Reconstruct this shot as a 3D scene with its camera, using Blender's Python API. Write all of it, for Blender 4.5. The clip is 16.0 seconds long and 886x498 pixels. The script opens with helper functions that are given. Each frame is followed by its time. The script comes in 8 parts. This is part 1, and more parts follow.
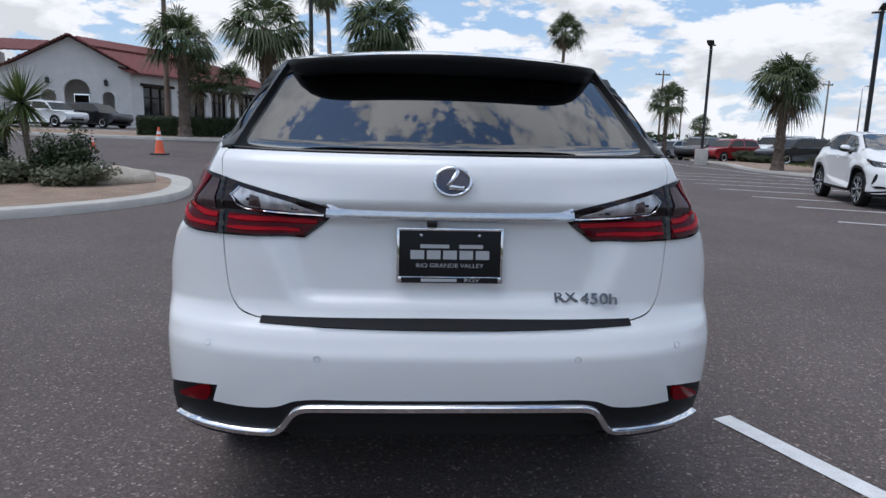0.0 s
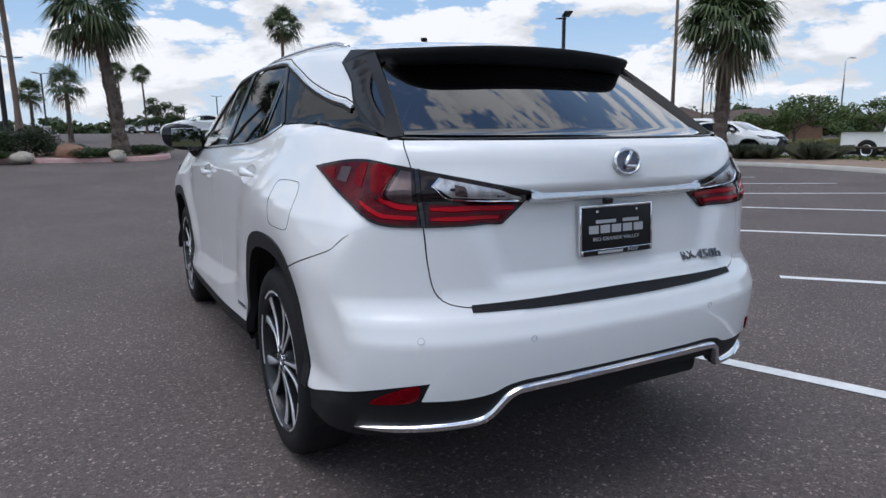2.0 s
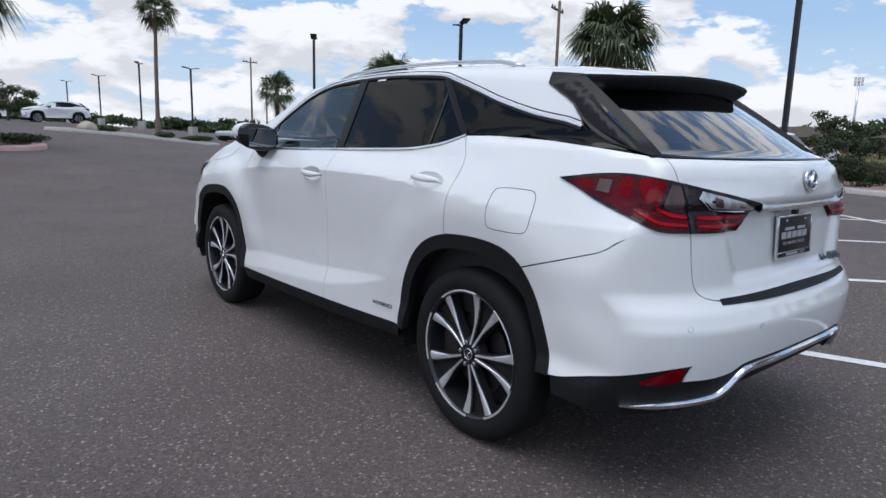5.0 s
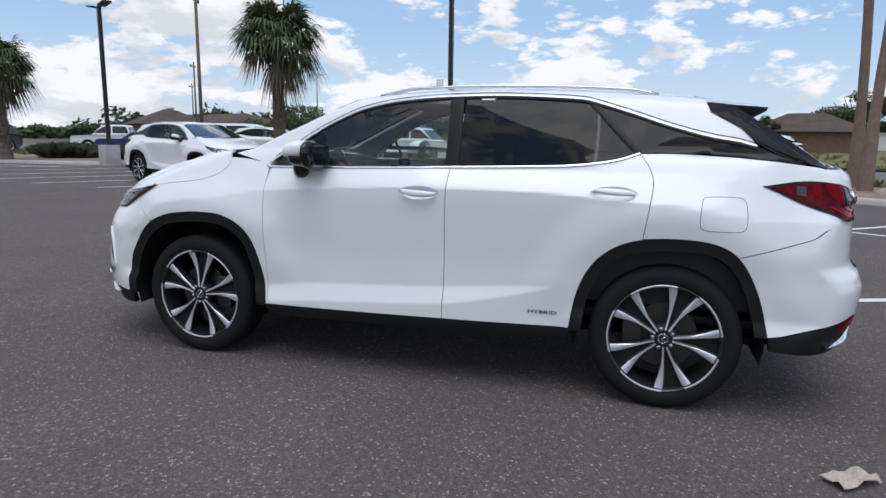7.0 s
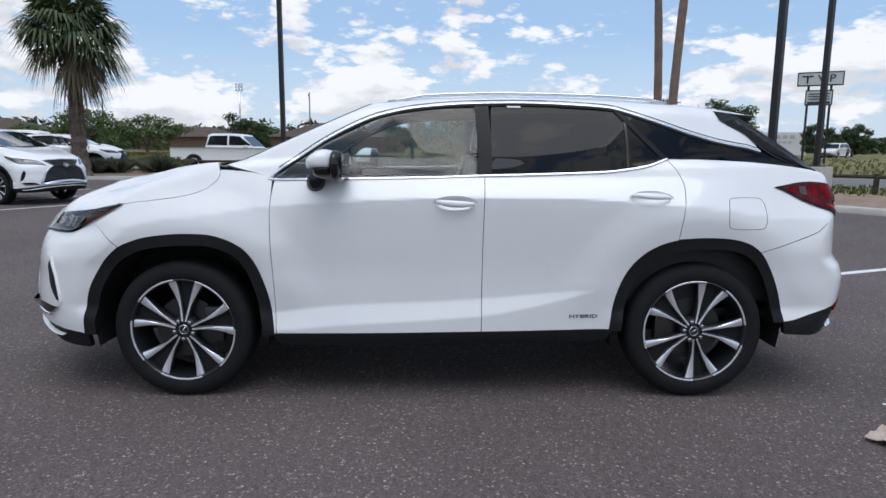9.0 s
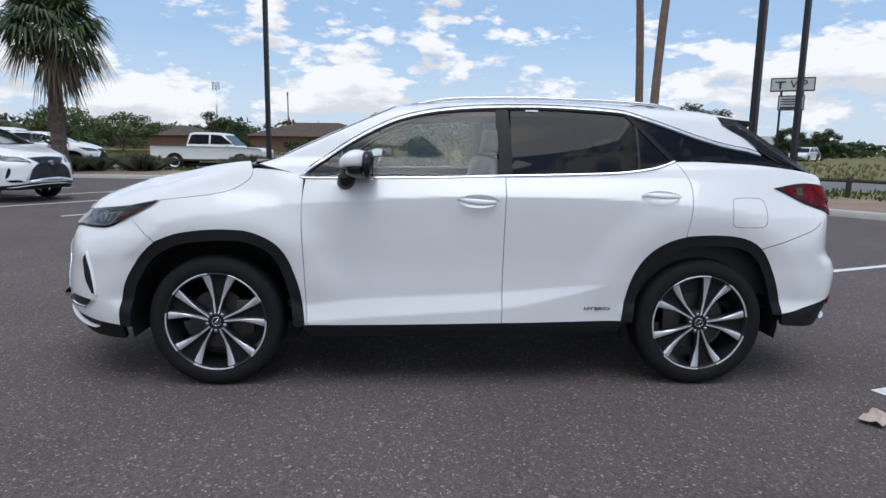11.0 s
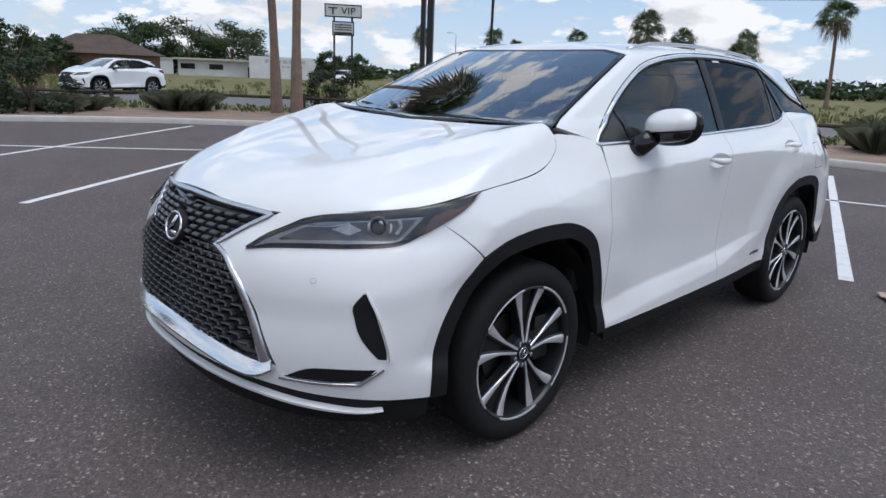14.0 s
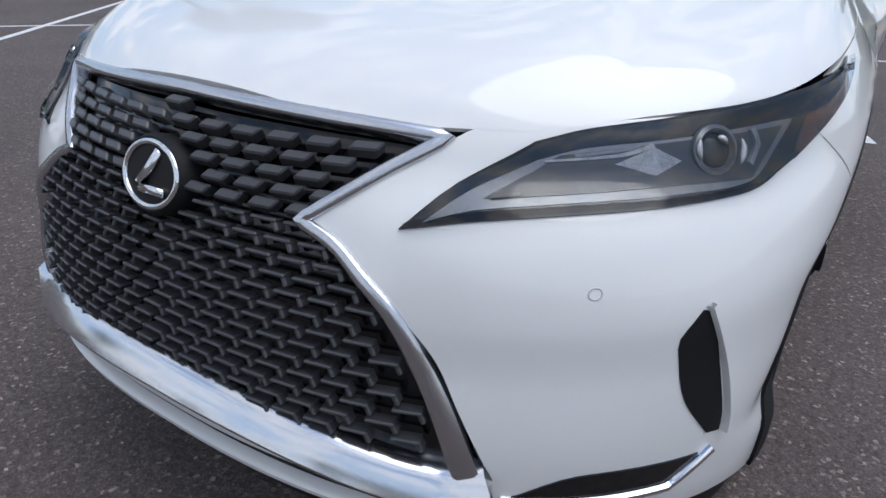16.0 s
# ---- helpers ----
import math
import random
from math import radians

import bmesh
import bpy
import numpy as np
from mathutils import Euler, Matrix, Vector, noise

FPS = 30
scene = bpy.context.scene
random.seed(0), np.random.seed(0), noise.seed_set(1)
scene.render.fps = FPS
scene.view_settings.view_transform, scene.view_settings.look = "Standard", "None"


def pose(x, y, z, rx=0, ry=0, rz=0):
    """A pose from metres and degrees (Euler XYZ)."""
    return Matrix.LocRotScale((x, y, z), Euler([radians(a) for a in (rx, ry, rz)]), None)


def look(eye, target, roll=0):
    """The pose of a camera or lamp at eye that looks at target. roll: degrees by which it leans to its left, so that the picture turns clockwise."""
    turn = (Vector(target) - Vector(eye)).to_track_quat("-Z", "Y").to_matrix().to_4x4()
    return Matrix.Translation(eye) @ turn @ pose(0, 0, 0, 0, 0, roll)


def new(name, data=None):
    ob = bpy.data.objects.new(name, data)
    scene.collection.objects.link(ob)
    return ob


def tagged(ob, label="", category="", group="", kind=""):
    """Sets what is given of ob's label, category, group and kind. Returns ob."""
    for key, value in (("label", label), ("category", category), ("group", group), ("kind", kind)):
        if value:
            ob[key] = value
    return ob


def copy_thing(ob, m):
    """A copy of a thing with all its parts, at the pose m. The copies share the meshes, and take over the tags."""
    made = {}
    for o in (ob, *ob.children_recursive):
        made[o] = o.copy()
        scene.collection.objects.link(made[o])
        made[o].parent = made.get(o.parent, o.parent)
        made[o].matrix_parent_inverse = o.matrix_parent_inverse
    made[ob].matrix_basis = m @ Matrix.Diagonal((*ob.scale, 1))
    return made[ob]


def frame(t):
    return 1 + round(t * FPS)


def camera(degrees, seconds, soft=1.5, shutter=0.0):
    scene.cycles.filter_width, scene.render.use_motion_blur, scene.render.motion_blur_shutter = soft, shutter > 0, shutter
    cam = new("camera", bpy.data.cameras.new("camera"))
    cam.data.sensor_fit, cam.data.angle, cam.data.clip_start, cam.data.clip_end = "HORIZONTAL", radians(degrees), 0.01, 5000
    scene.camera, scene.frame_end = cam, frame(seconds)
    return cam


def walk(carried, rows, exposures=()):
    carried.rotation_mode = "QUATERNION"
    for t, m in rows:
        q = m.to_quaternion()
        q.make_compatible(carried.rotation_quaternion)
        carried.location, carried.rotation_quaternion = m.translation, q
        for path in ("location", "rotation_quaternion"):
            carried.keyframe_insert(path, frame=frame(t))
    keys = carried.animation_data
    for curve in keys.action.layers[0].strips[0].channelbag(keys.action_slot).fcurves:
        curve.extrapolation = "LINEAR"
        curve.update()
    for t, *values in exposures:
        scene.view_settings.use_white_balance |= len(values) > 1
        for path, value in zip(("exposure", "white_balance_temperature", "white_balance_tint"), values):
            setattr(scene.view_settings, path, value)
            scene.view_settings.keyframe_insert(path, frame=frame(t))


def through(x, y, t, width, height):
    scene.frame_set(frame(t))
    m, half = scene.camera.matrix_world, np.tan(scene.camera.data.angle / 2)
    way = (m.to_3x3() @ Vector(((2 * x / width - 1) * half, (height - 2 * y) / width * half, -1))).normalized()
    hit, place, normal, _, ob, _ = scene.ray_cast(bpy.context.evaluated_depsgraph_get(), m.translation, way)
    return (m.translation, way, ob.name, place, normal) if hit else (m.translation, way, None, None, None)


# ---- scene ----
cam = camera(69.3, 16.0)
PATH = [
    (0, (-0.13, -4.156, 1.296), (-0.014, -2.189, 0.955), 1.4),
    (0.5, (-0.574, -4.088, 1.308), (-0.184, -2.155, 0.97), 0.8),
    (1, (-1.055, -4.042, 1.308), (-0.396, -2.183, 0.975), 0.4),
    (1.5, (-1.342, -3.917, 1.289), (-0.503, -2.136, 0.937), -0.6),
    (2, (-1.482, -3.873, 1.264), (-0.554, -2.137, 0.913), -0.6),
    (2.5, (-1.513, -3.85, 1.256), (-0.543, -2.136, 0.911), -0.0),
    (3, (-1.524, -3.847, 1.254), (-0.532, -2.145, 0.911), 0.3),
    (3.5, (-1.529, -3.849, 1.257), (-0.533, -2.15, 0.91), 0.6),
    (4, (-1.755, -3.894, 1.286), (-0.742, -2.205, 0.938), 0.9),
    (4.5, (-2.208, -3.729, 1.296), (-1.117, -2.089, 0.953), 1.1),
    (4.7, (-2.394, -3.595, 1.3), (-1.244, -1.996, 0.952), 1.2),
    (6.8, (-4.212, -1.421, 1.372), (-2.343, -0.789, 1.046), 1.4),
    (7, (-4.251, -1.213, 1.38), (-2.363, -0.649, 1.036), 0.8),
    (7.5, (-4.336, -0.664, 1.399), (-2.395, -0.31, 1.07), 0.3),
    (8, (-4.336, -0.245, 1.412), (-2.37, -0.084, 1.08), -0.0),
    (8.5, (-4.328, -0.004, 1.398), (-2.355, 0.016, 1.075), -0.1),
    (8.7, (-4.289, 0.018, 1.381), (-2.316, 0.004, 1.056), 0.2),
    (10.8, (-4.422, 0.158, 1.377), (-2.446, 0.107, 1.067), 0.8),
    (11, (-4.473, 0.292, 1.379), (-2.5, 0.195, 1.062), 0.9),
    (11.5, (-4.323, 0.757, 1.399), (-2.372, 0.503, 1.043), 1.5),
    (12, (-4.126, 1.334, 1.419), (-2.223, 0.862, 1.027), 2.1),
    (12.5, (-3.792, 1.903, 1.448), (-1.973, 1.183, 1.035), 2.7),
    (13, (-3.411, 2.496, 1.442), (-1.709, 1.531, 1.027), 3.2),
    (13.5, (-2.948, 2.964, 1.438), (-1.39, 1.793, 0.988), 2.6),
    (14, (-2.413, 3.298, 1.443), (-1.009, 1.971, 0.927), 2.3),
    (14.5, (-1.871, 3.47, 1.44), (-0.605, 2.029, 0.875), 2.1),
    (15, (-1.396, 3.396, 1.411), (-0.268, 1.891, 0.731), 1.7),
    (15.5, (-1.056, 3.234, 1.333), (-0.037, 1.715, 0.526), 1.4),
    (16, (-0.916, 2.989, 1.212), (0.049, 1.465, 0.349), 1.8),
]
walk(cam, [(t, look(eye, aim, roll)) for t, eye, aim, roll in PATH])

# ---- light: a bright sky full of broken cloud, the sun soft behind it ----
SUN_UP, SUN_TURN = 70.0, -102.0      # degrees up; degrees round from straight ahead of the car, to its right above nought
world = bpy.data.worlds.new("world")
scene.world = world
world.use_nodes = True
wt = world.node_tree
wn = wt.nodes
bg = wn["Background"]
sky = wn.new("ShaderNodeTexSky")
sky.sky_type, sky.sun_disc = "NISHITA", False
sky.sun_elevation, sky.sun_rotation = radians(SUN_UP), radians(SUN_TURN)
sky.air_density, sky.dust_density, sky.ozone_density = 1.0, 1.2, 1.0


def wnode(kind, links=None, **sets):
    n = wn.new(kind)
    for k, v in sets.items():
        if k == "op":
            n.operation = v
        elif k == "i":
            for a, b in v.items():
                n.inputs[a].default_value = b
    for k, v in (links or {}).items():
        wt.links.new(v, n.inputs[k])
    return n


co = wnode("ShaderNodeTexCoord")
flatten = wnode("ShaderNodeMapping", {0: co.outputs["Generated"]}, i={1: (0.35, 0.1, 0.0), 3: (1.0, 1.0, 2.5)})
above = wnode("ShaderNodeMapping", {0: co.outputs["Generated"]}, i={1: (0.35, 0.1, 0.075), 3: (1.0, 1.0, 2.5)})
n1 = wnode("ShaderNodeTexNoise", {"Vector": flatten.outputs[0]}, i={"Scale": 5.6, "Detail": 9.0, "Roughness": 0.56, "Distortion": 0.15})
n2 = wnode("ShaderNodeTexNoise", {"Vector": above.outputs[0]}, i={"Scale": 5.6, "Detail": 5.0, "Roughness": 0.5, "Distortion": 0.15})
puffs = wnode("ShaderNodeTexVoronoi", {"Vector": flatten.outputs[0]}, i={"Scale": 17.0, "Detail": 3.0, "Roughness": 0.6})
puff = wnode("ShaderNodeMath", {0: puffs.outputs["Distance"]}, op="MULTIPLY", i={1: -0.16})
body_of = wnode("ShaderNodeMath", {0: n1.outputs[0], 1: puff.outputs[0]}, op="ADD")
hang = wnode("ShaderNodeSeparateXYZ", {0: co.outputs["Generated"]})
near = wnode("ShaderNodeMapRange", {0: hang.outputs[2]}, i={1: 0.02, 2: 0.40, 3: 0.055, 4: 0.045})
body_of = wnode("ShaderNodeMath", {0: body_of.outputs[0], 1: near.outputs[0]}, op="ADD")
# the cover thickens a little ahead of the car
ahead = wnode("ShaderNodeMath", {0: hang.outputs[1]}, op="MULTIPLY", i={1: 0.035})
body_of = wnode("ShaderNodeMath", {0: body_of.outputs[0], 1: ahead.outputs[0]}, op="ADD")
thick = wnode("ShaderNodeMapRange", {0: body_of.outputs[0]}, i={1: 0.33, 2: 0.415, 3: 0.0, 4: 1.0})
thick.interpolation_type = "SMOOTHSTEP"
lift = wnode("ShaderNodeMath", {0: n1.outputs[0], 1: n2.outputs[0]}, op="SUBTRACT")
lit = wnode("ShaderNodeMapRange", {0: lift.outputs[0]}, i={1: -0.09, 2: 0.09, 3: 0.0, 4: 1.0})
tone = wn.new("ShaderNodeValToRGB")
tone.color_ramp.elements[0].color = (4.6, 4.8, 5.2, 1)
tone.color_ramp.elements[1].color = (6.2, 6.35, 6.8, 1)
tone.color_ramp.elements[0].position, tone.color_ramp.elements[1].position = 0.15, 0.72
wt.links.new(lit.outputs[0], tone.inputs[0])
haze = wnode("ShaderNodeSeparateXYZ", {0: co.outputs["Generated"]})
low = wnode("ShaderNodeMapRange", {0: haze.outputs[2]}, i={1: 0.0, 2: 0.16, 3: 0.55, 4: 0.0})
blue = wnode("ShaderNodeMix", i={0: 0.70})
blue.data_type = "RGBA"
wt.links.new(sky.outputs[0], blue.inputs[6])
# deeper blue overhead than towards the horizon
height = wnode("ShaderNodeMapRange", {0: hang.outputs[2]}, i={1: 0.40, 2: 0.85, 3: 0.0, 4: 1.0})
deep = wnode("ShaderNodeMix")
deep.data_type = "RGBA"
wt.links.new(height.outputs[0], deep.inputs[0])
deep.inputs[6].default_value = (2.5, 3.85, 5.9, 1)
deep.inputs[7].default_value = (1.1, 2.1, 4.3, 1)
wt.links.new(deep.outputs[2], blue.inputs[7])
pale = wnode("ShaderNodeMix")
pale.data_type = "RGBA"
wt.links.new(low.outputs[0], pale.inputs[0])
wt.links.new(blue.outputs[2], pale.inputs[6])
pale.inputs[7].default_value = (5.2, 5.8, 6.4, 1)
cover = wnode("ShaderNodeMix")
cover.data_type = "RGBA"
wt.links.new(thick.outputs[0], cover.inputs[0])
wt.links.new(pale.outputs[2], cover.inputs[6])
wt.links.new(tone.outputs[0], cover.inputs[7])
# the sky brightens towards the veiled sun
way = wnode("ShaderNodeVectorMath", {0: co.outputs["Generated"]}, op="DOT_PRODUCT", i={1: (math.sin(radians(SUN_TURN)) * math.cos(radians(SUN_UP)), math.cos(radians(SUN_TURN)) * math.cos(radians(SUN_UP)), math.sin(radians(SUN_UP)))})
glare = wnode("ShaderNodeMapRange", {0: way.outputs["Value"]}, i={1: 0.74, 2: 0.99, 3: 1.0, 4: 1.8})
glare.interpolation_type = "SMOOTHSTEP"
bright = wnode("ShaderNodeVectorMath", {0: cover.outputs[2], 1: glare.outputs[0]}, op="MULTIPLY")
wt.links.new(bright.outputs[0], bg.inputs[0])
bg.inputs[1].default_value = 0.150
sun = new("sun", bpy.data.lights.new("sun", "SUN"))
sun.data.energy, sun.data.angle, sun.data.color = 1.3, radians(48), (1.0, 0.995, 0.985)
sun_way = Vector((math.sin(radians(SUN_TURN)) * math.cos(radians(SUN_UP)), math.cos(radians(SUN_TURN)) * math.cos(radians(SUN_UP)), math.sin(radians(SUN_UP))))
sun.matrix_world = look((0, 0, 40), Vector((0, 0, 40)) - sun_way)

# ---- materials ----
def mat(name, build):
    m = bpy.data.materials.new(name)
    m.use_nodes = True
    n = m.node_tree.nodes
    n.clear()
    out = n.new("ShaderNodeOutputMaterial")
    build(m.node_tree, out)
    return m


def add(tree, kind, links=None, **sets):
    node = tree.nodes.new(kind)
    for k, v in sets.items():
        if k == "blend":
            node.blend_type = v
        elif k == "data":
            node.data_type = v
        elif k == "op":
            node.operation = v
        elif k == "metric":
            node.feature = v
        elif k == "i":
            for a, b in v.items():
                node.inputs[a].default_value = b
    for k, v in (links or {}).items():
        tree.links.new(v, node.inputs[k])
    return node


def ramp(tree, fac, stops):
    r = tree.nodes.new("ShaderNodeValToRGB")
    while len(r.color_ramp.elements) < len(stops):
        r.color_ramp.elements.new(0.5)
    for e, (p, c) in zip(r.color_ramp.elements, stops):
        e.position, e.color = p, (*c, 1) if len(c) == 3 else c
    tree.links.new(fac, r.inputs[0])
    return r.outputs[0]


def noise_at(tree, scale, detail=4.0, rough=0.55, space="Object", stretch=(1, 1, 1)):
    co = tree.nodes.new("ShaderNodeTexCoord")
    mp = add(tree, "ShaderNodeMapping", {0: co.outputs[space]}, i={3: stretch})
    return add(tree, "ShaderNodeTexNoise", {"Vector": mp.outputs[0]}, i={"Scale": scale, "Detail": detail, "Roughness": rough})


def plain(name, color, rough=0.5, metal=0.0, coat=0.0, vary=0.12, scale=9.0, bump=0.0, bump_scale=120.0, fine=0.0, spec=0.5, space="Object", stretch=(1, 1, 1)):
    """A surface whose colour wanders a little at two scales, with optional fine relief."""
    def build(tree, out):
        p = add(tree, "ShaderNodeBsdfPrincipled", i={"Roughness": rough, "Metallic": metal, "Coat Weight": coat, "Coat Roughness": 0.03, "Specular IOR Level": spec})
        n1 = noise_at(tree, scale, space=space, stretch=stretch)
        n2 = noise_at(tree, scale * 14, 3, 0.6, space=space, stretch=stretch)
        mix = add(tree, "ShaderNodeMath", {0: n1.outputs[0], 1: n2.outputs[0]}, op="ADD")
        half = add(tree, "ShaderNodeMath", {0: mix.outputs[0]}, op="MULTIPLY", i={1: 0.5})
        lo, hi = [c * (1 - vary) for c in color], [min(1, c * (1 + vary)) for c in color]
        tree.links.new(ramp(tree, half.outputs[0], [(0.3, lo), (0.7, hi)]), p.inputs["Base Color"])
        if bump:
            nb = noise_at(tree, bump_scale, 3, 0.6, space=space, stretch=stretch)
            b = add(tree, "ShaderNodeBump", {"Height": nb.outputs[0]}, i={"Strength": bump, "Distance": 0.01})
            tree.links.new(b.outputs[0], p.inputs["Normal"])
        tree.links.new(p.outputs[0], out.inputs[0])
    return mat(name, build)


def glassy(name, tint, ior=1.5, rough=0.0, gain=1.0):
    """Thin tinted glass: what is behind shows through the tint, and the gloss grows towards grazing."""
    def build(tree, out):
        fr = add(tree, "ShaderNodeFresnel", i={"IOR": ior})
        fac = add(tree, "ShaderNodeMath", {0: fr.outputs[0]}, op="MULTIPLY", i={1: gain})
        fac.use_clamp = True
        tr = add(tree, "ShaderNodeBsdfTransparent", i={"Color": (*tint, 1)})
        gl = add(tree, "ShaderNodeBsdfGlossy", i={"Roughness": rough, "Color": (1, 1, 1, 1)})
        mx = add(tree, "ShaderNodeMixShader", {0: fac.outputs[0], 1: tr.outputs[0], 2: gl.outputs[0]})
        tree.links.new(mx.outputs[0], out.inputs[0])
    return mat(name, build)


def paint(name, color, rough=0.32, flake=0.05):
    def build(tree, out):
        p = add(tree, "ShaderNodeBsdfPrincipled", i={"Roughness": rough, "Coat Weight": 1.0, "Coat Roughness": 0.012, "Coat IOR": 1.5, "Specular IOR Level": 0.3})
        n1 = noise_at(tree, 900, 1)
        n2 = noise_at(tree, 3.0, 3)
        v = add(tree, "ShaderNodeMath", {0: n1.outputs[0], 1: n2.outputs[0]}, op="ADD")
        h = add(tree, "ShaderNodeMath", {0: v.outputs[0]}, op="MULTIPLY", i={1: 0.5})
        tree.links.new(ramp(tree, h.outputs[0], [(0.35, [c * (1 - flake) for c in color]), (0.65, color)]), p.inputs["Base Color"])
        tree.links.new(p.outputs[0], out.inputs[0])
    return mat(name, build)


WHITE = paint("pearl_white_paint", (0.815, 0.815, 0.805))
RED_PAINT = paint("red_car_paint", (0.30, 0.012, 0.018))
BLACK_PAINT = paint("black_car_paint", (0.010, 0.010, 0.012))
BLUE_PAINT = paint("blue_car_paint", (0.035, 0.045, 0.16))
SILVER_PAINT = paint("silver_car_paint", (0.45, 0.46, 0.47))
BLACK = plain("black_textured_plastic", (0.009, 0.009, 0.010), 0.6, spec=0.25, bump=0.15, bump_scale=700, vary=0.2)
GLOSS = plain("gloss_black_plastic", (0.008, 0.008, 0.009), 0.08, vary=0.1)
SEAM = plain("dark_body_seam", (0.004, 0.004, 0.004), 0.8)
RUBBER = plain("tyre_rubber", (0.010, 0.010, 0.011), 0.75, spec=0.25, vary=0.25, scale=14, bump=0.2, bump_scale=250)
CHROME = plain("bright_chrome", (0.80, 0.81, 0.83), 0.07, metal=1.0, vary=0.02)
LIPMETAL = plain("bright_brushed_trim", (0.78, 0.79, 0.82), 0.19, metal=1.0, vary=0.03)
DARKCHROME = plain("dark_chrome", (0.16, 0.16, 0.17), 0.25, metal=1.0, vary=0.05)
SATIN = plain("satin_chrome", (0.62, 0.63, 0.66), 0.22, metal=1.0, vary=0.03)
ALLOY = plain("machined_alloy", (0.78, 0.79, 0.81), 0.32, metal=0.7, vary=0.05, scale=30)
RIMDARK = plain("dark_painted_alloy", (0.018, 0.018, 0.021), 0.28, vary=0.15)
STEEL = plain("brake_steel", (0.085, 0.082, 0.08), 0.42, metal=1.0, vary=0.15, scale=30)
SMOKERED = plain("smoky_red_lamp_lens", (0.075, 0.002, 0.006), 0.06, vary=0.9, scale=14, spec=0.15)
REDLENS = plain("red_lamp_lens", (0.15, 0.001, 0.005), 0.06, vary=0.6, scale=9, spec=0.08)
REDGLOW = plain("bright_red_lamp_bar", (0.36, 0.004, 0.011), 0.14, vary=0.10, spec=0.12)
DARKLENS = plain("smoked_lamp_lens", (0.012, 0.007, 0.008), 0.06, vary=0.3, spec=0.3)
CLEARREF = plain("ribbed_clear_reflector", (0.44, 0.44, 0.46), 0.34, metal=0.6, vary=0.65, scale=45, stretch=(1, 1, 0.25))
SMOKEREF = plain("smoky_ribbed_reflector", (0.085, 0.055, 0.055), 0.16, metal=0.4, vary=0.45, scale=45, stretch=(1, 1, 0.25))
LAMPGREY = plain("silver_lamp_housing", (0.30, 0.305, 0.32), 0.3, metal=0.5, vary=0.25, scale=12)
AMBER = plain("amber_brown_reflector", (0.13, 0.045, 0.026), 0.15, coat=1.0, vary=0.3, scale=40)
LENS = glassy("clear_lamp_cover", (0.93, 0.94, 0.95), 1.5)
SCREEN = glassy("windscreen_glass", (0.50, 0.55, 0.54), 1.6, gain=2.1)
FRONTGLASS = glassy("front_door_glass", (0.86, 0.93, 0.90), 1.52)
DARKGLASS = glassy("privacy_glass", (0.016, 0.019, 0.024), 1.5, gain=0.50)
REARGLASS = glassy("rear_privacy_glass", (0.016, 0.019, 0.024), 1.6, gain=1.6)
PILLAR = plain("satin_black_panel", (0.007, 0.007, 0.008), 0.30, spec=0.2, vary=0.15)
CABIN = plain("dark_cabin_trim", (0.022, 0.022, 0.024), 0.6, vary=0.25)
LEATHER = plain("pale_grey_leather", (0.30, 0.29, 0.27), 0.5, vary=0.12, bump=0.1, bump_scale=300)
PLATE = plain("black_plate_insert", (0.010, 0.010, 0.011), 0.35, spec=0.2)
PRINT = plain("pale_grey_print", (0.42, 0.42, 0.43), 0.45, vary=0.03)
BADGEBLUE = plain("dark_blue_enamel", (0.012, 0.016, 0.055), 0.08, coat=1.0)
LABEL = plain("white_sticker", (0.72, 0.73, 0.74), 0.5, vary=0.04)

# ---- the shape of the car: one smooth surface, in its own coordinates (x across, y ahead, z up) ----
def bend(xs, ys):
    """A smooth curve through a few stations."""
    xs, ys = np.array(xs, float), np.array(ys, float)
    h, d = np.diff(xs), np.diff(ys) / np.diff(xs)
    m = np.concatenate([[d[0]], np.where(d[:-1] * d[1:] > 0, 2 * d[:-1] * d[1:] / np.where(d[:-1] + d[1:] == 0, 1, d[:-1] + d[1:]), 0), [d[-1]]])

    def at(x):
        x = np.clip(x, xs[0], xs[-1])
        i = np.clip(np.searchsorted(xs, x) - 1, 0, len(h) - 1)
        t = (x - xs[i]) / h[i]
        return ((1 + 2 * t) * (1 - t) ** 2 * ys[i] + t * (1 - t) ** 2 * h[i] * m[i] + t * t * (3 - 2 * t) * ys[i + 1] + t * t * (t - 1) * h[i] * m[i + 1])
    return at


def smax(a, b, k):
    h = np.clip(0.5 + 0.5 * (a - b) / k, 0, 1)
    return b + (a - b) * h + k * h * (1 - h)


def step(a, b, x):
    t = np.clip((x - a) / (b - a), 0, 1)
    return t * t * (3 - 2 * t)


side_low = bend([0.20, 0.30, 0.38, 0.43, 0.52, 0.68, 0.86, 0.965, 0.99, 1.015, 1.08, 1.17, 1.25, 1.35], [0.900, 0.925, 0.944, 0.944, 0.918, 0.917, 0.929, 0.9355, 0.9355, 0.9295, 0.908, 0.872, 0.835, 0.78])
side_plan = bend([-2.4, -2.1, -1.8, -1.3, -0.8, 0.8, 1.3, 1.8, 2.2, 2.5], [0.050, 0.030, 0.010, -0.006, 0, 0, -0.006, 0.012, 0.045, 0.07])
side_high = bend([-2.4, -2.1, -1.8, -1.4, -0.9, 0.6, 0.95, 1.3, 1.8, 2.5], [0.12, 0.090, 0.024, 0.004, 0, 0.005, 0.036, 0.046, 0.016, 0.04])
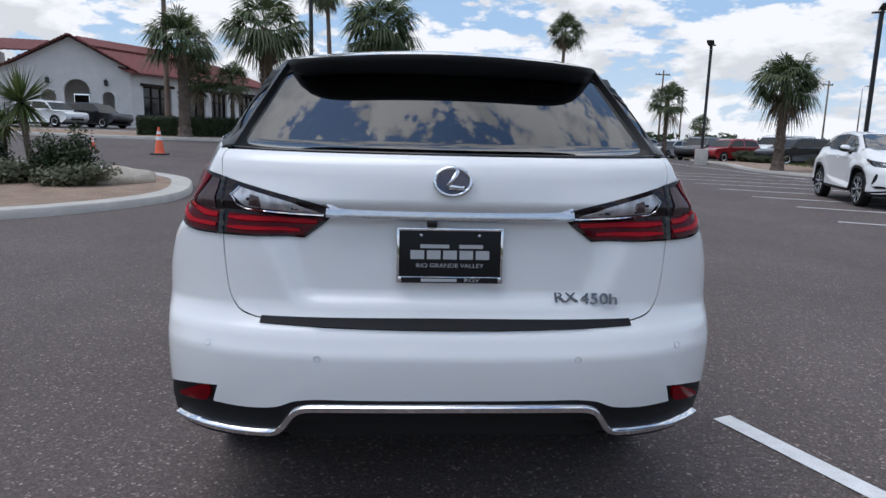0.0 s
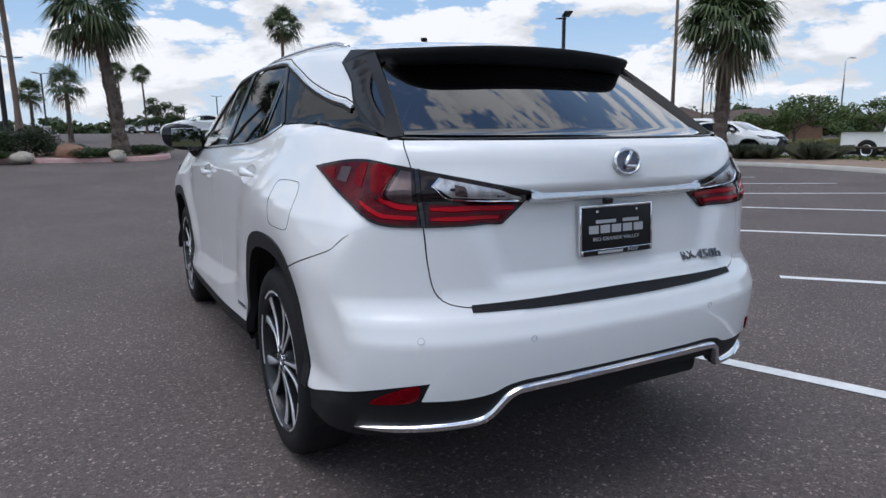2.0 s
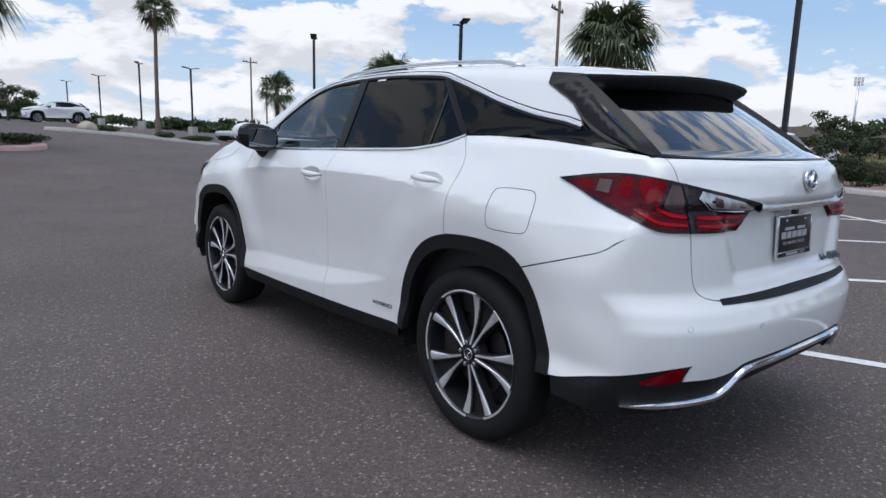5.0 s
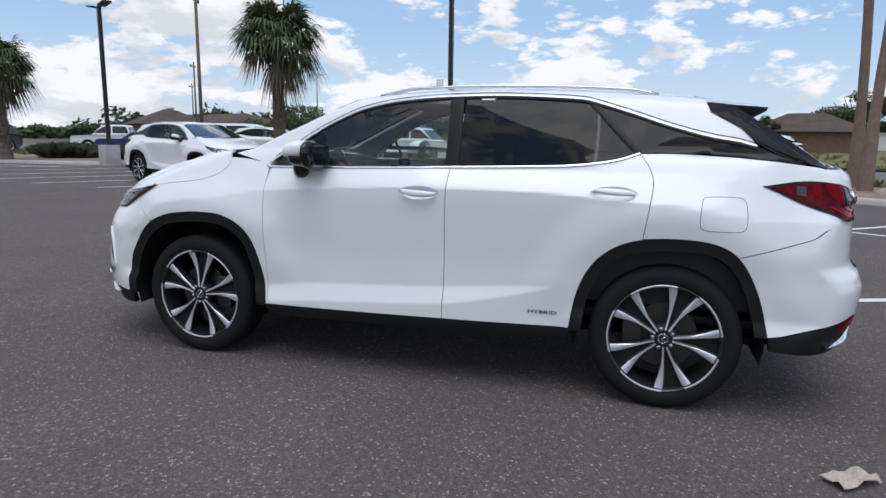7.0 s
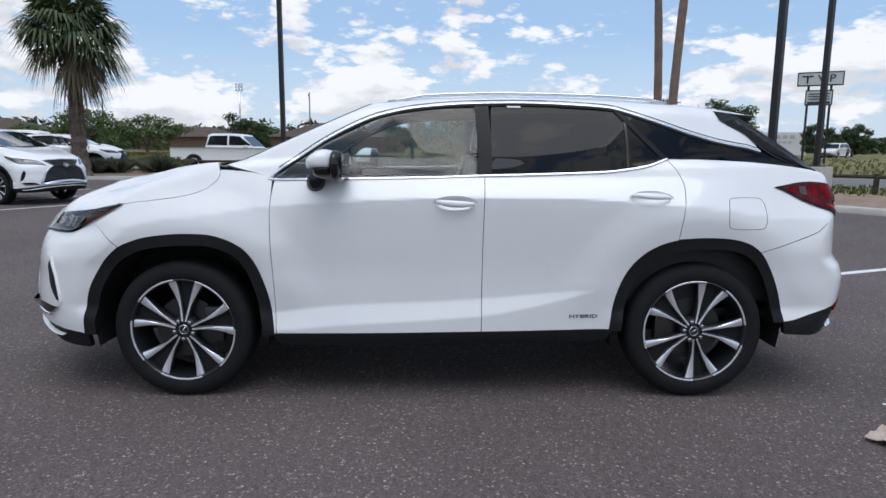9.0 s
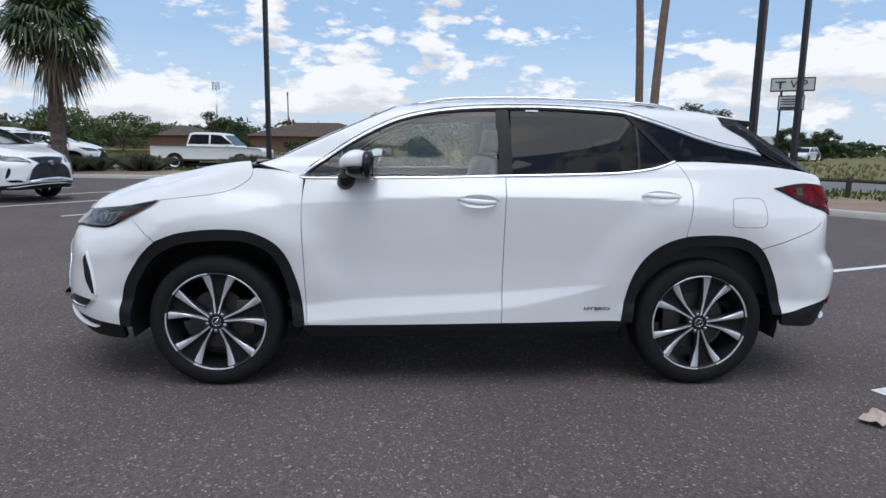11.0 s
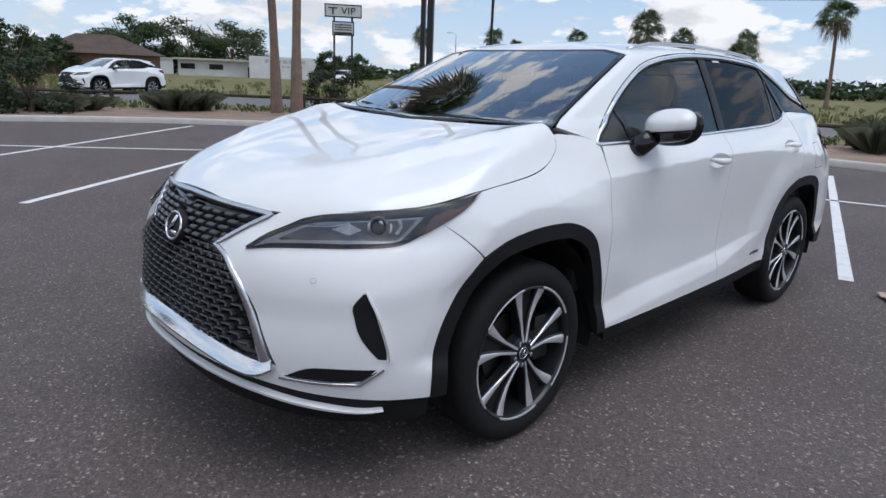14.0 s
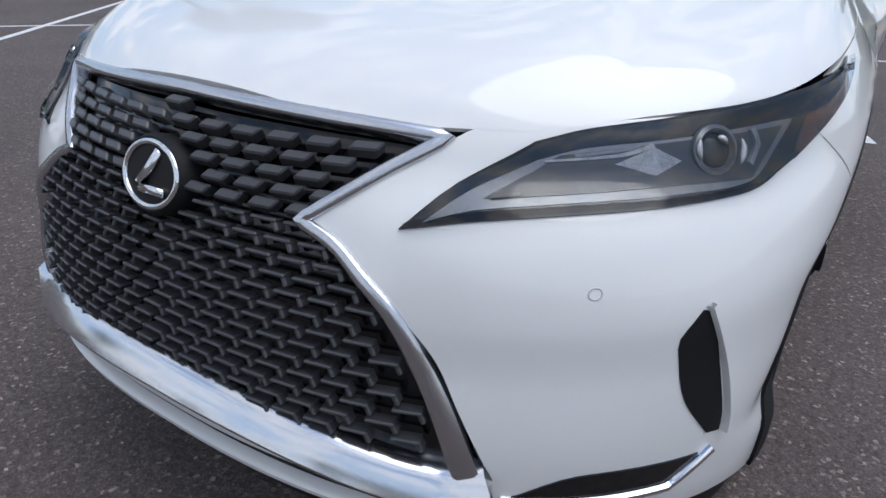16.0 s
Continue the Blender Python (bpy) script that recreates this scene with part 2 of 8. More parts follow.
rear_mid = bend([0.20, 0.40, 0.50, 0.635, 0.665, 0.695, 0.735, 0.765, 0.80, 0.95, 1.07, 1.10, 1.17, 1.225, 1.245, 1.260, 1.30], [-2.235, -2.34, -2.378, -2.396, -2.397, -2.388, -2.372, -2.345, -2.328, -2.322, -2.315, -2.342, -2.338, -2.318, -2.285, -2.232, -2.06])
front_mid = bend([0.20, 0.30, 0.42, 0.52, 0.70, 0.86, 0.94, 1.00, 1.06, 1.15], [2.36, 2.42, 2.464, 2.470, 2.450, 2.413, 2.376, 2.330, 2.25, 2.05])
hood_mid = bend([0.6, 1.0, 1.25, 1.6, 1.9, 2.1, 2.25, 2.36, 2.5], [1.31, 1.285, 1.262, 1.216, 1.160, 1.110, 1.062, 1.010, 0.90])
roof_mid = bend([-2.2, -2.0, -1.7, -1.3, -0.8, -0.35, 0.0, 0.35, 0.7, 1.3], [1.530, 1.570, 1.617, 1.655, 1.683, 1.690, 1.680, 1.652, 1.60, 1.48])
pinch = bend([-2.3, -2.05, -1.79, -1.52, -1.22, -0.9, 0.1, 0.35, 0.92, 1.4], [0.15, 0.125, 0.095, 0.062, 0.02, 0, 0.008, 0.030, 0.052, 0.075])


shoulder = bend([-2.4, -1.9, -1.35, -0.5, -0.22, 0.28, 0.88, 1.3], [0.98, 0.985, 1.05, 1.10, 1.10, 1.085, 1.045, 0.98])
foot_top = bend([-0.95, -0.69, -0.48, -0.228, 0.136, 0.446, 0.725, 0.9], [0.626, 0.603, 0.584, 0.562, 0.539, 0.526, 0.505, 0.48])
foot_low = bend([-0.95, -0.87, -0.695, -0.48, -0.227, 0.136, 0.535, 0.817, 0.9], [0.626, 0.612, 0.569, 0.517, 0.471, 0.443, 0.420, 0.395, 0.39])


def ledge(t):
    """From 0 to 1 in a straight slope with slightly rounded ends."""
    r = 0.10
    soft = lambda v: np.where(v < -r, 0, np.where(v > r, v, (v + r) ** 2 / (4 * r)))
    return soft(t) - soft(t - 1)


def side_w(y, z):
    """Half the width of the lower body."""
    z0 = z
    z = z + 0.135 * step(1.30, 2.15, y)
    z = np.where(z0 < 0.72, z0, np.maximum(z0 + (z - z0) * step(0.72, 0.82, z0), 0.72))
    # the shoulder crease climbs from the front wheel to the rear handle
    c = shoulder(y)
    lifted = np.where(z0 < c, 0.72 + (z0 - 0.72) * 0.26 / (c - 0.72), 0.98 + (z0 - c) * 0.24 / (1.22 - c))
    z = np.where((y < 1.3) & (z0 > 0.72) & (z0 < 1.22), lifted, z)
    w = side_low(z) - side_plan(y) - side_high(y) * step(0.8, 1.15, z0)
    z = z0
    for c in (-1.395, 1.395):
        r = np.hypot(y - c, z - 0.378)
        w = w + (0.018 * step(0.82, 0.61, r) - 0.008 * step(0.62, 0.47, r)) * step(0.42, 0.66, z)
    # a wedge-shaped ledge that rises along the foot of the doors and runs out to a point
    door = step(-1.0, -0.86, y) * step(0.99, 0.86, y)
    top, low = foot_top(y), np.minimum(foot_low(y), foot_top(y) - 0.012)
    w = w - 0.026 * step(0.52, 0.43, z) * door
    w = w + (top - low - 0.012) * 0.36 * ledge((top - z) / (top - low)) * door
    return w


def rear_y(a, z):
    q = np.clip(a / 0.965, 0, 0.9995)
    n = 3.0 - 0.8 * step(1.0, 1.18, z)
    y = rear_mid(z) + 0.62 * (1 - (1 - q ** n) ** (1 / n))
    # the recess round the number plate
    y = y + 0.030 * step(0.60, 0.49, a + (1.09 - z) * 0.42) * step(0.80, 0.84, z) * step(1.085, 1.06, z)
    return y


def front_y(a, z):
    q = np.clip(a / 0.965, 0, 0.9995)
    n = 2.45 - 0.42 * step(0.72, 0.95, z)
    y = front_mid(z) - 0.9 * (1 - (1 - q ** n) ** (1 / n))
    # ledge under the headlamp, hollow below it
    y = y + 0.017 * step(0.93, 0.858, z) * np.clip((z - 0.66) / 0.18, 0, 1) * step(0.34, 0.48, a)
    y = y - 0.007 * step(0.84, 0.74, z) * step(0.50, 0.70, z) * step(0.40, 0.55, a) * step(0.86, 0.70, a)
    return y


def hood_z(a, y):
    z = hood_mid(y) - 0.035 * (a / 0.8) ** 2 * step(0.9, 1.8, y) - 0.09 * (a / 0.8) ** 3 * step(1.3, 2.2, y)
    line = 0.53 + 0.05 * (2.3 - y) + 0.28 * np.maximum(0, 1.9 - y)
    ridge = np.clip((a - line + 0.26) / 0.26, 0, 1) ** 2 * np.clip(1 - (a - line) / 0.075, 0, 1)
    return z + 0.032 * ridge * step(2.40, 2.12, y) - 0.006 * np.exp(-(a / 0.25) ** 2)


def lower(x, y, z):
    a = np.abs(x)
    f = smax(a - side_w(y, z), (rear_y(a, z) - y) * 0.9, 0.03)
    f = smax(f, (y - front_y(a, z)) * 0.9, 0.03)
    f = smax(f, (z - hood_z(a, y)) * 0.95, 0.045)
    return f


def shield_y(a, z):
    return 1.285 - 0.11 * (a / 0.75) ** 2 - (z - 1.24) * 2.13 - 0.35 * (z - 1.24) ** 2


def glass_y(a, z):
    return -2.235 + 0.17 * (a / 0.7) ** 2 + (z - 1.255) * 1.52 + 0.25 * (z - 1.255) ** 2


def upper(x, y, z):
    a = np.abs(x)
    w = 0.853 - (z - 1.225) * 0.42 - 0.10 * (z - 1.225) ** 2 - pinch(y)
    f = smax((a - w) * 0.92, (z - roof_mid(y) + 0.045 * (a / 0.6) ** 2) * 0.97, 0.05)
    f = smax(f, (y - shield_y(a, z)) * 0.43, 0.012)
    f = smax(f, (glass_y(a, z) - y) * 0.55, 0.012)
    return np.maximum(f, 1.22 - z)


def skin(x, y, z):
    """Below nought inside the car's body."""
    return -smax(-lower(x, y, z), -upper(x, y, z), 0.012)


def meet(p, d, f=skin, far=2.6):
    """Where rays from p along d first meet the surface."""
    p, d = np.atleast_2d(np.asarray(p, float)), np.atleast_2d(np.asarray(d, float))
    t = np.zeros(len(p))
    hit, old = np.full(len(p), np.nan), t.copy()
    live = np.arange(len(p))
    for _ in range(160):
        v = f(*(p[live] + d[live] * t[live, None]).T)
        done = v <= 0
        hit[live[done]] = t[live[done]]
        live, v = live[~done], v[~done]
        live, v = live[t[live] < far], v[t[live] < far]
        if not len(live):
            break
        old[live] = t[live]
        t[live] += np.clip(v * 0.8, 0.004, 0.25)
    miss = np.isnan(hit)
    hit[miss] = far
    lo, hi = old, hit.copy()
    for _ in range(14):
        m = (lo + hi) / 2
        v = f(*(p + d * m[:, None]).T)
        lo, hi = np.where(v > 0, m, lo), np.where(v > 0, hi, m)
    return p + d * hi[:, None]


def normal(q, f=skin, e=2e-3):
    g = np.stack([f(*(q + np.eye(3)[i] * e).T) - f(*(q - np.eye(3)[i] * e).T) for i in range(3)], 1)
    return g / np.maximum(np.linalg.norm(g, axis=1, keepdims=True), 1e-9)


# the flank unrolled from the middle of the tail (u = -3.04) round the side (u = y) to the middle of the nose (u = 2.94)
TAIL, NOSE, AXIS, ROLL = -1.70, 1.60, 0.40, 0.60
QUARTER = ROLL * math.pi / 2


def around(u, z):
    """Starts and ways of the rays that meet the left flank at u, z."""
    u, z = np.asarray(u, float), np.asarray(z, float)
    back, fore = np.clip((TAIL - u) / ROLL, 0, math.pi / 2), np.clip((u - NOSE) / ROLL, 0, math.pi / 2)
    a = fore - back
    d = np.stack([np.cos(a), -np.sin(a), 0 * a], 1)
    x = -AXIS + np.maximum(TAIL - QUARTER - u, 0) + np.maximum(u - NOSE - QUARTER, 0)
    c = np.stack([x, np.clip(u, TAIL, NOSE), z], 1)
    return c - d * 1.15, d


def unroll(x, y):
    """The u of a point of the left flank."""
    if TAIL <= y <= NOSE:
        return y
    if x > -AXIS:
        return TAIL - QUARTER - (x + AXIS) if y < 0 else NOSE + QUARTER + x + AXIS
    return TAIL - ROLL * math.atan2(TAIL - y, -AXIS - x) if y < 0 else NOSE + ROLL * math.atan2(y - NOSE, -AXIS - x)

# ---- mesh helpers ----
def link_mesh(name, verts, faces, material, parent=None, label="", normals=None, smooth=True):
    me = bpy.data.meshes.new(name)
    me.from_pydata([tuple(v) for v in verts], [], [tuple(f) for f in faces])
    me.materials.append(material)
    if smooth:
        me.polygons.foreach_set("use_smooth", [True] * len(me.polygons))
    if normals is not None:
        me.normals_split_custom_set_from_vertices([tuple(v) for v in normals])
    ob = new(name, me)
    if parent is not None:
        ob.parent = parent
    if label:
        ob["label"] = label
    return ob


def part(name, bm, material, parent=None, label="", smooth=False, sharp=None):
    me = bpy.data.meshes.new(name)
    bm.normal_update()
    bm.to_mesh(me)
    bm.free()
    me.materials.append(material)
    if smooth or sharp:
        me.polygons.foreach_set("use_smooth", [True] * len(me.polygons))
    if sharp:
        me.set_sharp_from_angle(angle=radians(sharp))
    ob = new(name, me)
    if parent is not None:
        ob.parent = parent
    if label:
        ob["label"] = label
    return ob


def smooth_line(points, gap=0.025, closed=True):
    """A flowing line through (u, v) points; a third value of 1 makes a corner."""
    pts = [np.array(p[:2], float) for p in points]
    hard = [len(p) > 2 for p in points]
    n, out = len(pts), []
    for i in range(n if closed else n - 1):
        a, b = pts[i], pts[(i + 1) % n]
        pa = pts[i - 1] if (closed or i > 0) and not hard[i] else a
        nb = pts[(i + 2) % n] if (closed or i + 2 < n) and not hard[(i + 1) % n] else b
        ta = (b - pa) * 0.5 if not hard[i] else (b - a) * 0.6
        tb = (nb - a) * 0.5 if not hard[(i + 1) % n] else (b - a) * 0.6
        d = np.linalg.norm(b - a)
        ta, tb = [t * min(1, 1.1 * d / max(np.linalg.norm(t), 1e-9)) for t in (ta, tb)]
        k = max(1, int(math.ceil(d / gap)))
        for j in range(k):
            t = j / k
            out.append((2 * t ** 3 - 3 * t ** 2 + 1) * a + (t ** 3 - 2 * t ** 2 + t) * ta + (3 * t ** 2 - 2 * t ** 3) * b + (t ** 3 - t ** 2) * tb)
    if not closed:
        out.append(pts[-1])
    return np.array(out)


def inside(poly, q):
    x, y = q[:, 0], q[:, 1]
    r = np.zeros(len(q), bool)
    for (ax, ay), (bx, by) in zip(poly, np.roll(poly, -1, 0)):
        if ay != by:
            r ^= ((ay > y) != (by > y)) & (x < (bx - ax) * (y - ay) / (by - ay) + ax)
    return r


def far_from(poly, q):
    d = np.full(len(q), 9.0)
    for a, b in zip(poly, np.roll(poly, -1, 0)):
        ab = b - a
        t = np.clip(((q - a) @ ab) / max(ab @ ab, 1e-12), 0, 1)
        d = np.minimum(d, np.linalg.norm(q - a - t[:, None] * ab, axis=1))
    return d


def area2(poly):
    return np.sum(poly[:, 0] * np.roll(poly[:, 1], -1) - np.roll(poly[:, 0], -1) * poly[:, 1])


def shrink(poly, by):
    if area2(poly) < 0:
        poly = poly[::-1]
    if not by:
        return poly
    e = np.roll(poly, -1, 0) - poly
    e /= np.maximum(np.linalg.norm(e, axis=1, keepdims=True), 1e-9)
    n = np.stack([-e[:, 1], e[:, 0]], 1)
    m = n + np.roll(n, 1, 0)
    m /= np.maximum(np.sum(m * n, 1, keepdims=True), 0.5)
    return poly + m * by


def tile(poly, gap, holes=()):
    """Triangles that fill an outline, with points on a grid inside it."""
    lo, hi = poly.min(0), poly.max(0)
    gx, gy = np.meshgrid(np.arange(lo[0], hi[0], gap), np.arange(lo[1], hi[1], gap))
    q = np.stack([gx.ravel(), gy.ravel()], 1)
    q = q[inside(poly, q)]
    q = q[far_from(poly, q) > gap * 0.45]
    loops = [poly, *holes]
    for h in holes:
        q = q[~inside(h, q)]
        q = q[far_from(h, q) > gap * 0.45]
    verts, edges, k = [], [], 0
    for l in loops:
        edges += [(k + i, k + (i + 1) % len(l)) for i in range(len(l))]
        verts += [Vector(p) for p in l]
        k += len(l)
    verts += [Vector(p) for p in q]
    from mathutils.geometry import delaunay_2d_cdt
    v, e, f, *_ = delaunay_2d_cdt(verts, edges, [], 0, 1e-6)
    v = np.array([tuple(p) for p in v])
    f = np.array([t for t in f])
    c = v[f].mean(1)
    keep = inside(poly, c)
    for h in holes:
        keep &= ~inside(h, c)
    return v, f[keep]


def flank(uv):
    return around(uv[:, 0], uv[:, 1])


def tail(uv):
    """u counts from the middle of the tail, to the car's right above nought."""
    p, d = around(TAIL - QUARTER - AXIS + np.abs(uv[:, 0]), uv[:, 1])
    s = np.where(uv[:, 0] > 0, -1, 1)
    p[:, 0] *= s
    d[:, 0] *= s
    return p, d


def nose(uv):
    p, d = around(NOSE + QUARTER + AXIS - np.abs(uv[:, 0]), uv[:, 1])
    s = np.where(uv[:, 0] > 0, -1, 1)
    p[:, 0] *= s
    d[:, 0] *= s
    return p, d


def polar(zc):
    """Rays towards the car's middle line at height zc: u is the angle from straight up, v the y."""
    def rays(uv):
        d = np.stack([-np.sin(uv[:, 0]), 0 * uv[:, 0], -np.cos(uv[:, 0])], 1)
        c = np.stack([0 * uv[:, 0], uv[:, 1], 0 * uv[:, 0] + zc], 1)
        return c - d * 1.5, d
    return rays


def lay(uv, rays, lift=0.0, f=None):
    p, d = rays(np.asarray(uv, float))
    q = meet(p, d, f or skin)
    n = normal(q, f or skin)
    return q + n * lift, n


def sheet(name, outline, rays, material, parent, label="", lift=0.0, inset=0.0019, hem=0.014, gap=0.03, holes=(), mirror=0, f=None, raw=False):
    """A panel of the skin within an outline, its edges turned in. mirror: 1 makes its twin on the car's right."""
    poly = np.asarray(outline) if raw else smooth_line(outline, gap)
    poly = shrink(poly, inset)
    hs = [shrink(smooth_line(h, gap), -inset) for h in holes]
    uv, tri = tile(poly, gap, hs)
    q, n = lay(uv, rays, lift, f)
    tri = tri[(np.linalg.norm(q[tri] - q[np.roll(tri, 1, 1)], axis=2).max(1) < 9 * gap)]
    flat = np.cross(q[tri[:, 1]] - q[tri[:, 0]], q[tri[:, 2]] - q[tri[:, 0]])
    back = np.sum(flat * n[tri[:, 0]], 1) < 0
    tri[back] = tri[back][:, ::-1]
    verts, norms, faces = list(q), list(n), [tuple(t) for t in tri]
    count = {}
    for t in tri:
        for i in range(3):
            k = (t[i], t[(i + 1) % 3])
            count[k] = count.get(k, 0) + 1
    rim = [k for k in count if (k[1], k[0]) not in count]
    top, low = {}, {}
    for a, b in rim:
        for v in (a, b):
            if v not in top:
                top[v], low[v] = len(verts), len(verts) + 1
                verts += [q[v], q[v] - n[v] * hem]
                norms += [np.zeros(3), np.zeros(3)]
    for a, b in rim:
        faces.append((top[b], top[a], low[a], low[b]))
    verts, norms = np.array(verts), np.array(norms)
    made = []
    for s in ((1, -1) if mirror else (1,)):
        k = np.array([s, 1, 1])
        made.append(link_mesh(name, verts * k, faces if s > 0 else [x[::-1] for x in faces], material, parent, label, norms * k))
    return made if mirror else made[0]


def strip(name, line, rays, width, material, parent, label="", lift=0.004, mirror=0, f=None, gap=0.02, thick=0.010, raw=False, closed=False, taper=(), lean=0.0):
    """A raised trim that follows a line over the skin."""
    l = np.asarray(line) if raw else smooth_line(line, gap, closed)
    q, n = lay(l, rays, 0, f)
    t = np.gradient(q, axis=0)
    if closed:
        t = np.roll(q, -1, 0) - np.roll(q, 1, 0)
    t /= np.maximum(np.linalg.norm(t, axis=1, keepdims=True), 1e-9)
    b = np.cross(n, t)
    w = np.full(len(q), width)
    if taper:
        s = np.linspace(0, 1, len(q))
        w = np.interp(s, taper[0], np.array(taper[1]) * width)
    rings = []
    for o, h in ((-0.5, lift - thick), (-0.5, lift * 0.4), (-0.30, lift), (0.30, lift), (0.5, lift * 0.4), (0.5, lift - thick)):
        rings.append(q + b * (o * w)[:, None] + n * (h - lean * o * np.sign(b[:, 2:])))
    verts = np.stack(rings, 1).reshape(-1, 3)
    m, faces = len(rings), []
    for i in range(len(q) if closed else len(q) - 1):
        j = (i + 1) % len(q)
        for k in range(m - 1):
            faces.append((i * m + k, j * m + k, j * m + k + 1, i * m + k + 1))
    made = []
    for s in ((1, -1) if mirror else (1,)):
        ob = link_mesh(name, verts * np.array([s, 1, 1]), faces if s > 0 else [x[::-1] for x in faces], material, parent, label)
        ob.data.set_sharp_from_angle(angle=radians(50))
        made.append(ob)
    return made if mirror else made[0]


def boxed(bm, size, m=Matrix.Identity(4), bevel=0.0, seg=1):
    r = bmesh.ops.create_cube(bm, size=1.0)
    bmesh.ops.scale(bm, vec=size, verts=r["verts"])
    if bevel:
        es = list({e for v in r["verts"] for e in v.link_edges})
        b = bmesh.ops.bevel(bm, geom=es, offset=bevel, segments=seg, affect="EDGES", profile=0.6)
        vs = list({v for f in b["faces"] for v in f.verts} | {v for v in r["verts"] if v.is_valid})
    else:
        vs = r["verts"]
    bmesh.ops.transform(bm, matrix=m, verts=vs)
    return vs


def spun(bm, profile, segs=48, axis="X"):
    """A body of revolution round the x (or z) axis from (along, radius) pairs."""
    rings = []
    for i in range(segs):
        a = 2 * math.pi * i / segs
        rings.append([bm.verts.new((s, r * math.cos(a), r * math.sin(a)) if axis == "X" else (r * math.cos(a), r * math.sin(a), s)) for s, r in profile])
    for i in range(segs):
        a, b = rings[i], rings[(i + 1) % segs]
        for k in range(len(profile) - 1):
            bm.faces.new((a[k], b[k], b[k + 1], a[k + 1]))
    bmesh.ops.recalc_face_normals(bm, faces=bm.faces)


def tube(bm, points, radii, segs=8, cap=True):
    """A round limb through points."""
    pts = [Vector(p) for p in points]
    if not hasattr(radii, "__len__"):
        radii = [radii] * len(pts)
    rings, side = [], None
    for i, p in enumerate(pts):
        t = (pts[min(i + 1, len(pts) - 1)] - pts[max(i - 1, 0)]).normalized()
        if side is None:
            side = t.cross(Vector((0, 0, 1)) if abs(t.z) < 0.9 else Vector((1, 0, 0))).normalized()
        side = (side - t * side.dot(t)).normalized()
        up = t.cross(side)
        rings.append([bm.verts.new(p + (side * math.cos(a) + up * math.sin(a)) * radii[i]) for a in (2 * math.pi * k / segs for k in range(segs))])
    for a, b in zip(rings, rings[1:]):
        for k in range(segs):
            bm.faces.new((a[k], a[(k + 1) % segs], b[(k + 1) % segs], b[k]))
    if cap:
        bm.faces.new(rings[0][::-1])
        bm.faces.new(rings[-1])


def lettering(name, body, size, m, material, parent=None, label="", squash=1.0, depth=0.002, weight=0.0):
    cu = bpy.data.curves.new(name, "FONT")
    cu.body, cu.size, cu.extrude, cu.align_x, cu.align_y, cu.offset = body, size, depth, "CENTER", "CENTER", weight
    tmp = bpy.data.objects.new(name, cu)
    scene.collection.objects.link(tmp)
    me = bpy.data.meshes.new_from_object(tmp.evaluated_get(bpy.context.evaluated_depsgraph_get()))
    bpy.data.objects.remove(tmp)
    me.materials.clear()
    me.materials.append(material)
    me.transform(m @ Matrix.Diagonal((squash, 1, 1, 1)))
    ob = new(name, me)
    if parent is not None:
        ob.parent = parent
    if label:
        ob["label"] = label
    return ob


def bars(name, spots, m, material, parent=None, label="", depth=0.002):
    """Writing that is not spelled out: flat bars of (x, y, width, height)."""
    made = []
    for x, y, w, h in spots:
        bm = bmesh.new()
        boxed(bm, (w, h, depth), m @ Matrix.Translation((x, y, 0)))
        made.append(part(name, bm, material, parent, label))
    return made

# ---- the crossover car: panels laid over the skin ----
TO_TAIL = lambda pts: [(p[0] - (TAIL - QUARTER - AXIS), *p[1:]) for p in pts]     # left half, u from the middle of the tail
TO_NOSE = lambda pts: [((NOSE + QUARTER + AXIS) - p[0], *p[1:]) for p in pts]
# edges, as (u, z)
FRONT_GAP = [(0.876, 1.185, 1), (0.902, 1.09), (0.904, 0.94), (0.896, 0.78), (0.887, 0.55), (0.881, 0.372, 1)]
MID_GAP = [(-0.234, 1.215, 1), (-0.227, 0.95), (-0.224, 0.69), (-0.222, 0.385, 1)]
REAR_GAP = [(-1.224, 1.308, 1), (-1.272, 1.245), (-1.297, 1.17), (-1.284, 1.05), (-1.262, 0.892, 1)]
FRONT_ARCH = [(1.929, 0.36, 1), (1.916, 0.54), (1.864, 0.67), (1.768, 0.79), (1.616, 0.872), (1.458, 0.902), (1.304, 0.908), (1.182, 0.895), (1.059, 0.84), (0.985, 0.75), (0.926, 0.59), (0.900, 0.44), (0.893, 0.365, 1)]
REAR_ARCH = [(-0.919, 0.392, 1), (-0.943, 0.56), (-0.989, 0.69), (-1.062, 0.79), (-1.168, 0.86), (-1.309, 0.895), (-1.504, 0.898), (-1.639, 0.87), (-1.733, 0.80), (-1.812, 0.68), (-1.870, 0.53), (-1.884, 0.440, 1)]
BELT = [(0.901, 1.192), (0.692, 1.194), (0.375, 1.200), (0.057, 1.208), (-0.234, 1.217), (-0.583, 1.228), (-0.842, 1.238), (-0.973, 1.250), (-1.106, 1.272), (-1.223, 1.310)]
QUARTER_SILL = [(-1.223, 1.310, 1), (-1.413, 1.312), (-1.648, 1.302), (-1.942, 1.284), (-2.109, 1.270), (-2.295, 1.250, 1)]
ROOF_LINE = [(0.901, 1.200, 1), (0.872, 1.240), (0.781, 1.302), (0.671, 1.378), (0.544, 1.452), (0.383, 1.526), (0.219, 1.568), (0.055, 1.591), (-0.110, 1.604), (-0.272, 1.610), (-0.474, 1.612), (-0.705, 1.604), (-0.927, 1.588), (-1.034, 1.560), (-1.200, 1.508), (-1.369, 1.452), (-1.577, 1.398), (-1.850, 1.356, 1)]
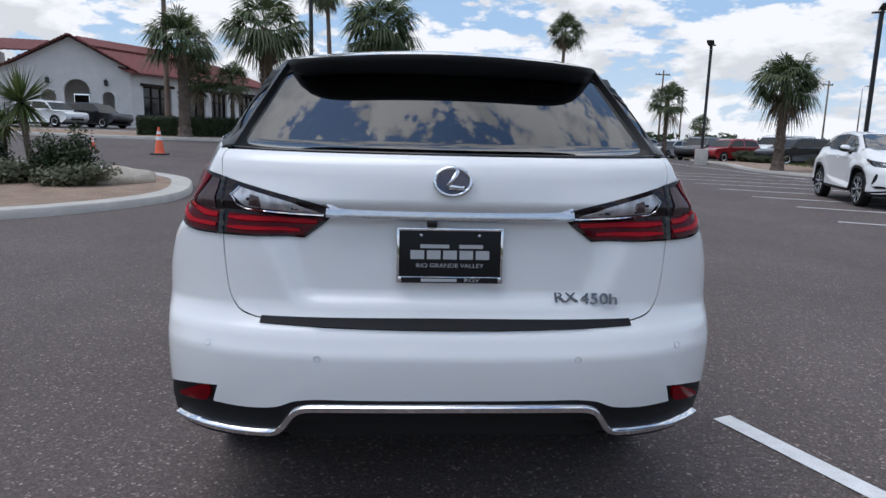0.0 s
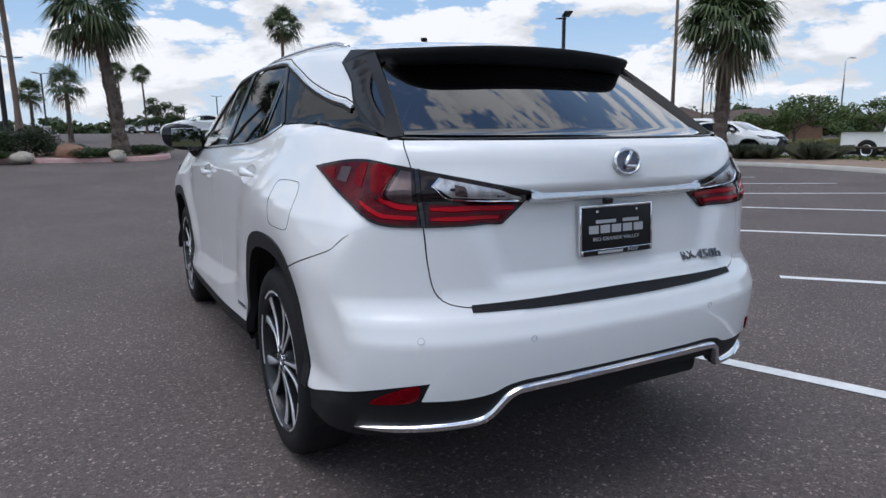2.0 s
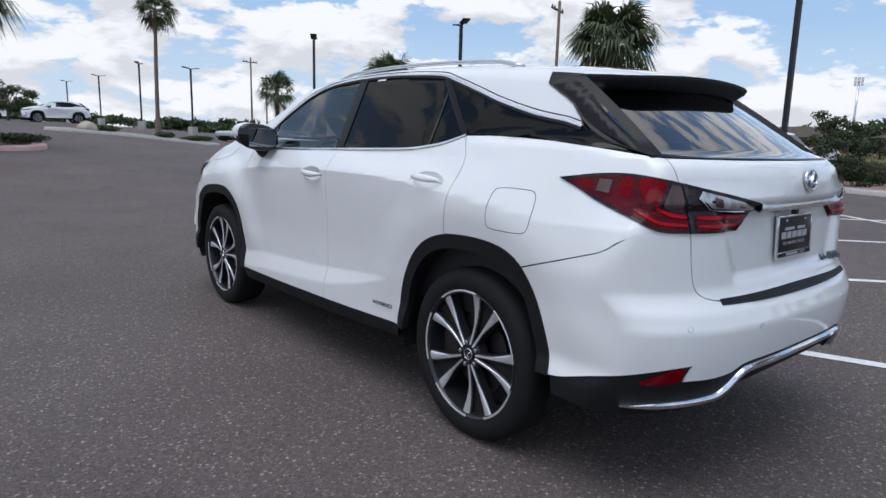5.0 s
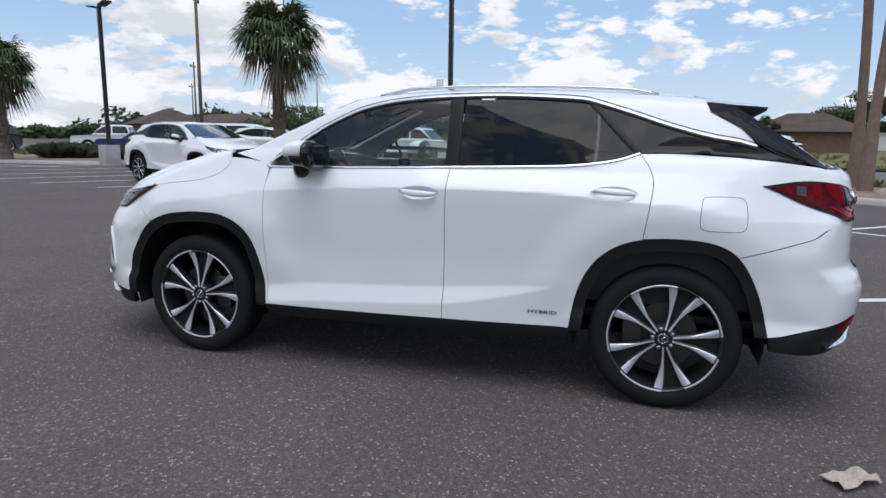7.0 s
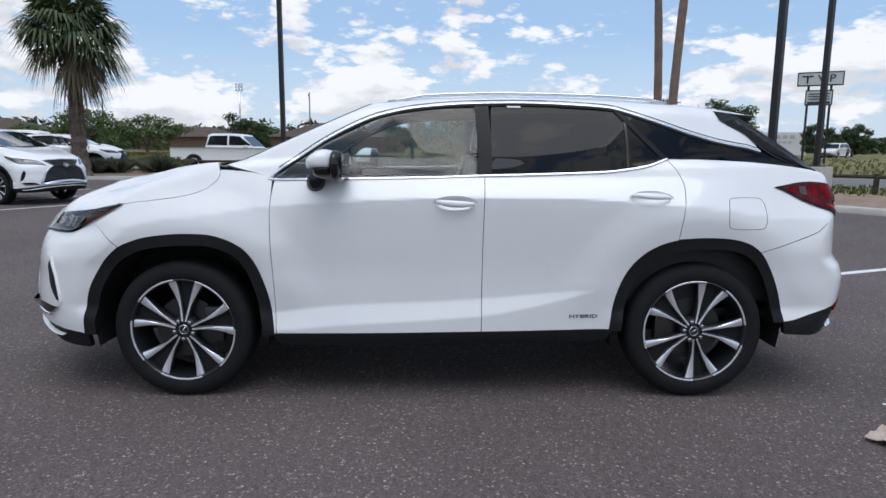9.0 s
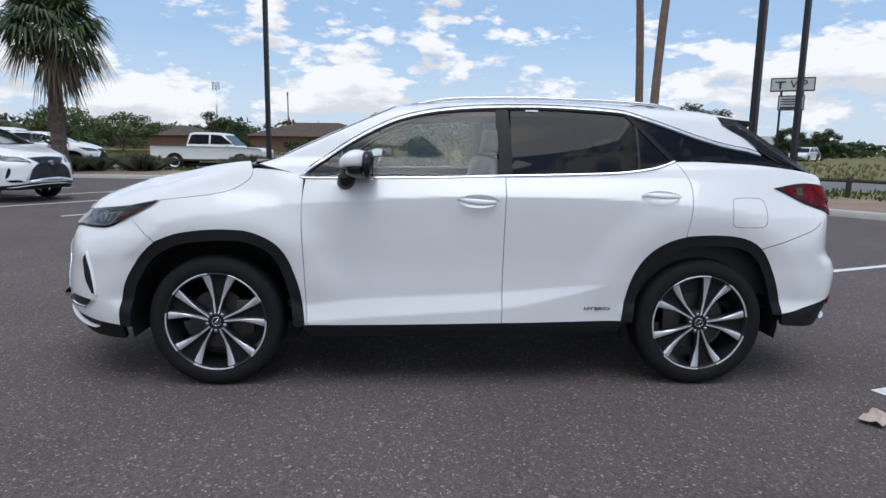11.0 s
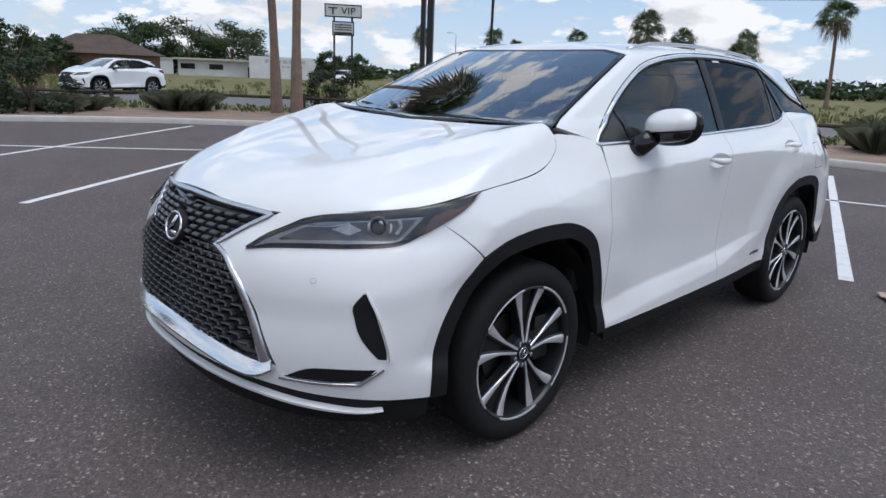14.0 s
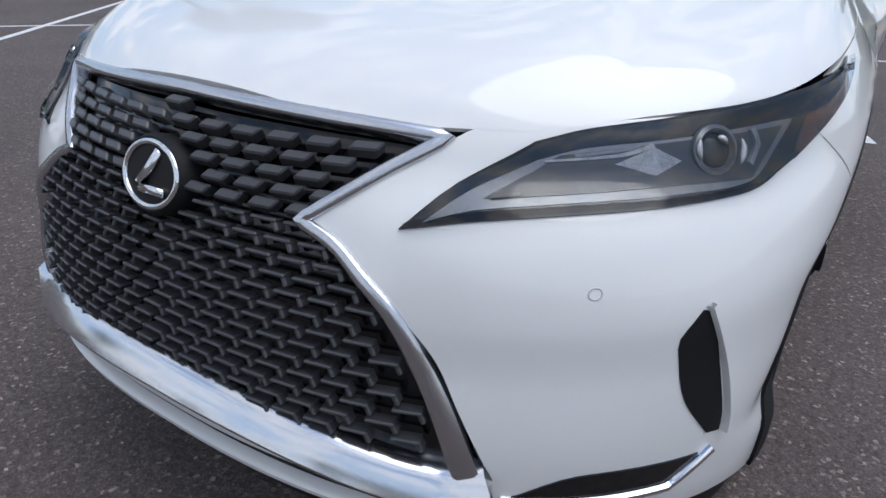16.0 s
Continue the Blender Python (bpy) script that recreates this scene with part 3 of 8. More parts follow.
TAIL_GAP = [(-2.295, 1.250, 1), (-2.328, 1.165), (-2.362, 1.0), (-2.372, 0.90), (-2.385, 0.83), (-2.402, 0.797), (-2.433, 0.776), (-2.505, 0.762)]
TAIL_LAMP = [(-1.834, 1.166, 1), (-2.033, 1.188), (-2.167, 1.191), (-2.283, 1.178), (-2.35, 1.165), (-2.422, 1.150), (-2.55, 1.125), (-2.695, 1.095, 1), (-2.690, 1.056), (-2.615, 0.998, 1), (-2.497, 1.000), (-2.363, 1.001), (-2.273, 1.004), (-2.225, 1.013), (-2.164, 1.042), (-2.046, 1.087), (-1.926, 1.136)]
BUMPER_SEAM = [(-1.705, 0.822), (-2.052, 0.922), (-2.126, 0.97), (-2.19, 1.04)]
HOOD_SIDE = [(1.714, 1.060), (1.535, 1.080), (1.383, 1.100), (1.277, 1.130), (1.203, 1.180), (1.185, 1.215), (1.188, 1.240)]
HEAD_LAMP = [(2.512, 0.858, 1), (2.466, 0.915), (2.386, 0.968, 1), (2.319, 0.984), (2.184, 0.998), (2.021, 1.014), (1.887, 1.028), (1.700, 1.058, 1), (1.825, 0.996), (1.925, 0.952), (2.01, 0.912), (2.065, 0.897), (2.19, 0.889), (2.334, 0.883), (2.441, 0.873)]
GRILLE = [(0.43, 0.962, 1), (0.300, 0.847, 1), (0.40, 0.778), (0.452, 0.690), (0.483, 0.606), (0.512, 0.490, 1)]


def arch_in(line, c, by):
    """The arch line drawn in towards the wheel."""
    out = []
    for p in line:
        d = np.array([p[0] - c, p[1] - 0.378])
        r = np.linalg.norm(d)
        q = np.array([c, 0.378]) + d * (1 - by / r)
        out.append((q[0], p[1] if len(p) > 2 else q[1], *p[2:]))
    return out


def mirrored(half):
    """A whole outline from its right half, from the top middle round to the bottom middle."""
    return half + [(-p[0], *p[1:]) for p in half[::-1]]


def across(half):
    """An open line over the middle from its right half, listed from the middle outwards."""
    return [(-p[0], *p[1:]) for p in half[::-1]] + half


def bowl_line(y, z, r=1.0, n=28):
    """The leaf-shaped outline of the hollow behind a door handle."""
    return [(y + 0.118 * r * math.cos(a), z - 0.003 + 0.036 * r * math.sin(a) * (1 - 0.25 * abs(math.cos(a)) ** 3)) for a in np.linspace(0, 2 * math.pi, n, endpoint=False)]


def body(car, plain_grille, coat):
    arch_f, arch_r = FRONT_ARCH, REAR_ARCH
    sheet("hood", [(math.atan2(x, z - 0.55), y, *h) for x, y, z, *h in mirrored_3d(HOOD_EDGE)], polar(0.55), coat, car, "smooth white bonnet with two soft ridges", gap=0.024)
    # wings, doors, quarters
    wing = [(0.901, 1.196, 1)] + FRONT_GAP[1:-1] + [(0.881, 0.372, 1)] + arch_f[::-1][:-4] + [(1.71, 0.838, 1), (1.813, 0.918), (1.93, 0.985, 1), (1.80, 1.045, 1)] + HOOD_SIDE + [(1.10, 1.238), (0.99, 1.225)]
    sheet("front_wing", wing, flank, coat, car, mirror=1, gap=0.021)
    fd = BELT[:5][::-1] + [(0.890, 1.192, 1)] + FRONT_GAP[1:] + [(0.3, 0.376), (-0.222, 0.385, 1)] + MID_GAP[1:-1][::-1]
    fd[0] = (*BELT[4], 1)
    fronts = sheet("front_door", fd, flank, coat, car, mirror=1, gap=0.0113, holes=[bowl_line(-0.075, 1.082)])
    rd = [(*BELT[4], 1)] + MID_GAP[1:] + [(-0.919, 0.392, 1)] + arch_r[1:6] + [(-1.262, 0.892, 1)] + REAR_GAP[1:-1][::-1] + [(*BELT[9], 1)] + BELT[5:9][::-1]
    rears = sheet("rear_door", rd, flank, coat, car, mirror=1, gap=0.0113, holes=[bowl_line(-1.110, 1.112)])
    qp = QUARTER_SILL[:-1] + TAIL_GAP[:3] + [(-2.24, 1.01, 1)] + BUMPER_SEAM[::-1][1:-1] + [(-1.703, 0.820, 1)] + arch_r[5:8][::-1] + [(-1.262, 0.892, 1)] + REAR_GAP[1:-1][::-1]
    quarters = sheet("rear_quarter", qp, flank, coat, car, mirror=1, gap=0.021)
    for s, q in zip((1, -1), quarters):
        if s > 0:
            strip("fuel_flap", [(-1.525, 1.06), (-1.535, 1.103), (-1.58, 1.112), (-1.66, 1.112), (-1.715, 1.105), (-1.738, 1.07), (-1.738, 0.985), (-1.715, 0.952), (-1.60, 0.948), (-1.535, 0.955), (-1.522, 0.99)], flank, 0.0026, SEAM, q, "thin seam of the fuel flap", lift=0.0006, thick=0.002, closed=True, gap=0.012)
    # tailgate with its glass, lamps and writing
    tg = mirrored(TO_TAIL([(-3.042, 1.246)] + [(-2.7, 1.247), (-2.45, 1.249)] + TAIL_GAP + [(-2.75, 0.760), (-3.042, 0.760)])[1:-1])
    gate = sheet("tailgate", [(-x, *r) for x, *r in tg], tail, coat, car, "white tailgate with a recess round the number plate")
    rb = TO_TAIL([(-3.042, 0.756), (-2.75, 0.756)] + TAIL_GAP[::-1][:6] + [(-2.355, 1.03, 1), (-2.22, 1.03, 1)] + BUMPER_SEAM[::-1][1:-1] + [(-1.703, 0.818, 1)] + arch_r[8:] + [(-1.95, 0.450), (-2.143, 0.508), (-2.275, 0.537), (-2.372, 0.550, 1), (-2.348, 0.492, 1), (-2.458, 0.490), (-2.545, 0.500), (-2.60, 0.524), (-2.68, 0.533), (-3.042, 0.540)])
    bumper = sheet("rear_bumper", mirrored(rb[1:-1]), tail, coat, car, "white rear bumper with small round parking sensors")
    lowv = TO_TAIL([(-3.042, 0.56), (-2.60, 0.56), (-2.35, 0.57), (-2.2, 0.55), (-1.95, 0.47), (-1.886, 0.46, 1), (-1.90, 0.37, 1), (-2.15, 0.355), (-2.45, 0.365), (-2.54, 0.40), (-2.62, 0.455), (-3.042, 0.455)])
    low = sheet("lower_valance", mirrored(lowv[1:-1]), tail, BLACK, car, "black textured lower valance", lift=-0.006, inset=0, hem=0.03)
    strip("chrome_trim", across(TO_TAIL([(-2.85, 0.512), (-2.636, 0.506), (-2.594, 0.488), (-2.553, 0.432), (-2.522, 0.410), (-2.435, 0.402), (-2.30, 0.400), (-2.155, 0.402)])), tail, 0.026, CHROME, low, "bright chrome strip with a stepped middle", lift=0.014, thick=0.022, taper=([0, 0.06, 0.94, 1], [0.25, 1, 1, 0.25]), gap=0.012)
    # floor of the tail behind the valance
    sheet("step_strip", mirrored(TO_TAIL([(-2.9, 0.772), (-2.497, 0.768, 1), (-2.497, 0.750, 1), (-2.9, 0.744)])), tail, BLACK, bumper, "black ribbed loading strip", lift=0.006, inset=0, hem=0.008)
    for u, z in ((0.38, 0.664), (-0.38, 0.664), (0.69, 0.684), (-0.69, 0.684)):
        uv = np.array([[u + 0.009 * math.cos(a), z + 0.009 * math.sin(a)] for a in np.linspace(0, 2 * math.pi, 18, endpoint=False)])
        strip("parking_sensor", uv, tail, 0.0025, SENSOR, bumper, lift=0.0008, thick=0.002, raw=True, closed=True)
    sheet("reflector", [(-2.205, 0.485), (-2.305, 0.538), (-2.349, 0.543), (-2.331, 0.494)], flank, REDLENS, low, "red rear reflector", lift=0.004, mirror=1, gap=0.02)
    for s in (1, -1):
        tail_lamp(car, s)
    strip("chrome_bar", across(TO_TAIL([(-2.9, 1.078), (-2.75, 1.080), (-2.685, 1.086)])), tail, 0.030, SATIN, gate, "satin chrome bar above the plate", lift=0.020, thick=0.03)
    emblem(gate, lay([(0, 1.174)], tail, 0.004), 0.052, 0.039, "tailgate emblem, silver ring on dark blue")
    q, n = lay([(0, 0.955)], tail, 0.012)
    plate(gate, q[0], n[0])
    for text, u in (("RX", 0.352), ("450h", 0.455)):
        q, n = lay([(u, 0.826)], tail, 0.005)
        lettering("model_badge", text, 0.047, Matrix.Translation(q[0]) @ upright(n[0]), DARKCHROME, gate, "small dark chrome model letters", squash=1.2, depth=0.004)
    bm = bmesh.new()
    boxed(bm, (0.03, 0.02, 0.022), Matrix.Translation((-0.055, -2.322, 1.052)), 0.004, 2)
    part("reversing_camera", bm, GLOSS, gate, sharp=40)
    # front bumper, grille and lamps
    fb = TO_NOSE([(2.46, 0.985, 1), (2.407, 0.987), (2.232, 0.999), (2.083, 1.002), (1.93, 0.99, 1), (1.813, 0.918), (1.712, 0.836, 1)] + arch_f[:4][::-1] + [(2.00, 0.366), (2.09, 0.372), (2.266, 0.394), (2.428, 0.418), (2.60, 0.432), (2.942, 0.438)])
    fb_in = [(0.17, 0.478), (0.38, 0.474), (0.535, 0.490, 1), (0.560, 0.490, 1), (0.518, 0.60), (0.474, 0.705), (0.405, 0.786), (0.280, 0.848, 1), (0.47, 0.979, 1)]
    half = fb[:-1] + [(0.16, 0.436)]
    ring = half + [(-x, *r) for x, *r in half[::-1]] + [(-x, *r) for x, *r in fb_in[::-1]] + fb_in
    fbum = sheet("front_bumper", ring, nose, coat, car, "white front bumper round the dark grille", hem=0.03, gap=0.0187)
    grille(car, plain_grille)
    strip("grille_frame", across([(0.02, 0.990), (0.20, 0.985), (0.36, 0.977), (0.450, 0.969, 1), (0.290, 0.848, 1), (0.36, 0.818), (0.432, 0.757), (0.473, 0.673), (0.505, 0.590), (0.532, 0.496, 1)]), nose, 0.021, SATIN, car, "satin chrome frame round the grille", lift=0.008, thick=0.03, gap=0.015, taper=([0, 0.07, 0.16, 0.84, 0.93, 1], [2.0, 1.5, 1, 1, 1.5, 2.0]))
    strip("grille_lip", across([(0.06, 0.520), (0.22, 0.513), (0.36, 0.494), (0.47, 0.470), (0.515, 0.472), (0.556, 0.496)]), nose, 0.060, LIPMETAL, car, "broad chrome lip under the grille", lift=0.020, thick=0.05, gap=0.02, lean=0.034, taper=([0, 0.08, 0.92, 1], [0.6, 1, 1, 0.6]))
    for s in (1, -1):
        pts = lambda l: [(s * x, *r) for x, *r in l]
        sheet("air_slot", pts([(0.795, 0.757, 1), (0.766, 0.715), (0.769, 0.68), (0.789, 0.605), (0.840, 0.528, 1), (0.868, 0.524, 1), (0.866, 0.56), (0.84, 0.66), (0.812, 0.752, 1)]), nose, BLACK, fbum, "black upright air slot", lift=0.002, gap=0.02, hem=0.006)
        strip("slot_edge", pts([(0.804, 0.762), (0.846, 0.66), (0.873, 0.56), (0.876, 0.522)]), nose, 0.010, coat, fbum, "raised white edge beside the air slot", lift=0.012, thick=0.014)
        sheet("lower_slot", pts([(0.582, 0.456, 1), (0.66, 0.497), (0.838, 0.493, 1), (0.790, 0.450)]), nose, GLOSS, fbum, "black lower slot with a chrome edge", lift=0.003, gap=0.02, hem=0.006)
        strip("slot_trim", pts([(0.572, 0.450), (0.68, 0.443), (0.790, 0.440, 1), (0.858, 0.494)]), nose, 0.015, CHROME, fbum, lift=0.010, thick=0.012)
        strip("splitter", pts([(0.0, 0.402), (0.2, 0.398), (0.36, 0.390), (0.487, 0.376), (0.628, 0.350), (0.78, 0.330), (0.855, 0.334)]), nose, 0.018, coat, fbum, "thin white splitter edge", lift=0.011, thick=0.024, taper=([0, 0.8, 1], [1, 1, 0.2]))
        uv = np.array([[s * 0.653 + 0.008 * math.cos(a), 0.790 + 0.008 * math.sin(a)] for a in np.linspace(0, 2 * math.pi, 16, endpoint=False)])
        strip("parking_sensor", uv, nose, 0.0025, SENSOR, fbum, lift=0.0008, thick=0.002, raw=True, closed=True)
        head_lamp(car, s)
    sheet("lower_valance", mirrored([(0.3, 0.46), (0.55, 0.44), (0.85, 0.40), (1.012, 0.375, 1), (1.012, 0.275, 1), (0.7, 0.27), (0.3, 0.285)]), nose, BLACK, car, "black front lower valance", lift=-0.012, inset=0, hem=0.03)
    # arch and sill cladding
    for c, arch in ((1.395, arch_f), (-1.395, arch_r)):
        ins = arch_in(arch, c, 0.058)
        sheet("arch_cladding", arch + ins[::-1], flank, BLACK, car, "black plastic wheel arch cladding", lift=0.006, inset=-0.002, mirror=1, gap=0.022, hem=0.035)
    sheet("sill_cladding", [(0.905, 0.372, 1), (0.3, 0.378), (-0.222, 0.386), (-0.93, 0.396, 1), (-0.905, 0.330, 1), (-0.2, 0.315), (0.86, 0.305, 1)], flank, BLACK, car, "black plastic sill", lift=0.003, inset=0, mirror=1, gap=0.03, hem=0.05)
    greenhouse(car, coat)
    # dark inner body behind the gaps
    notch = [(-3.03, 1.20, 1), (-2.5, 1.20), (2.35, 0.94), (2.90, 0.94, 1), (2.90, 0.33, 1), (1.96, 0.33, 1)] + [(p[0], p[1], *p[2:]) for p in arch_in(arch_f, 1.395, 0.03)] + [(0.85, 0.30, 1), (-0.88, 0.30, 1)] + arch_in(arch_r, -1.395, 0.03) + [(-1.93, 0.42, 1), (-3.03, 0.42, 1)]
    notch = [(-3.03, 1.20, 1), (-1.5, 1.20), (0.0, 1.16), (0.95, 1.12), (1.5, 1.03), (2.0, 0.93), (2.40, 0.90, 1)] + [(2.40, 0.36, 1), (1.96, 0.33, 1)] + notch[6:]
    sheet("inner_body", notch, flank, SEAM, car, lift=-0.036, inset=0, hem=0.0, gap=0.045, mirror=1)
    bm = bmesh.new()
    boxed(bm, (1.25, 4.3, 0.02), Matrix.Translation((0, 0.02, 0.33)))
    under = part("underbody", bm, SEAM, car, "flat black underbody")
    for c in (1.395, -1.395):
        for s in (1, -1):
            bm = bmesh.new()
            n = 20
            ring = []
            for i in range(n + 1):
                a = math.pi * (i / n) * 1.16 - 0.08 * math.pi
                ring.append([bm.verts.new((s * x, c + 0.47 * math.cos(a), 0.40 + 0.46 * math.sin(a))) for x in (0.55, 0.905)])
            for a, b in zip(ring, ring[1:]):
                bm.faces.new((a[0], b[0], b[1], a[1]))
            bm.faces.new([r[0] for r in ring])
            part("wheel_well", bm, SEAM, under, "black wheel well")
    bm = bmesh.new()
    boxed(bm, (1.0, 0.25, 0.14), Matrix.Translation((0, -2.12, 0.42)), 0.03, 2)
    part("silencer", bm, SEAM, under, sharp=40)
    bm = bmesh.new()
    boxed(bm, (1.2, 0.05, 0.26), Matrix.Translation((0, 2.16, 0.50)))
    part("radiator", bm, SEAM, under)
    for s, d in zip((1, -1), fronts):
        handle(d, s, -0.075, 1.082)
    for s, d in zip((1, -1), rears):
        handle(d, s, -1.110, 1.112)
        q, n = lay([(-0.775, 0.468)], flank, 0.0025)
        n[0][0] *= 1
        if s > 0:
            lettering("side_badge", "HYBRID", 0.028, Matrix.Translation(q[0]) @ upright(n[0]), DARKCHROME, d, "small dark chrome letters", squash=1.6, depth=0.001)


SENSOR = plain("grey_sensor_ring", (0.55, 0.55, 0.57), 0.4)
HOOD_EDGE = [(0.30, 1.292, 1.25), (0.60, 1.235, 1.25)]
for k, (hu, hz) in enumerate(HOOD_SIDE[::-1]):
    hq, _ = lay([(hu, hz)], flank)
    HOOD_EDGE.append((-hq[0][0], hq[0][1], hq[0][2], 1) if k in (0, len(HOOD_SIDE) - 1) else (-hq[0][0], hq[0][1], hq[0][2]))
HOOD_EDGE += [(0.840, 1.86, 1.030), (0.770, 1.985, 1.014), (0.630, 2.135, 0.996), (0.54, 2.207, 0.988), (0.40, 2.275, 0.992), (0.21, 2.318, 0.996)]


def mirrored_3d(pts):
    return pts + [(-p[0], *p[1:]) for p in pts[::-1]]


def upright(n):
    """A turn whose z looks along n, with x level."""
    n = Vector(n).normalized()
    x = Vector((0, 0, 1)).cross(n).normalized()
    y = n.cross(x)
    return Matrix((x, y, n)).transposed().to_4x4()


def tail_lamp(car, s):
    pts = lambda l: [(s * x, *r) for x, *r in TO_TAIL(l)]
    base = sheet("tail_lamp", pts(TAIL_LAMP), tail, DARKLENS, car, "slim red and smoked tail lamp", lift=0.007, inset=0, hem=0.03, gap=0.018)
    put_in = lambda name, l, material, label="", lift=0.009: sheet(name, pts(l), tail, material, base, label, lift=lift, inset=0, gap=0.018, hem=0.002)
    put_in("red_lens", [(-1.875, 1.160, 1), (-2.03, 1.178), (-2.165, 1.182), (-2.285, 1.168, 1), (-2.248, 1.094, 1), (-2.285, 1.072), (-2.345, 1.066, 1), (-2.345, 1.008, 1), (-2.275, 1.011), (-2.225, 1.022), (-2.16, 1.053), (-2.05, 1.095), (-1.94, 1.138)], SMOKERED, "smoky dark red lens")
    put_in("lamp_fin", [(-2.190, 1.160, 1), (-2.205, 1.178), (-2.252, 1.176), (-2.284, 1.165, 1), (-2.238, 1.095, 1), (-2.205, 1.104, 1)], REDLENS, "red inner fin", 0.0105)
    put_in("lamp_fin", [(-2.120, 1.152, 1), (-2.140, 1.177), (-2.172, 1.179), (-2.160, 1.110, 1), (-2.125, 1.118, 1)], REDLENS, "red inner fin", 0.0105)
    put_in("lamp_fin", [(-1.925, 1.155, 1), (-1.99, 1.166), (-2.005, 1.128, 1), (-1.955, 1.138, 1)], REDLENS, "red inner fin", 0.0105)
    put_in("side_marker", [(-2.035, 1.168, 1), (-2.092, 1.166, 1), (-2.078, 1.120, 1), (-2.022, 1.126, 1)], SMOKEREF, "small smoky side marker", 0.0105)
    put_in("clear_lens", [(-2.296, 1.161, 1), (-2.328, 1.156, 1), (-2.331, 1.070, 1), (-2.292, 1.076), (-2.258, 1.093, 1)], SMOKEREF, "smoky ribbed lens", 0.0105)
    put_in("reversing_lens", [(-2.390, 1.114, 1), (-2.412, 1.138, 1), (-2.53, 1.114), (-2.655, 1.087, 1), (-2.670, 1.079, 1), (-2.441, 1.091, 1)], CLEARREF, "clear ribbed reversing lens")
    put_in("lens_block", [(-2.455, 1.118, 1), (-2.485, 1.112, 1), (-2.492, 1.092, 1), (-2.455, 1.094, 1)], SMOKEREF, "dark block in the reversing lens", 0.0105)
    put_in("lower_lens", [(-2.378, 1.063, 1), (-2.50, 1.061), (-2.680, 1.058, 1), (-2.612, 1.005, 1), (-2.46, 1.006), (-2.378, 1.008, 1)], SMOKERED, "smoky dark red lower lens")
    for line, width in (([(-2.236, 1.086), (-2.259, 1.069), (-2.293, 1.057), (-2.342, 1.053)], 0.023), ([(-2.172, 1.069), (-2.211, 1.048), (-2.246, 1.033), (-2.342, 1.026)], 0.018), ([(-2.382, 1.050), (-2.527, 1.047), (-2.655, 1.045)], 0.022), ([(-2.382, 1.023), (-2.492, 1.021), (-2.602, 1.019)], 0.017)):
        strip("lamp_bar", pts(line), tail, width, REDGLOW, base, "bright red light bar", lift=0.013, thick=0.008, taper=([0, 0.25, 0.7, 1], [0.5, 1, 1, 0.8]))
    strip("lamp_split", pts([(-2.343, 1.165), (-2.351, 1.09), (-2.362, 1.004)]), tail, 0.020, GLOSS, base, "black gap between the lamp halves", lift=0.0125, thick=0.006)
    strip("lamp_edge", pts([(-2.412, 1.138), (-2.388, 1.113, 1), (-2.437, 1.088), (-2.675, 1.076)]), tail, 0.004, CHROME, base, "thin chrome edge", lift=0.0125, thick=0.004)


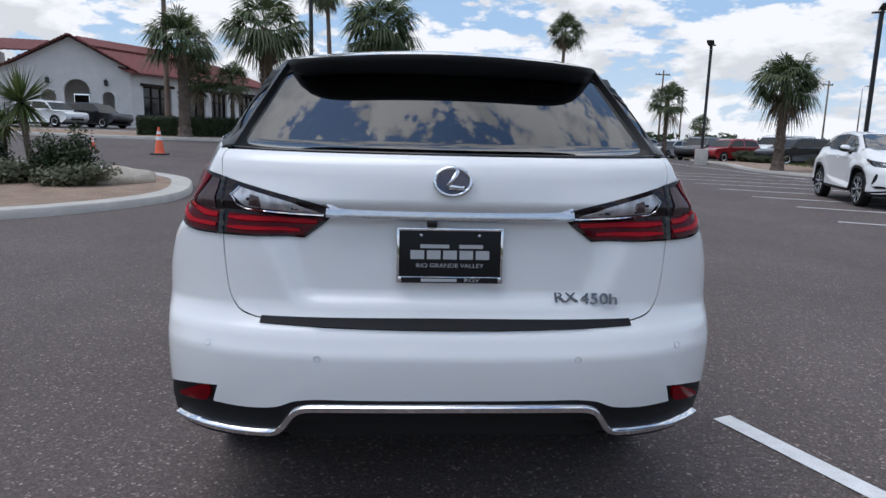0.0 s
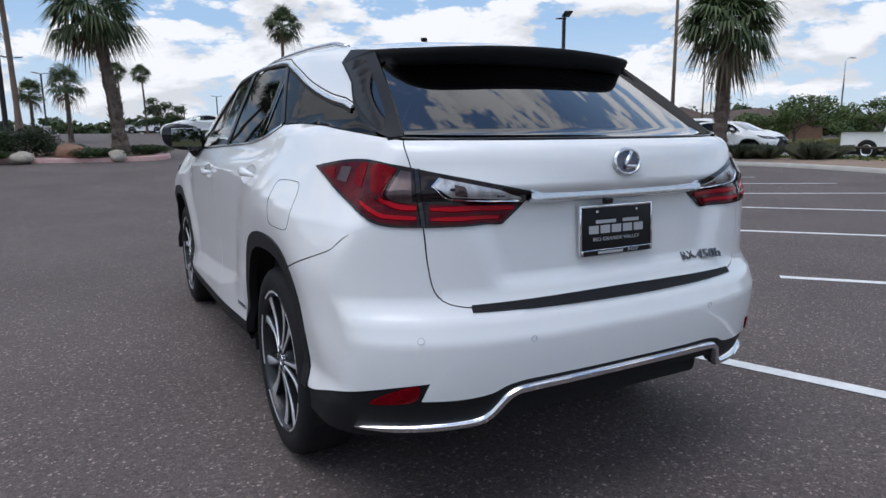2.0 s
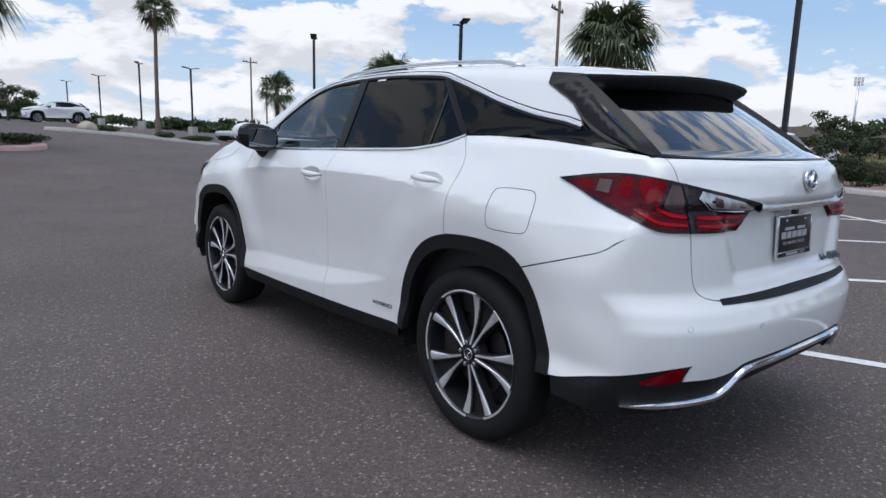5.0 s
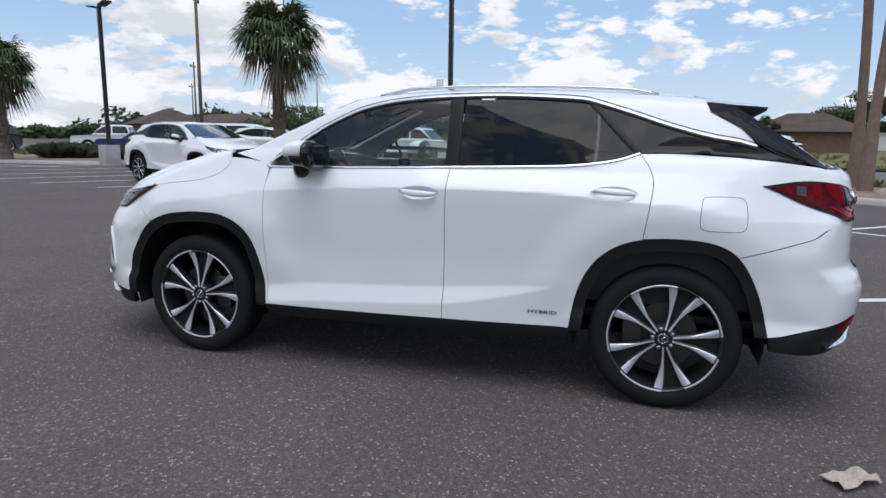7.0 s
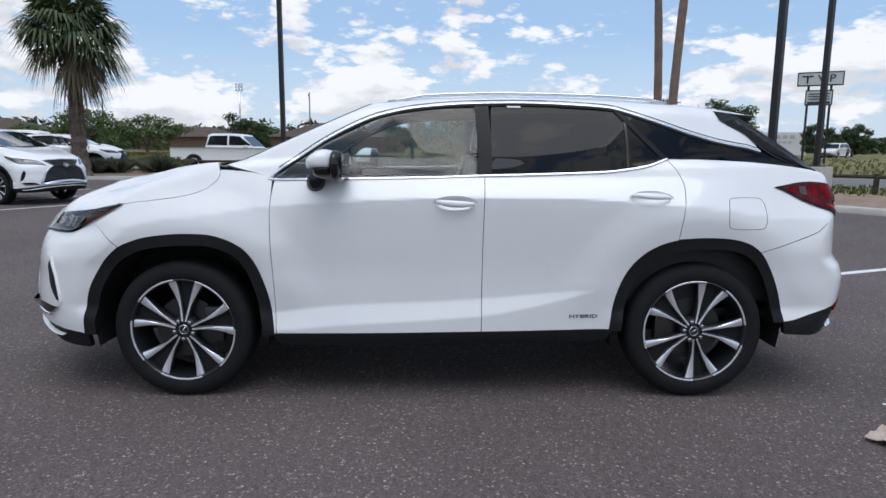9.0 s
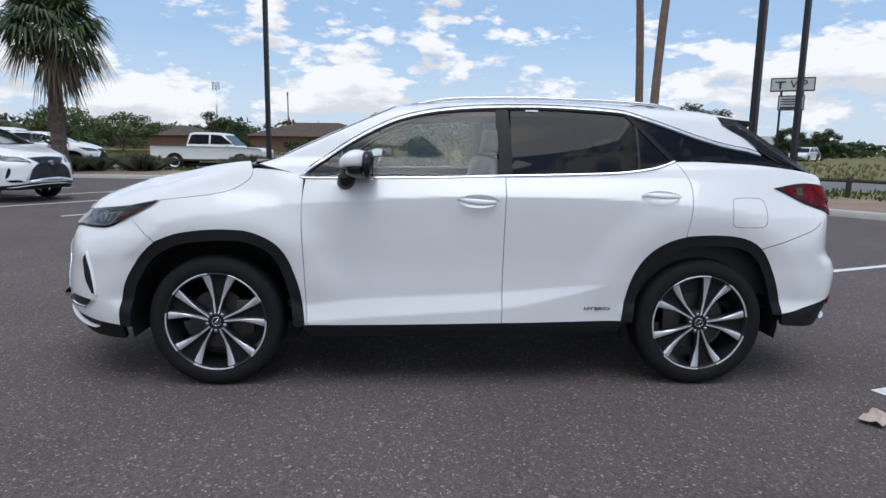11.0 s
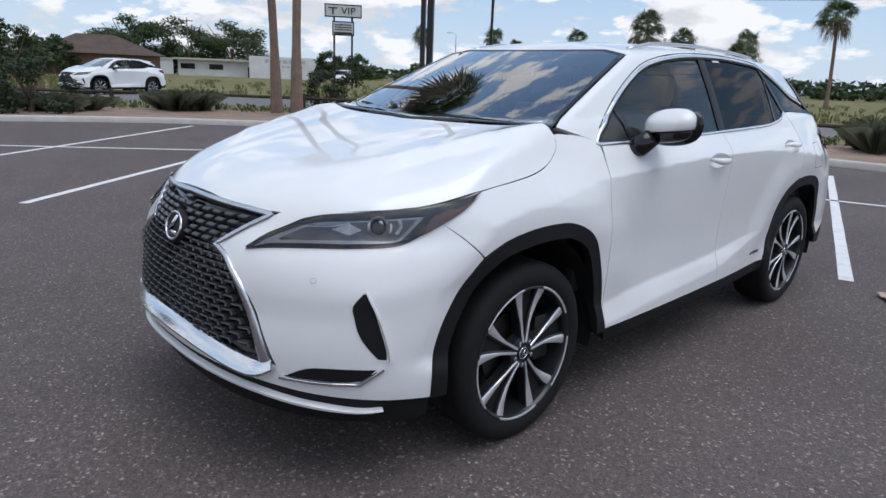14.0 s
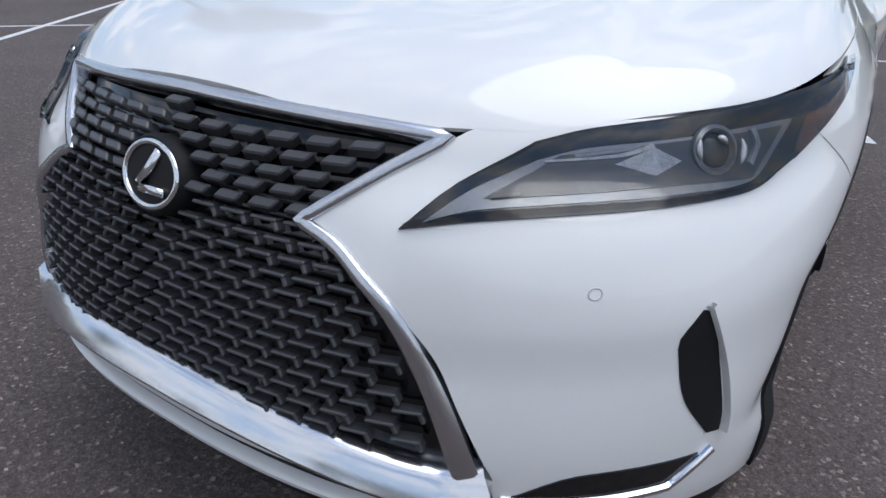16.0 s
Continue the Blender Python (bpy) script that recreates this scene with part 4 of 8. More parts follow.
def head_lamp(car, s):
    pts = lambda l: [(s * x, *r) for x, *r in TO_NOSE(l)]
    base = sheet("headlamp", pts(HEAD_LAMP), nose, GLOSS, car, "slim headlamp under a clear cover", lift=0.004, inset=0, hem=0.03, gap=0.02)
    put_in = lambda name, l, material, label="", lift=0.006: sheet(name, pts(l), nose, material, base, label, lift=lift, inset=0, gap=0.02, hem=0.002)
    put_in("lamp_housing", [(2.488, 0.869, 1), (2.450, 0.906), (2.380, 0.945, 1), (2.32, 0.960), (2.18, 0.971), (2.02, 0.984), (1.962, 0.987, 1), (2.0, 0.955), (2.055, 0.911), (2.19, 0.901), (2.334, 0.895), (2.44, 0.885)], LAMPGREY, "pale grey light guide round the lamp")
    put_in("lamp_inner", [(2.432, 0.898, 1), (2.353, 0.951, 1), (2.222, 0.964), (1.990, 0.979, 1), (2.060, 0.912, 1), (2.222, 0.910)], LAMPDARK, "dark lamp inner", 0.008)
    put_in("side_reflector", [(1.925, 0.990, 1), (1.82, 1.012), (1.722, 1.043, 1), (1.80, 1.003), (1.90, 0.960), (1.965, 0.930, 1), (1.955, 0.955)], AMBER, "amber side reflector", 0.008)
    put_in("reflector_wedge", [(2.280, 0.940, 1), (2.221, 0.924, 1), (2.183, 0.942, 1), (2.225, 0.960, 1)], CLEARREF, "bright wedge-shaped reflector", 0.010)
    strip("lamp_blade", pts([(2.372, 0.943), (2.272, 0.951), (2.226, 0.962)]), nose, 0.010, CLEARREF, base, "bright reflector blade", lift=0.011, thick=0.006, taper=([0, 1], [0.4, 1]))
    strip("lamp_blade", pts([(2.335, 0.950), (2.245, 0.960)]), nose, 0.007, LAMPGREY, base, lift=0.010, thick=0.006)
    strip("lamp_bracket", pts([(2.058, 0.978), (2.048, 0.958), (2.064, 0.932)]), nose, 0.014, CLEARREF, base, "bright bracket beside the projector", lift=0.012, thick=0.006)
    strip("lamp_foot", pts([(2.425, 0.899), (2.392, 0.903)]), nose, 0.008, GLOSS, base, lift=0.011, thick=0.004)
    q, n = lay(pts([(2.128, 0.954)]), nose, 0.006)
    m = Matrix.Translation(q[0]) @ upright(n[0])
    bm = bmesh.new()
    bmesh.ops.create_uvsphere(bm, u_segments=24, v_segments=12, radius=0.026)
    bmesh.ops.scale(bm, vec=(1, 1, 0.4), verts=bm.verts)
    bmesh.ops.transform(bm, matrix=m, verts=bm.verts)
    part("projector", bm, GLOSS, base, "dark round projector lens", smooth=True)
    bm = bmesh.new()
    spun(bm, [(0.0, 0.037), (0.006, 0.036), (0.009, 0.030), (0.004, 0.026), (0.0, 0.026)], 28, "Z")
    bmesh.ops.transform(bm, matrix=m, verts=bm.verts)
    part("projector_ring", bm, LAMPGREY, base, "grey bezel round the projector", sharp=40)
    for a0, a1, r in ((0.4, 1.5, 0.017), (2.6, 3.6, 0.031), (5.7, 6.6, 0.043)):
        bm = bmesh.new()
        arc = [m @ Vector((r * math.cos(a), r * math.sin(a), 0.010)) for a in np.linspace(a0, a1, 9)]
        tube(bm, arc, [0.001, 0.003, 0.0042, 0.005, 0.005, 0.005, 0.0042, 0.003, 0.001], 6)
        part("lamp_crescent", bm, CLEARREF, base, "bright crescent of the reflector", smooth=True)
    sheet("lamp_cover", pts(HEAD_LAMP), nose, LENS, base, "clear lamp cover", lift=0.018, inset=0.006, hem=0.012, gap=0.025)


LAMPDARK = plain("dark_lamp_inner", (0.095, 0.095, 0.102), 0.28, metal=0.55, vary=0.3, scale=20)


def emblem(parent, at, rx, rz, label, field=None):
    q, n = at
    m = Matrix.Translation(q[0]) @ upright(n[0])
    bm = bmesh.new()
    bmesh.ops.create_circle(bm, cap_ends=True, segments=40, radius=1)
    r = bmesh.ops.extrude_face_region(bm, geom=list(bm.faces))
    bmesh.ops.translate(bm, vec=(0, 0, 0.006), verts=[v for v in r["geom"] if isinstance(v, bmesh.types.BMVert)])
    for v in bm.verts:
        v.co = Vector((v.co.x * rx, v.co.y * rz, v.co.z - 0.002))
    bmesh.ops.transform(bm, matrix=m, verts=bm.verts)
    badge = part("emblem", bm, field or BADGEBLUE, parent, label, sharp=40)
    bm = bmesh.new()
    pts = [Vector((rx * math.cos(a), rz * math.sin(a), 0.004)) for a in np.linspace(0, 2 * math.pi, 49)]
    tube(bm, pts, 0.0055, 8, False)
    bmesh.ops.transform(bm, matrix=m, verts=bm.verts)
    part("emblem_ring", bm, CHROME, badge, "chrome oval ring", smooth=True)
    bm = bmesh.new()
    tube(bm, [(0.30 * rx, 0.78 * rz, 0.006), (-0.28 * rx, -0.30 * rz, 0.007), (-0.20 * rx, -0.46 * rz, 0.007), (0.62 * rx, -0.46 * rz, 0.006)], [0.0080, 0.0092, 0.009, 0.0075], 8)
    bmesh.ops.transform(bm, matrix=m, verts=bm.verts)
    part("emblem_hook", bm, CHROME, badge, "chrome hooked stroke", smooth=True)


def plate(parent, q, n):
    m = Matrix.Translation(q) @ upright(n)
    bm = bmesh.new()
    boxed(bm, (0.300, 0.150, 0.008), m, 0.004, 2)
    p = part("plate_insert", bm, PLATE, parent, "black dealer plate insert with pale print", sharp=40)
    bm = bmesh.new()
    for x, y, w, h in ((0, 0.077, 0.312, 0.009), (0, -0.072, 0.312, 0.020), (-0.1525, 0, 0.008, 0.156), (0.1525, 0, 0.008, 0.156)):
        boxed(bm, (w, h, 0.012), m @ Matrix.Translation((x, y, 0.003)), 0.003, 2)
    part("plate_frame", bm, CHROME, p, "chrome plate frame", sharp=40)
    bm = bmesh.new()
    boxed(bm, (0.285, 0.016, 0.004), m @ Matrix.Translation((0, -0.072, 0.0095)))
    part("frame_band", bm, PLATE, p, "dark band of the frame")
    for x in (-0.085, 0.085):
        bm = bmesh.new()
        bmesh.ops.create_uvsphere(bm, u_segments=12, v_segments=6, radius=0.006)
        bmesh.ops.transform(bm, matrix=m @ Matrix.Translation((x, 0.060, 0.006)), verts=bm.verts)
        part("plate_screw", bm, SATIN, p, smooth=True)
    bars("print_bar", [(-0.045, 0.027, 0.085, 0.011), (0.062, 0.027, 0.070, 0.011)] + [(-0.096 + i * 0.048, 0.002, 0.040, 0.026) for i in range(5)], m @ Matrix.Translation((0, 0, 0.0045)), PRINT, p, depth=0.001)
    lettering("place_print", "RIO GRANDE VALLEY", 0.017, m @ Matrix.Translation((0, -0.030, 0.0048)), PRINT, p, squash=1.22, depth=0.0004)
    bars("frame_print", [(-0.032, -0.072, 0.105, 0.009)], m @ Matrix.Translation((0, 0, 0.012)), PRINT, p, depth=0.001)
    lettering("frame_letters", "RGV", 0.016, m @ Matrix.Translation((0.065, -0.072, 0.012)), PRINT, p, squash=1.5, depth=0.0004)


def grille(car, joined):
    out = mirrored([(0.02, 0.978), (0.20, 0.974), (0.36, 0.968)] + GRILLE + [(0.35, 0.508), (0.15, 0.520)])
    back = sheet("grille", out, nose, GLOSS, car, "dark spindle grille with rows of small bars", lift=-0.030, inset=0, hem=0.0, gap=0.035)
    poly = smooth_line(out, 0.02)
    bm = bmesh.new()
    boxed(bm, (0.045, 0.0165, 0.026), pose(0, 0, 0, -18, 0, 0), 0.003, 1)
    for v in bm.verts:
        v.co.x += v.co.y * 0.7
    low = bpy.data.meshes.new("grille_bar")
    bm.to_mesh(low)
    bm.free()
    low.materials.append(GRILLEBAR)
    bm = bmesh.new()
    boxed(bm, (0.046, 0.006, 0.024), Matrix.Translation((0, 0.004, 0)), 0.002, 1)
    boxed(bm, (0.008, 0.016, 0.022), Matrix.Translation((0.022, -0.005, -0.001)) @ pose(0, 0, 0, 0, 0, 28), 0.002, 1)
    hook = bpy.data.meshes.new("grille_hook")
    bm.to_mesh(hook)
    bm.free()
    hook.materials.append(GRILLEBAR)
    spots, row, z = [], 0, 0.970
    while z > 0.503:
        upper_part = z > 0.845
        pitch = 0.064 if upper_part else 0.058
        off = (row % 2) * pitch / 2
        for i in range(-12, 13):
            x = i * pitch + off
            spots.append((x, z, upper_part))
        z -= 0.0222 if upper_part else 0.0245
        row += 1
    xy = np.array([s[:2] for s in spots])
    ok = inside(poly, xy) & (far_from(poly, xy) > np.where(xy[:, 1] < 0.56, 0.026, 0.008)) & (np.hypot(xy[:, 0] / 0.085, (xy[:, 1] - 0.862) / 0.070) > 1)
    q, n = lay(xy, nose, -0.008)
    if joined:
        bm = bmesh.new()
        for (x, z, u), p, k, o in zip(spots, q, n, ok):
            if o:
                boxed(bm, (0.046, 0.009, 0.02), Matrix.Translation(p) @ upright(k))
        part("grille_bars", bm, GRILLEBAR, back)
    else:
        for (x, z, u), p, k, o in zip(spots, q, n, ok):
            if o:
                ob = new("grille_bar", low if u else hook)
                ob.parent = back
                flip = Matrix.Diagonal((-1 if x > 0 else 1, 1, 1, 1))
                ob.matrix_local = Matrix.Translation(p) @ upright(k) @ flip
    q, n = lay([(0, 0.862)], nose, -0.010)
    m = Matrix.Translation(q[0]) @ upright(n[0])
    bm = bmesh.new()
    spun(bm, [(-0.02, 0.080), (0.012, 0.078), (0.022, 0.070), (0.020, 0.060), (0.014, 0.05)], 40, "Z")
    bmesh.ops.scale(bm, vec=(1, 0.85, 1), verts=bm.verts)
    bmesh.ops.transform(bm, matrix=m, verts=bm.verts)
    part("emblem_bezel", bm, BLACK, back, "black emblem bezel", sharp=50)
    emblem(back, (q + n * 0.016, n), 0.066, 0.052, "grille emblem, silver ring on black", PLATE)


GRILLEBAR = plain("dark_satin_grille_bar", (0.062, 0.063, 0.069), 0.32, vary=0.15)


def lid(x, y, z):
    """The roof with no rear glass cut from it, for the spoiler."""
    a = np.abs(x)
    w = 0.853 - (z - 1.225) * 0.42 - 0.10 * (z - 1.225) ** 2 - pinch(np.maximum(y, -1.75))
    return np.maximum(smax((a - w) * 0.92, (z - roof_mid(y) + 0.045 * (a / 0.6) ** 2) * 0.97, 0.05), 1.3 - z)


def greenhouse(car, coat):
    # roof with its pillars: angle round the middle line against y
    def at(u, z):
        q, _ = lay([(u, z)], flank)
        return math.atan2(-q[0][0], q[0][2] - 0.9), q[0][1]
    left = [at(u, z) for u, z, *_ in smooth_line(ROOF_LINE, 0.05, False)]
    shield = [shield_edge(z) for z in np.linspace(1.25, 1.585, 9)]
    front = [(math.atan2(x, z - 0.9), y) for x, y, z in shield]
    top = [(a, y) for a, y in ((0.62, 0.395), (0.35, 0.440), (0.0, 0.455))]
    dpost = [at(u, z) for u, z in ((-1.80, 1.405), (-1.70, 1.448), (-1.60, 1.500))]
    rear = [(0.72, -1.535), (0.62, -1.52), (0.0, -1.50)]
    half = top[::-1] + front[::-1] + [at(0.99, 1.226), at(0.93, 1.205)] + left + dpost + rear
    ring = [(-a, y) for a, y in half] + [(a, y) for a, y in half[::-1]]
    clean = [ring[0]]
    for p in ring[1:]:
        if math.dist(p, clean[-1]) > 0.012:
            clean.append(p)
    roof = sheet("roof", np.array(clean), polar(0.9), coat, car, "white roof with its window pillars", raw=True, inset=0, gap=0.03, hem=0.02)
    # glass
    pts = lambda zs: [shield_edge(z, 0.022) for z in zs]
    wind = [(math.atan2(x, z - 0.9), y) for x, y, z in pts(np.linspace(1.245, 1.585, 8))]
    w = [(0.0, 1.275), (0.45, 1.245)]
    half = [(0.0, 0.468), (0.35, 0.452), (0.60, 0.41)] + wind[::-1] + w[::-1]
    ring = half + [(-a, y) for a, y in half[::-1]]
    clean = [ring[0]]
    for p in ring[1:]:
        if math.dist(p, clean[-1]) > 0.012:
            clean.append(p)
    wsh = sheet("windscreen", np.array(clean[:-1]), polar(0.9), SCREEN, car, "large raked windscreen reflecting the sky", raw=True, inset=0.004, hem=0.003, lift=0.002)
    strip("windscreen_seal", np.array(clean[:-1]), polar(0.9), 0.030, GLOSS, wsh, "black windscreen surround", lift=0.004, thick=0.008, raw=True, closed=True)
    strip("cowl", [(-0.80, 1.235), (-0.5, 1.262), (0.0, 1.285), (0.5, 1.262), (0.80, 1.235)], polar(0.9), 0.05, BLACK, car, "black cowl panel under the windscreen", lift=0.003, thick=0.012)
    fl = [(0.880, 1.205, 1)] + [(p[0], p[1] - 0.008) for p in ROOF_LINE[1:10]] + [(-0.205, 1.60, 1), (-0.185, 1.222, 1)] + [(b[0], b[1] + 0.006) for b in BELT[1:4][::-1]]
    sheet("front_side_window", fl, flank, FRONTGLASS, car, "lightly tinted front door glass", lift=-0.004, mirror=1, hem=0.003, inset=0)
    rl = [(-0.275, 1.602, 1)] + [(p[0], p[1] - 0.008) for p in ROOF_LINE[10:13]] + [(-0.985, 1.545, 1), (-1.195, 1.315, 1)] + [(b[0], b[1] + 0.006) for b in BELT[5:9][::-1]] + [(-0.265, 1.226, 1)]
    sheet("rear_side_window", rl, flank, DARKGLASS, car, "dark privacy rear door glass", lift=-0.004, mirror=1, hem=0.003, inset=0)
    ql = [(-0.985, 1.562, 1)] + [(p[0], p[1] - 0.008) for p in ROOF_LINE[13:17]] + [(-1.853, 1.360, 1), (-2.110, 1.292), (-2.215, 1.262, 1), (-2.109, 1.272), (-1.942, 1.287), (-1.648, 1.305), (-1.413, 1.315), (-1.235, 1.315, 1)]
    sheet("quarter_window", ql, flank, DARKGLASS, car, "dark tapering quarter window", lift=-0.002, mirror=1, hem=0.003, inset=0)
    strip("door_frame", [(-0.222, 1.603), (-0.235, 1.40), (-0.236, 1.222)], flank, 0.075, PILLAR, car, "satin black centre pillar", lift=0.001, thick=0.01, mirror=1)
    strip("door_frame", [(-0.960, 1.575), (-1.08, 1.45), (-1.215, 1.312)], flank, 0.030, PILLAR, car, "satin black rear pillar", lift=0.002, thick=0.01, mirror=1)
    strip("window_divider", [(-1.005, 1.545), (-1.01, 1.40), (-1.005, 1.262)], flank, 0.014, GLOSS, car, lift=0.000, thick=0.008, mirror=1)
    strip("window_divider", [(0.70, 1.350), (0.69, 1.28), (0.675, 1.198)], flank, 0.020, GLOSS, car, lift=0.001, thick=0.008, mirror=1)
    loop = [(*BELT[9], 1)] + BELT[:9][::-1] + [(0.918, 1.196)] + [(p[0], p[1]) for p in ROOF_LINE[1:]]
    strip("window_chrome", loop, flank, 0.017, CHROME, car, "thin chrome line round the side windows", lift=0.006, thick=0.012, mirror=1)
    strip("window_gasket", [(p[0], p[1] - 0.013) for p in ROOF_LINE[1:]], flank, 0.010, SEAM, car, lift=0.003, thick=0.010, mirror=1)
    strip("window_gasket", [(p[0], p[1] + 0.016) for p in ROOF_LINE[1:]], flank, 0.005, SEAM, car, lift=0.0015, thick=0.008, mirror=1)
    dp = [(-1.575, 1.520, 1), (-1.70, 1.452), (-1.851, 1.388), (-2.128, 1.298), (-2.240, 1.250, 1), (-2.290, 1.252, 1), (-2.165, 1.322), (-1.930, 1.442), (-1.70, 1.535, 1)]
    sheet("rear_pillar_panel", dp, flank, PILLAR, car, "black panel beside the rear glass", lift=0.003, mirror=1, inset=0, hem=0.015)
    rg = TO_TAIL([(-2.9, 1.250), (-2.45, 1.252), (-2.285, 1.258, 1), (-2.165, 1.325), (-1.935, 1.445), (-1.76, 1.525, 1), (-2.3, 1.54), (-2.9, 1.545)])
    rgo = sheet("rear_window", mirrored(rg), tail, REARGLASS, car, "dark rear window reflecting clouds", lift=0.001, hem=0.003)
    strip("rear_window_seal", across(TO_TAIL([(-2.9, 1.250), (-2.45, 1.252), (-2.285, 1.256)])), tail, 0.012, GLOSS, rgo, lift=0.003, thick=0.008)
    # spoiler: painted top, black lip and hollow under it
    n, rows = 33, []
    for i in range(n):
        s = -1 + 2 * i / (n - 1)
        x = s * 0.612
        y1 = -1.895 + 0.07 * s * s + 0.15 * abs(s) ** 10
        y0 = -1.50 - 0.035 * abs(s) ** 4
        ys = np.linspace(y0, y1, 8)
        p = np.stack([x * (1 - 0.06 * (ys - y0) / (y1 - y0)), ys, 0 * ys + 2.2], 1)
        q = meet(p, np.tile([0, 0, -1.0], (8, 1)), lid)
        rows.append(q + np.stack([0 * ys, 0 * ys, np.linspace(0.000, -0.012, 8)], 1))
    rows = np.array(rows)
    verts = rows.reshape(-1, 3)
    faces = [(i * 8 + k, (i + 1) * 8 + k, (i + 1) * 8 + k + 1, i * 8 + k + 1) for i in range(n - 1) for k in range(7)]
    spoiler = link_mesh("spoiler", verts, faces, coat, car, "white roof spoiler with a black underside")
    edge = rows[:, -1]
    lips = [edge, edge + (0, -0.004, -0.008), edge + (0, 0.006, -0.024)]
    z2 = np.full(n, 1.515)
    gy = glass_y(np.abs(edge[:, 0]), z2) - 0.004
    lips += [np.stack([edge[:, 0], (edge[:, 1] + gy) / 2 + 0.02, edge[:, 2] - 0.055], 1), np.stack([edge[:, 0] * 1.03, gy, z2 - 0.02 * np.abs(edge[:, 0]) ** 2], 1)]
    v = np.stack(lips, 1).reshape(-1, 3)
    m = len(lips)
    link_mesh("spoiler_underside", v, [(i * m + k, (i + 1) * m + k, (i + 1) * m + k + 1, i * m + k + 1) for i in range(n - 1) for k in range(m - 1)], BLACK, spoiler, "black hollow underside and lip")
    # black fins from the spoiler's ends down beside the glass
    outer, out_n = lay([(-1.555 - 0.69 * t, 1.526 - 0.274 * t - 0.034 * math.sin(math.pi * t)) for t in np.linspace(0, 1, 14)], flank, 0.006)
    foot, _ = lay(TO_TAIL([(-2.292, 1.256)]), tail, 0.006)
    for k, sg in ((0, -1), (n - 1, 1)):
        tip = lips[1][k]
        end = foot[0] * (sg * np.sign(foot[0][0]), 1, 1)
        grid = []
        for t, o in zip(np.linspace(0, 1, 14), outer):
            o = o * (sg * np.sign(o[0]), 1, 1)
            i = tip + (end - tip) * t + np.array([0, -0.010, 0.0]) * math.sin(math.pi * t)
            back_x = abs(i[0]) - 0.022
            grid += [o, o + (i - o) * 0.35, o + (i - o) * 0.7, i, np.array([sg * back_x, float(glass_y(back_x, i[2])) + 0.004, i[2]])]
        faces = [(r * 5 + c, r * 5 + c + 1, r * 5 + c + 6, r * 5 + c + 5) for r in range(13) for c in range(4)]
        first = len(grid)
        grid += list(rows[k])
        faces += [(0, first + j, first + j + 1) for j in range(7)] + [(0, first + 7, 3)]
        if sg > 0:
            faces = [f[::-1] for f in faces]
        fin = link_mesh("spoiler_cheek", np.array(grid), faces, PILLAR, spoiler, "black fin between the spoiler and the glass")
        fin.data.set_sharp_from_angle(angle=radians(40))
    # roof rails
    for s in (1, -1):
        bm = bmesh.new()
        ys = np.linspace(0.30, -1.30, 34)
        p = np.stack([s * (0.555 - 0.02 * ((ys + 0.4) / 0.9) ** 2), ys, 0 * ys + 2.2], 1)
        q = meet(p, np.tile([0, 0, -1.0], (34, 1)), lid)
        h = 0.024 * np.minimum(1, np.minimum((0.32 - ys) / 0.22, (ys + 1.33) / 0.16))
        tube(bm, q + np.stack([0 * h, 0 * h, h - 0.004], 1), [0.010] * 34, 8)
        part("roof_rail", bm, SATIN, car, "slim silver roof rail", smooth=True)
    for s in (1, -1):
        mirror_unit(car, s, coat)
    bm = bmesh.new()
    boxed(bm, (0.002, 0.075, 0.015), Matrix.Identity(4))
    q, n = lay([(-0.40, 1.592)], flank, -0.001)
    bmesh.ops.transform(bm, matrix=Matrix.Translation(q[0]) @ upright(n[0]) @ pose(0, 0, 0, 0, 90, 0) @ pose(0, 0, 0, 90, 0, 0), verts=bm.verts)
    part("window_sticker", bm, LABEL, car, "small white sticker on the rear door glass")


def shield_edge(z, by=0.0):
    """Where the windscreen meets the pillar at height z."""
    y = 0.9
    for _ in range(30):
        w = 0.853 - (z - 1.225) * 0.42 - 0.10 * (z - 1.225) ** 2 - float(pinch(np.array(y)))
        a = w - 0.030 - by
        y = 0.5 * y + 0.5 * float(shield_y(a, z))
    return a, y, z


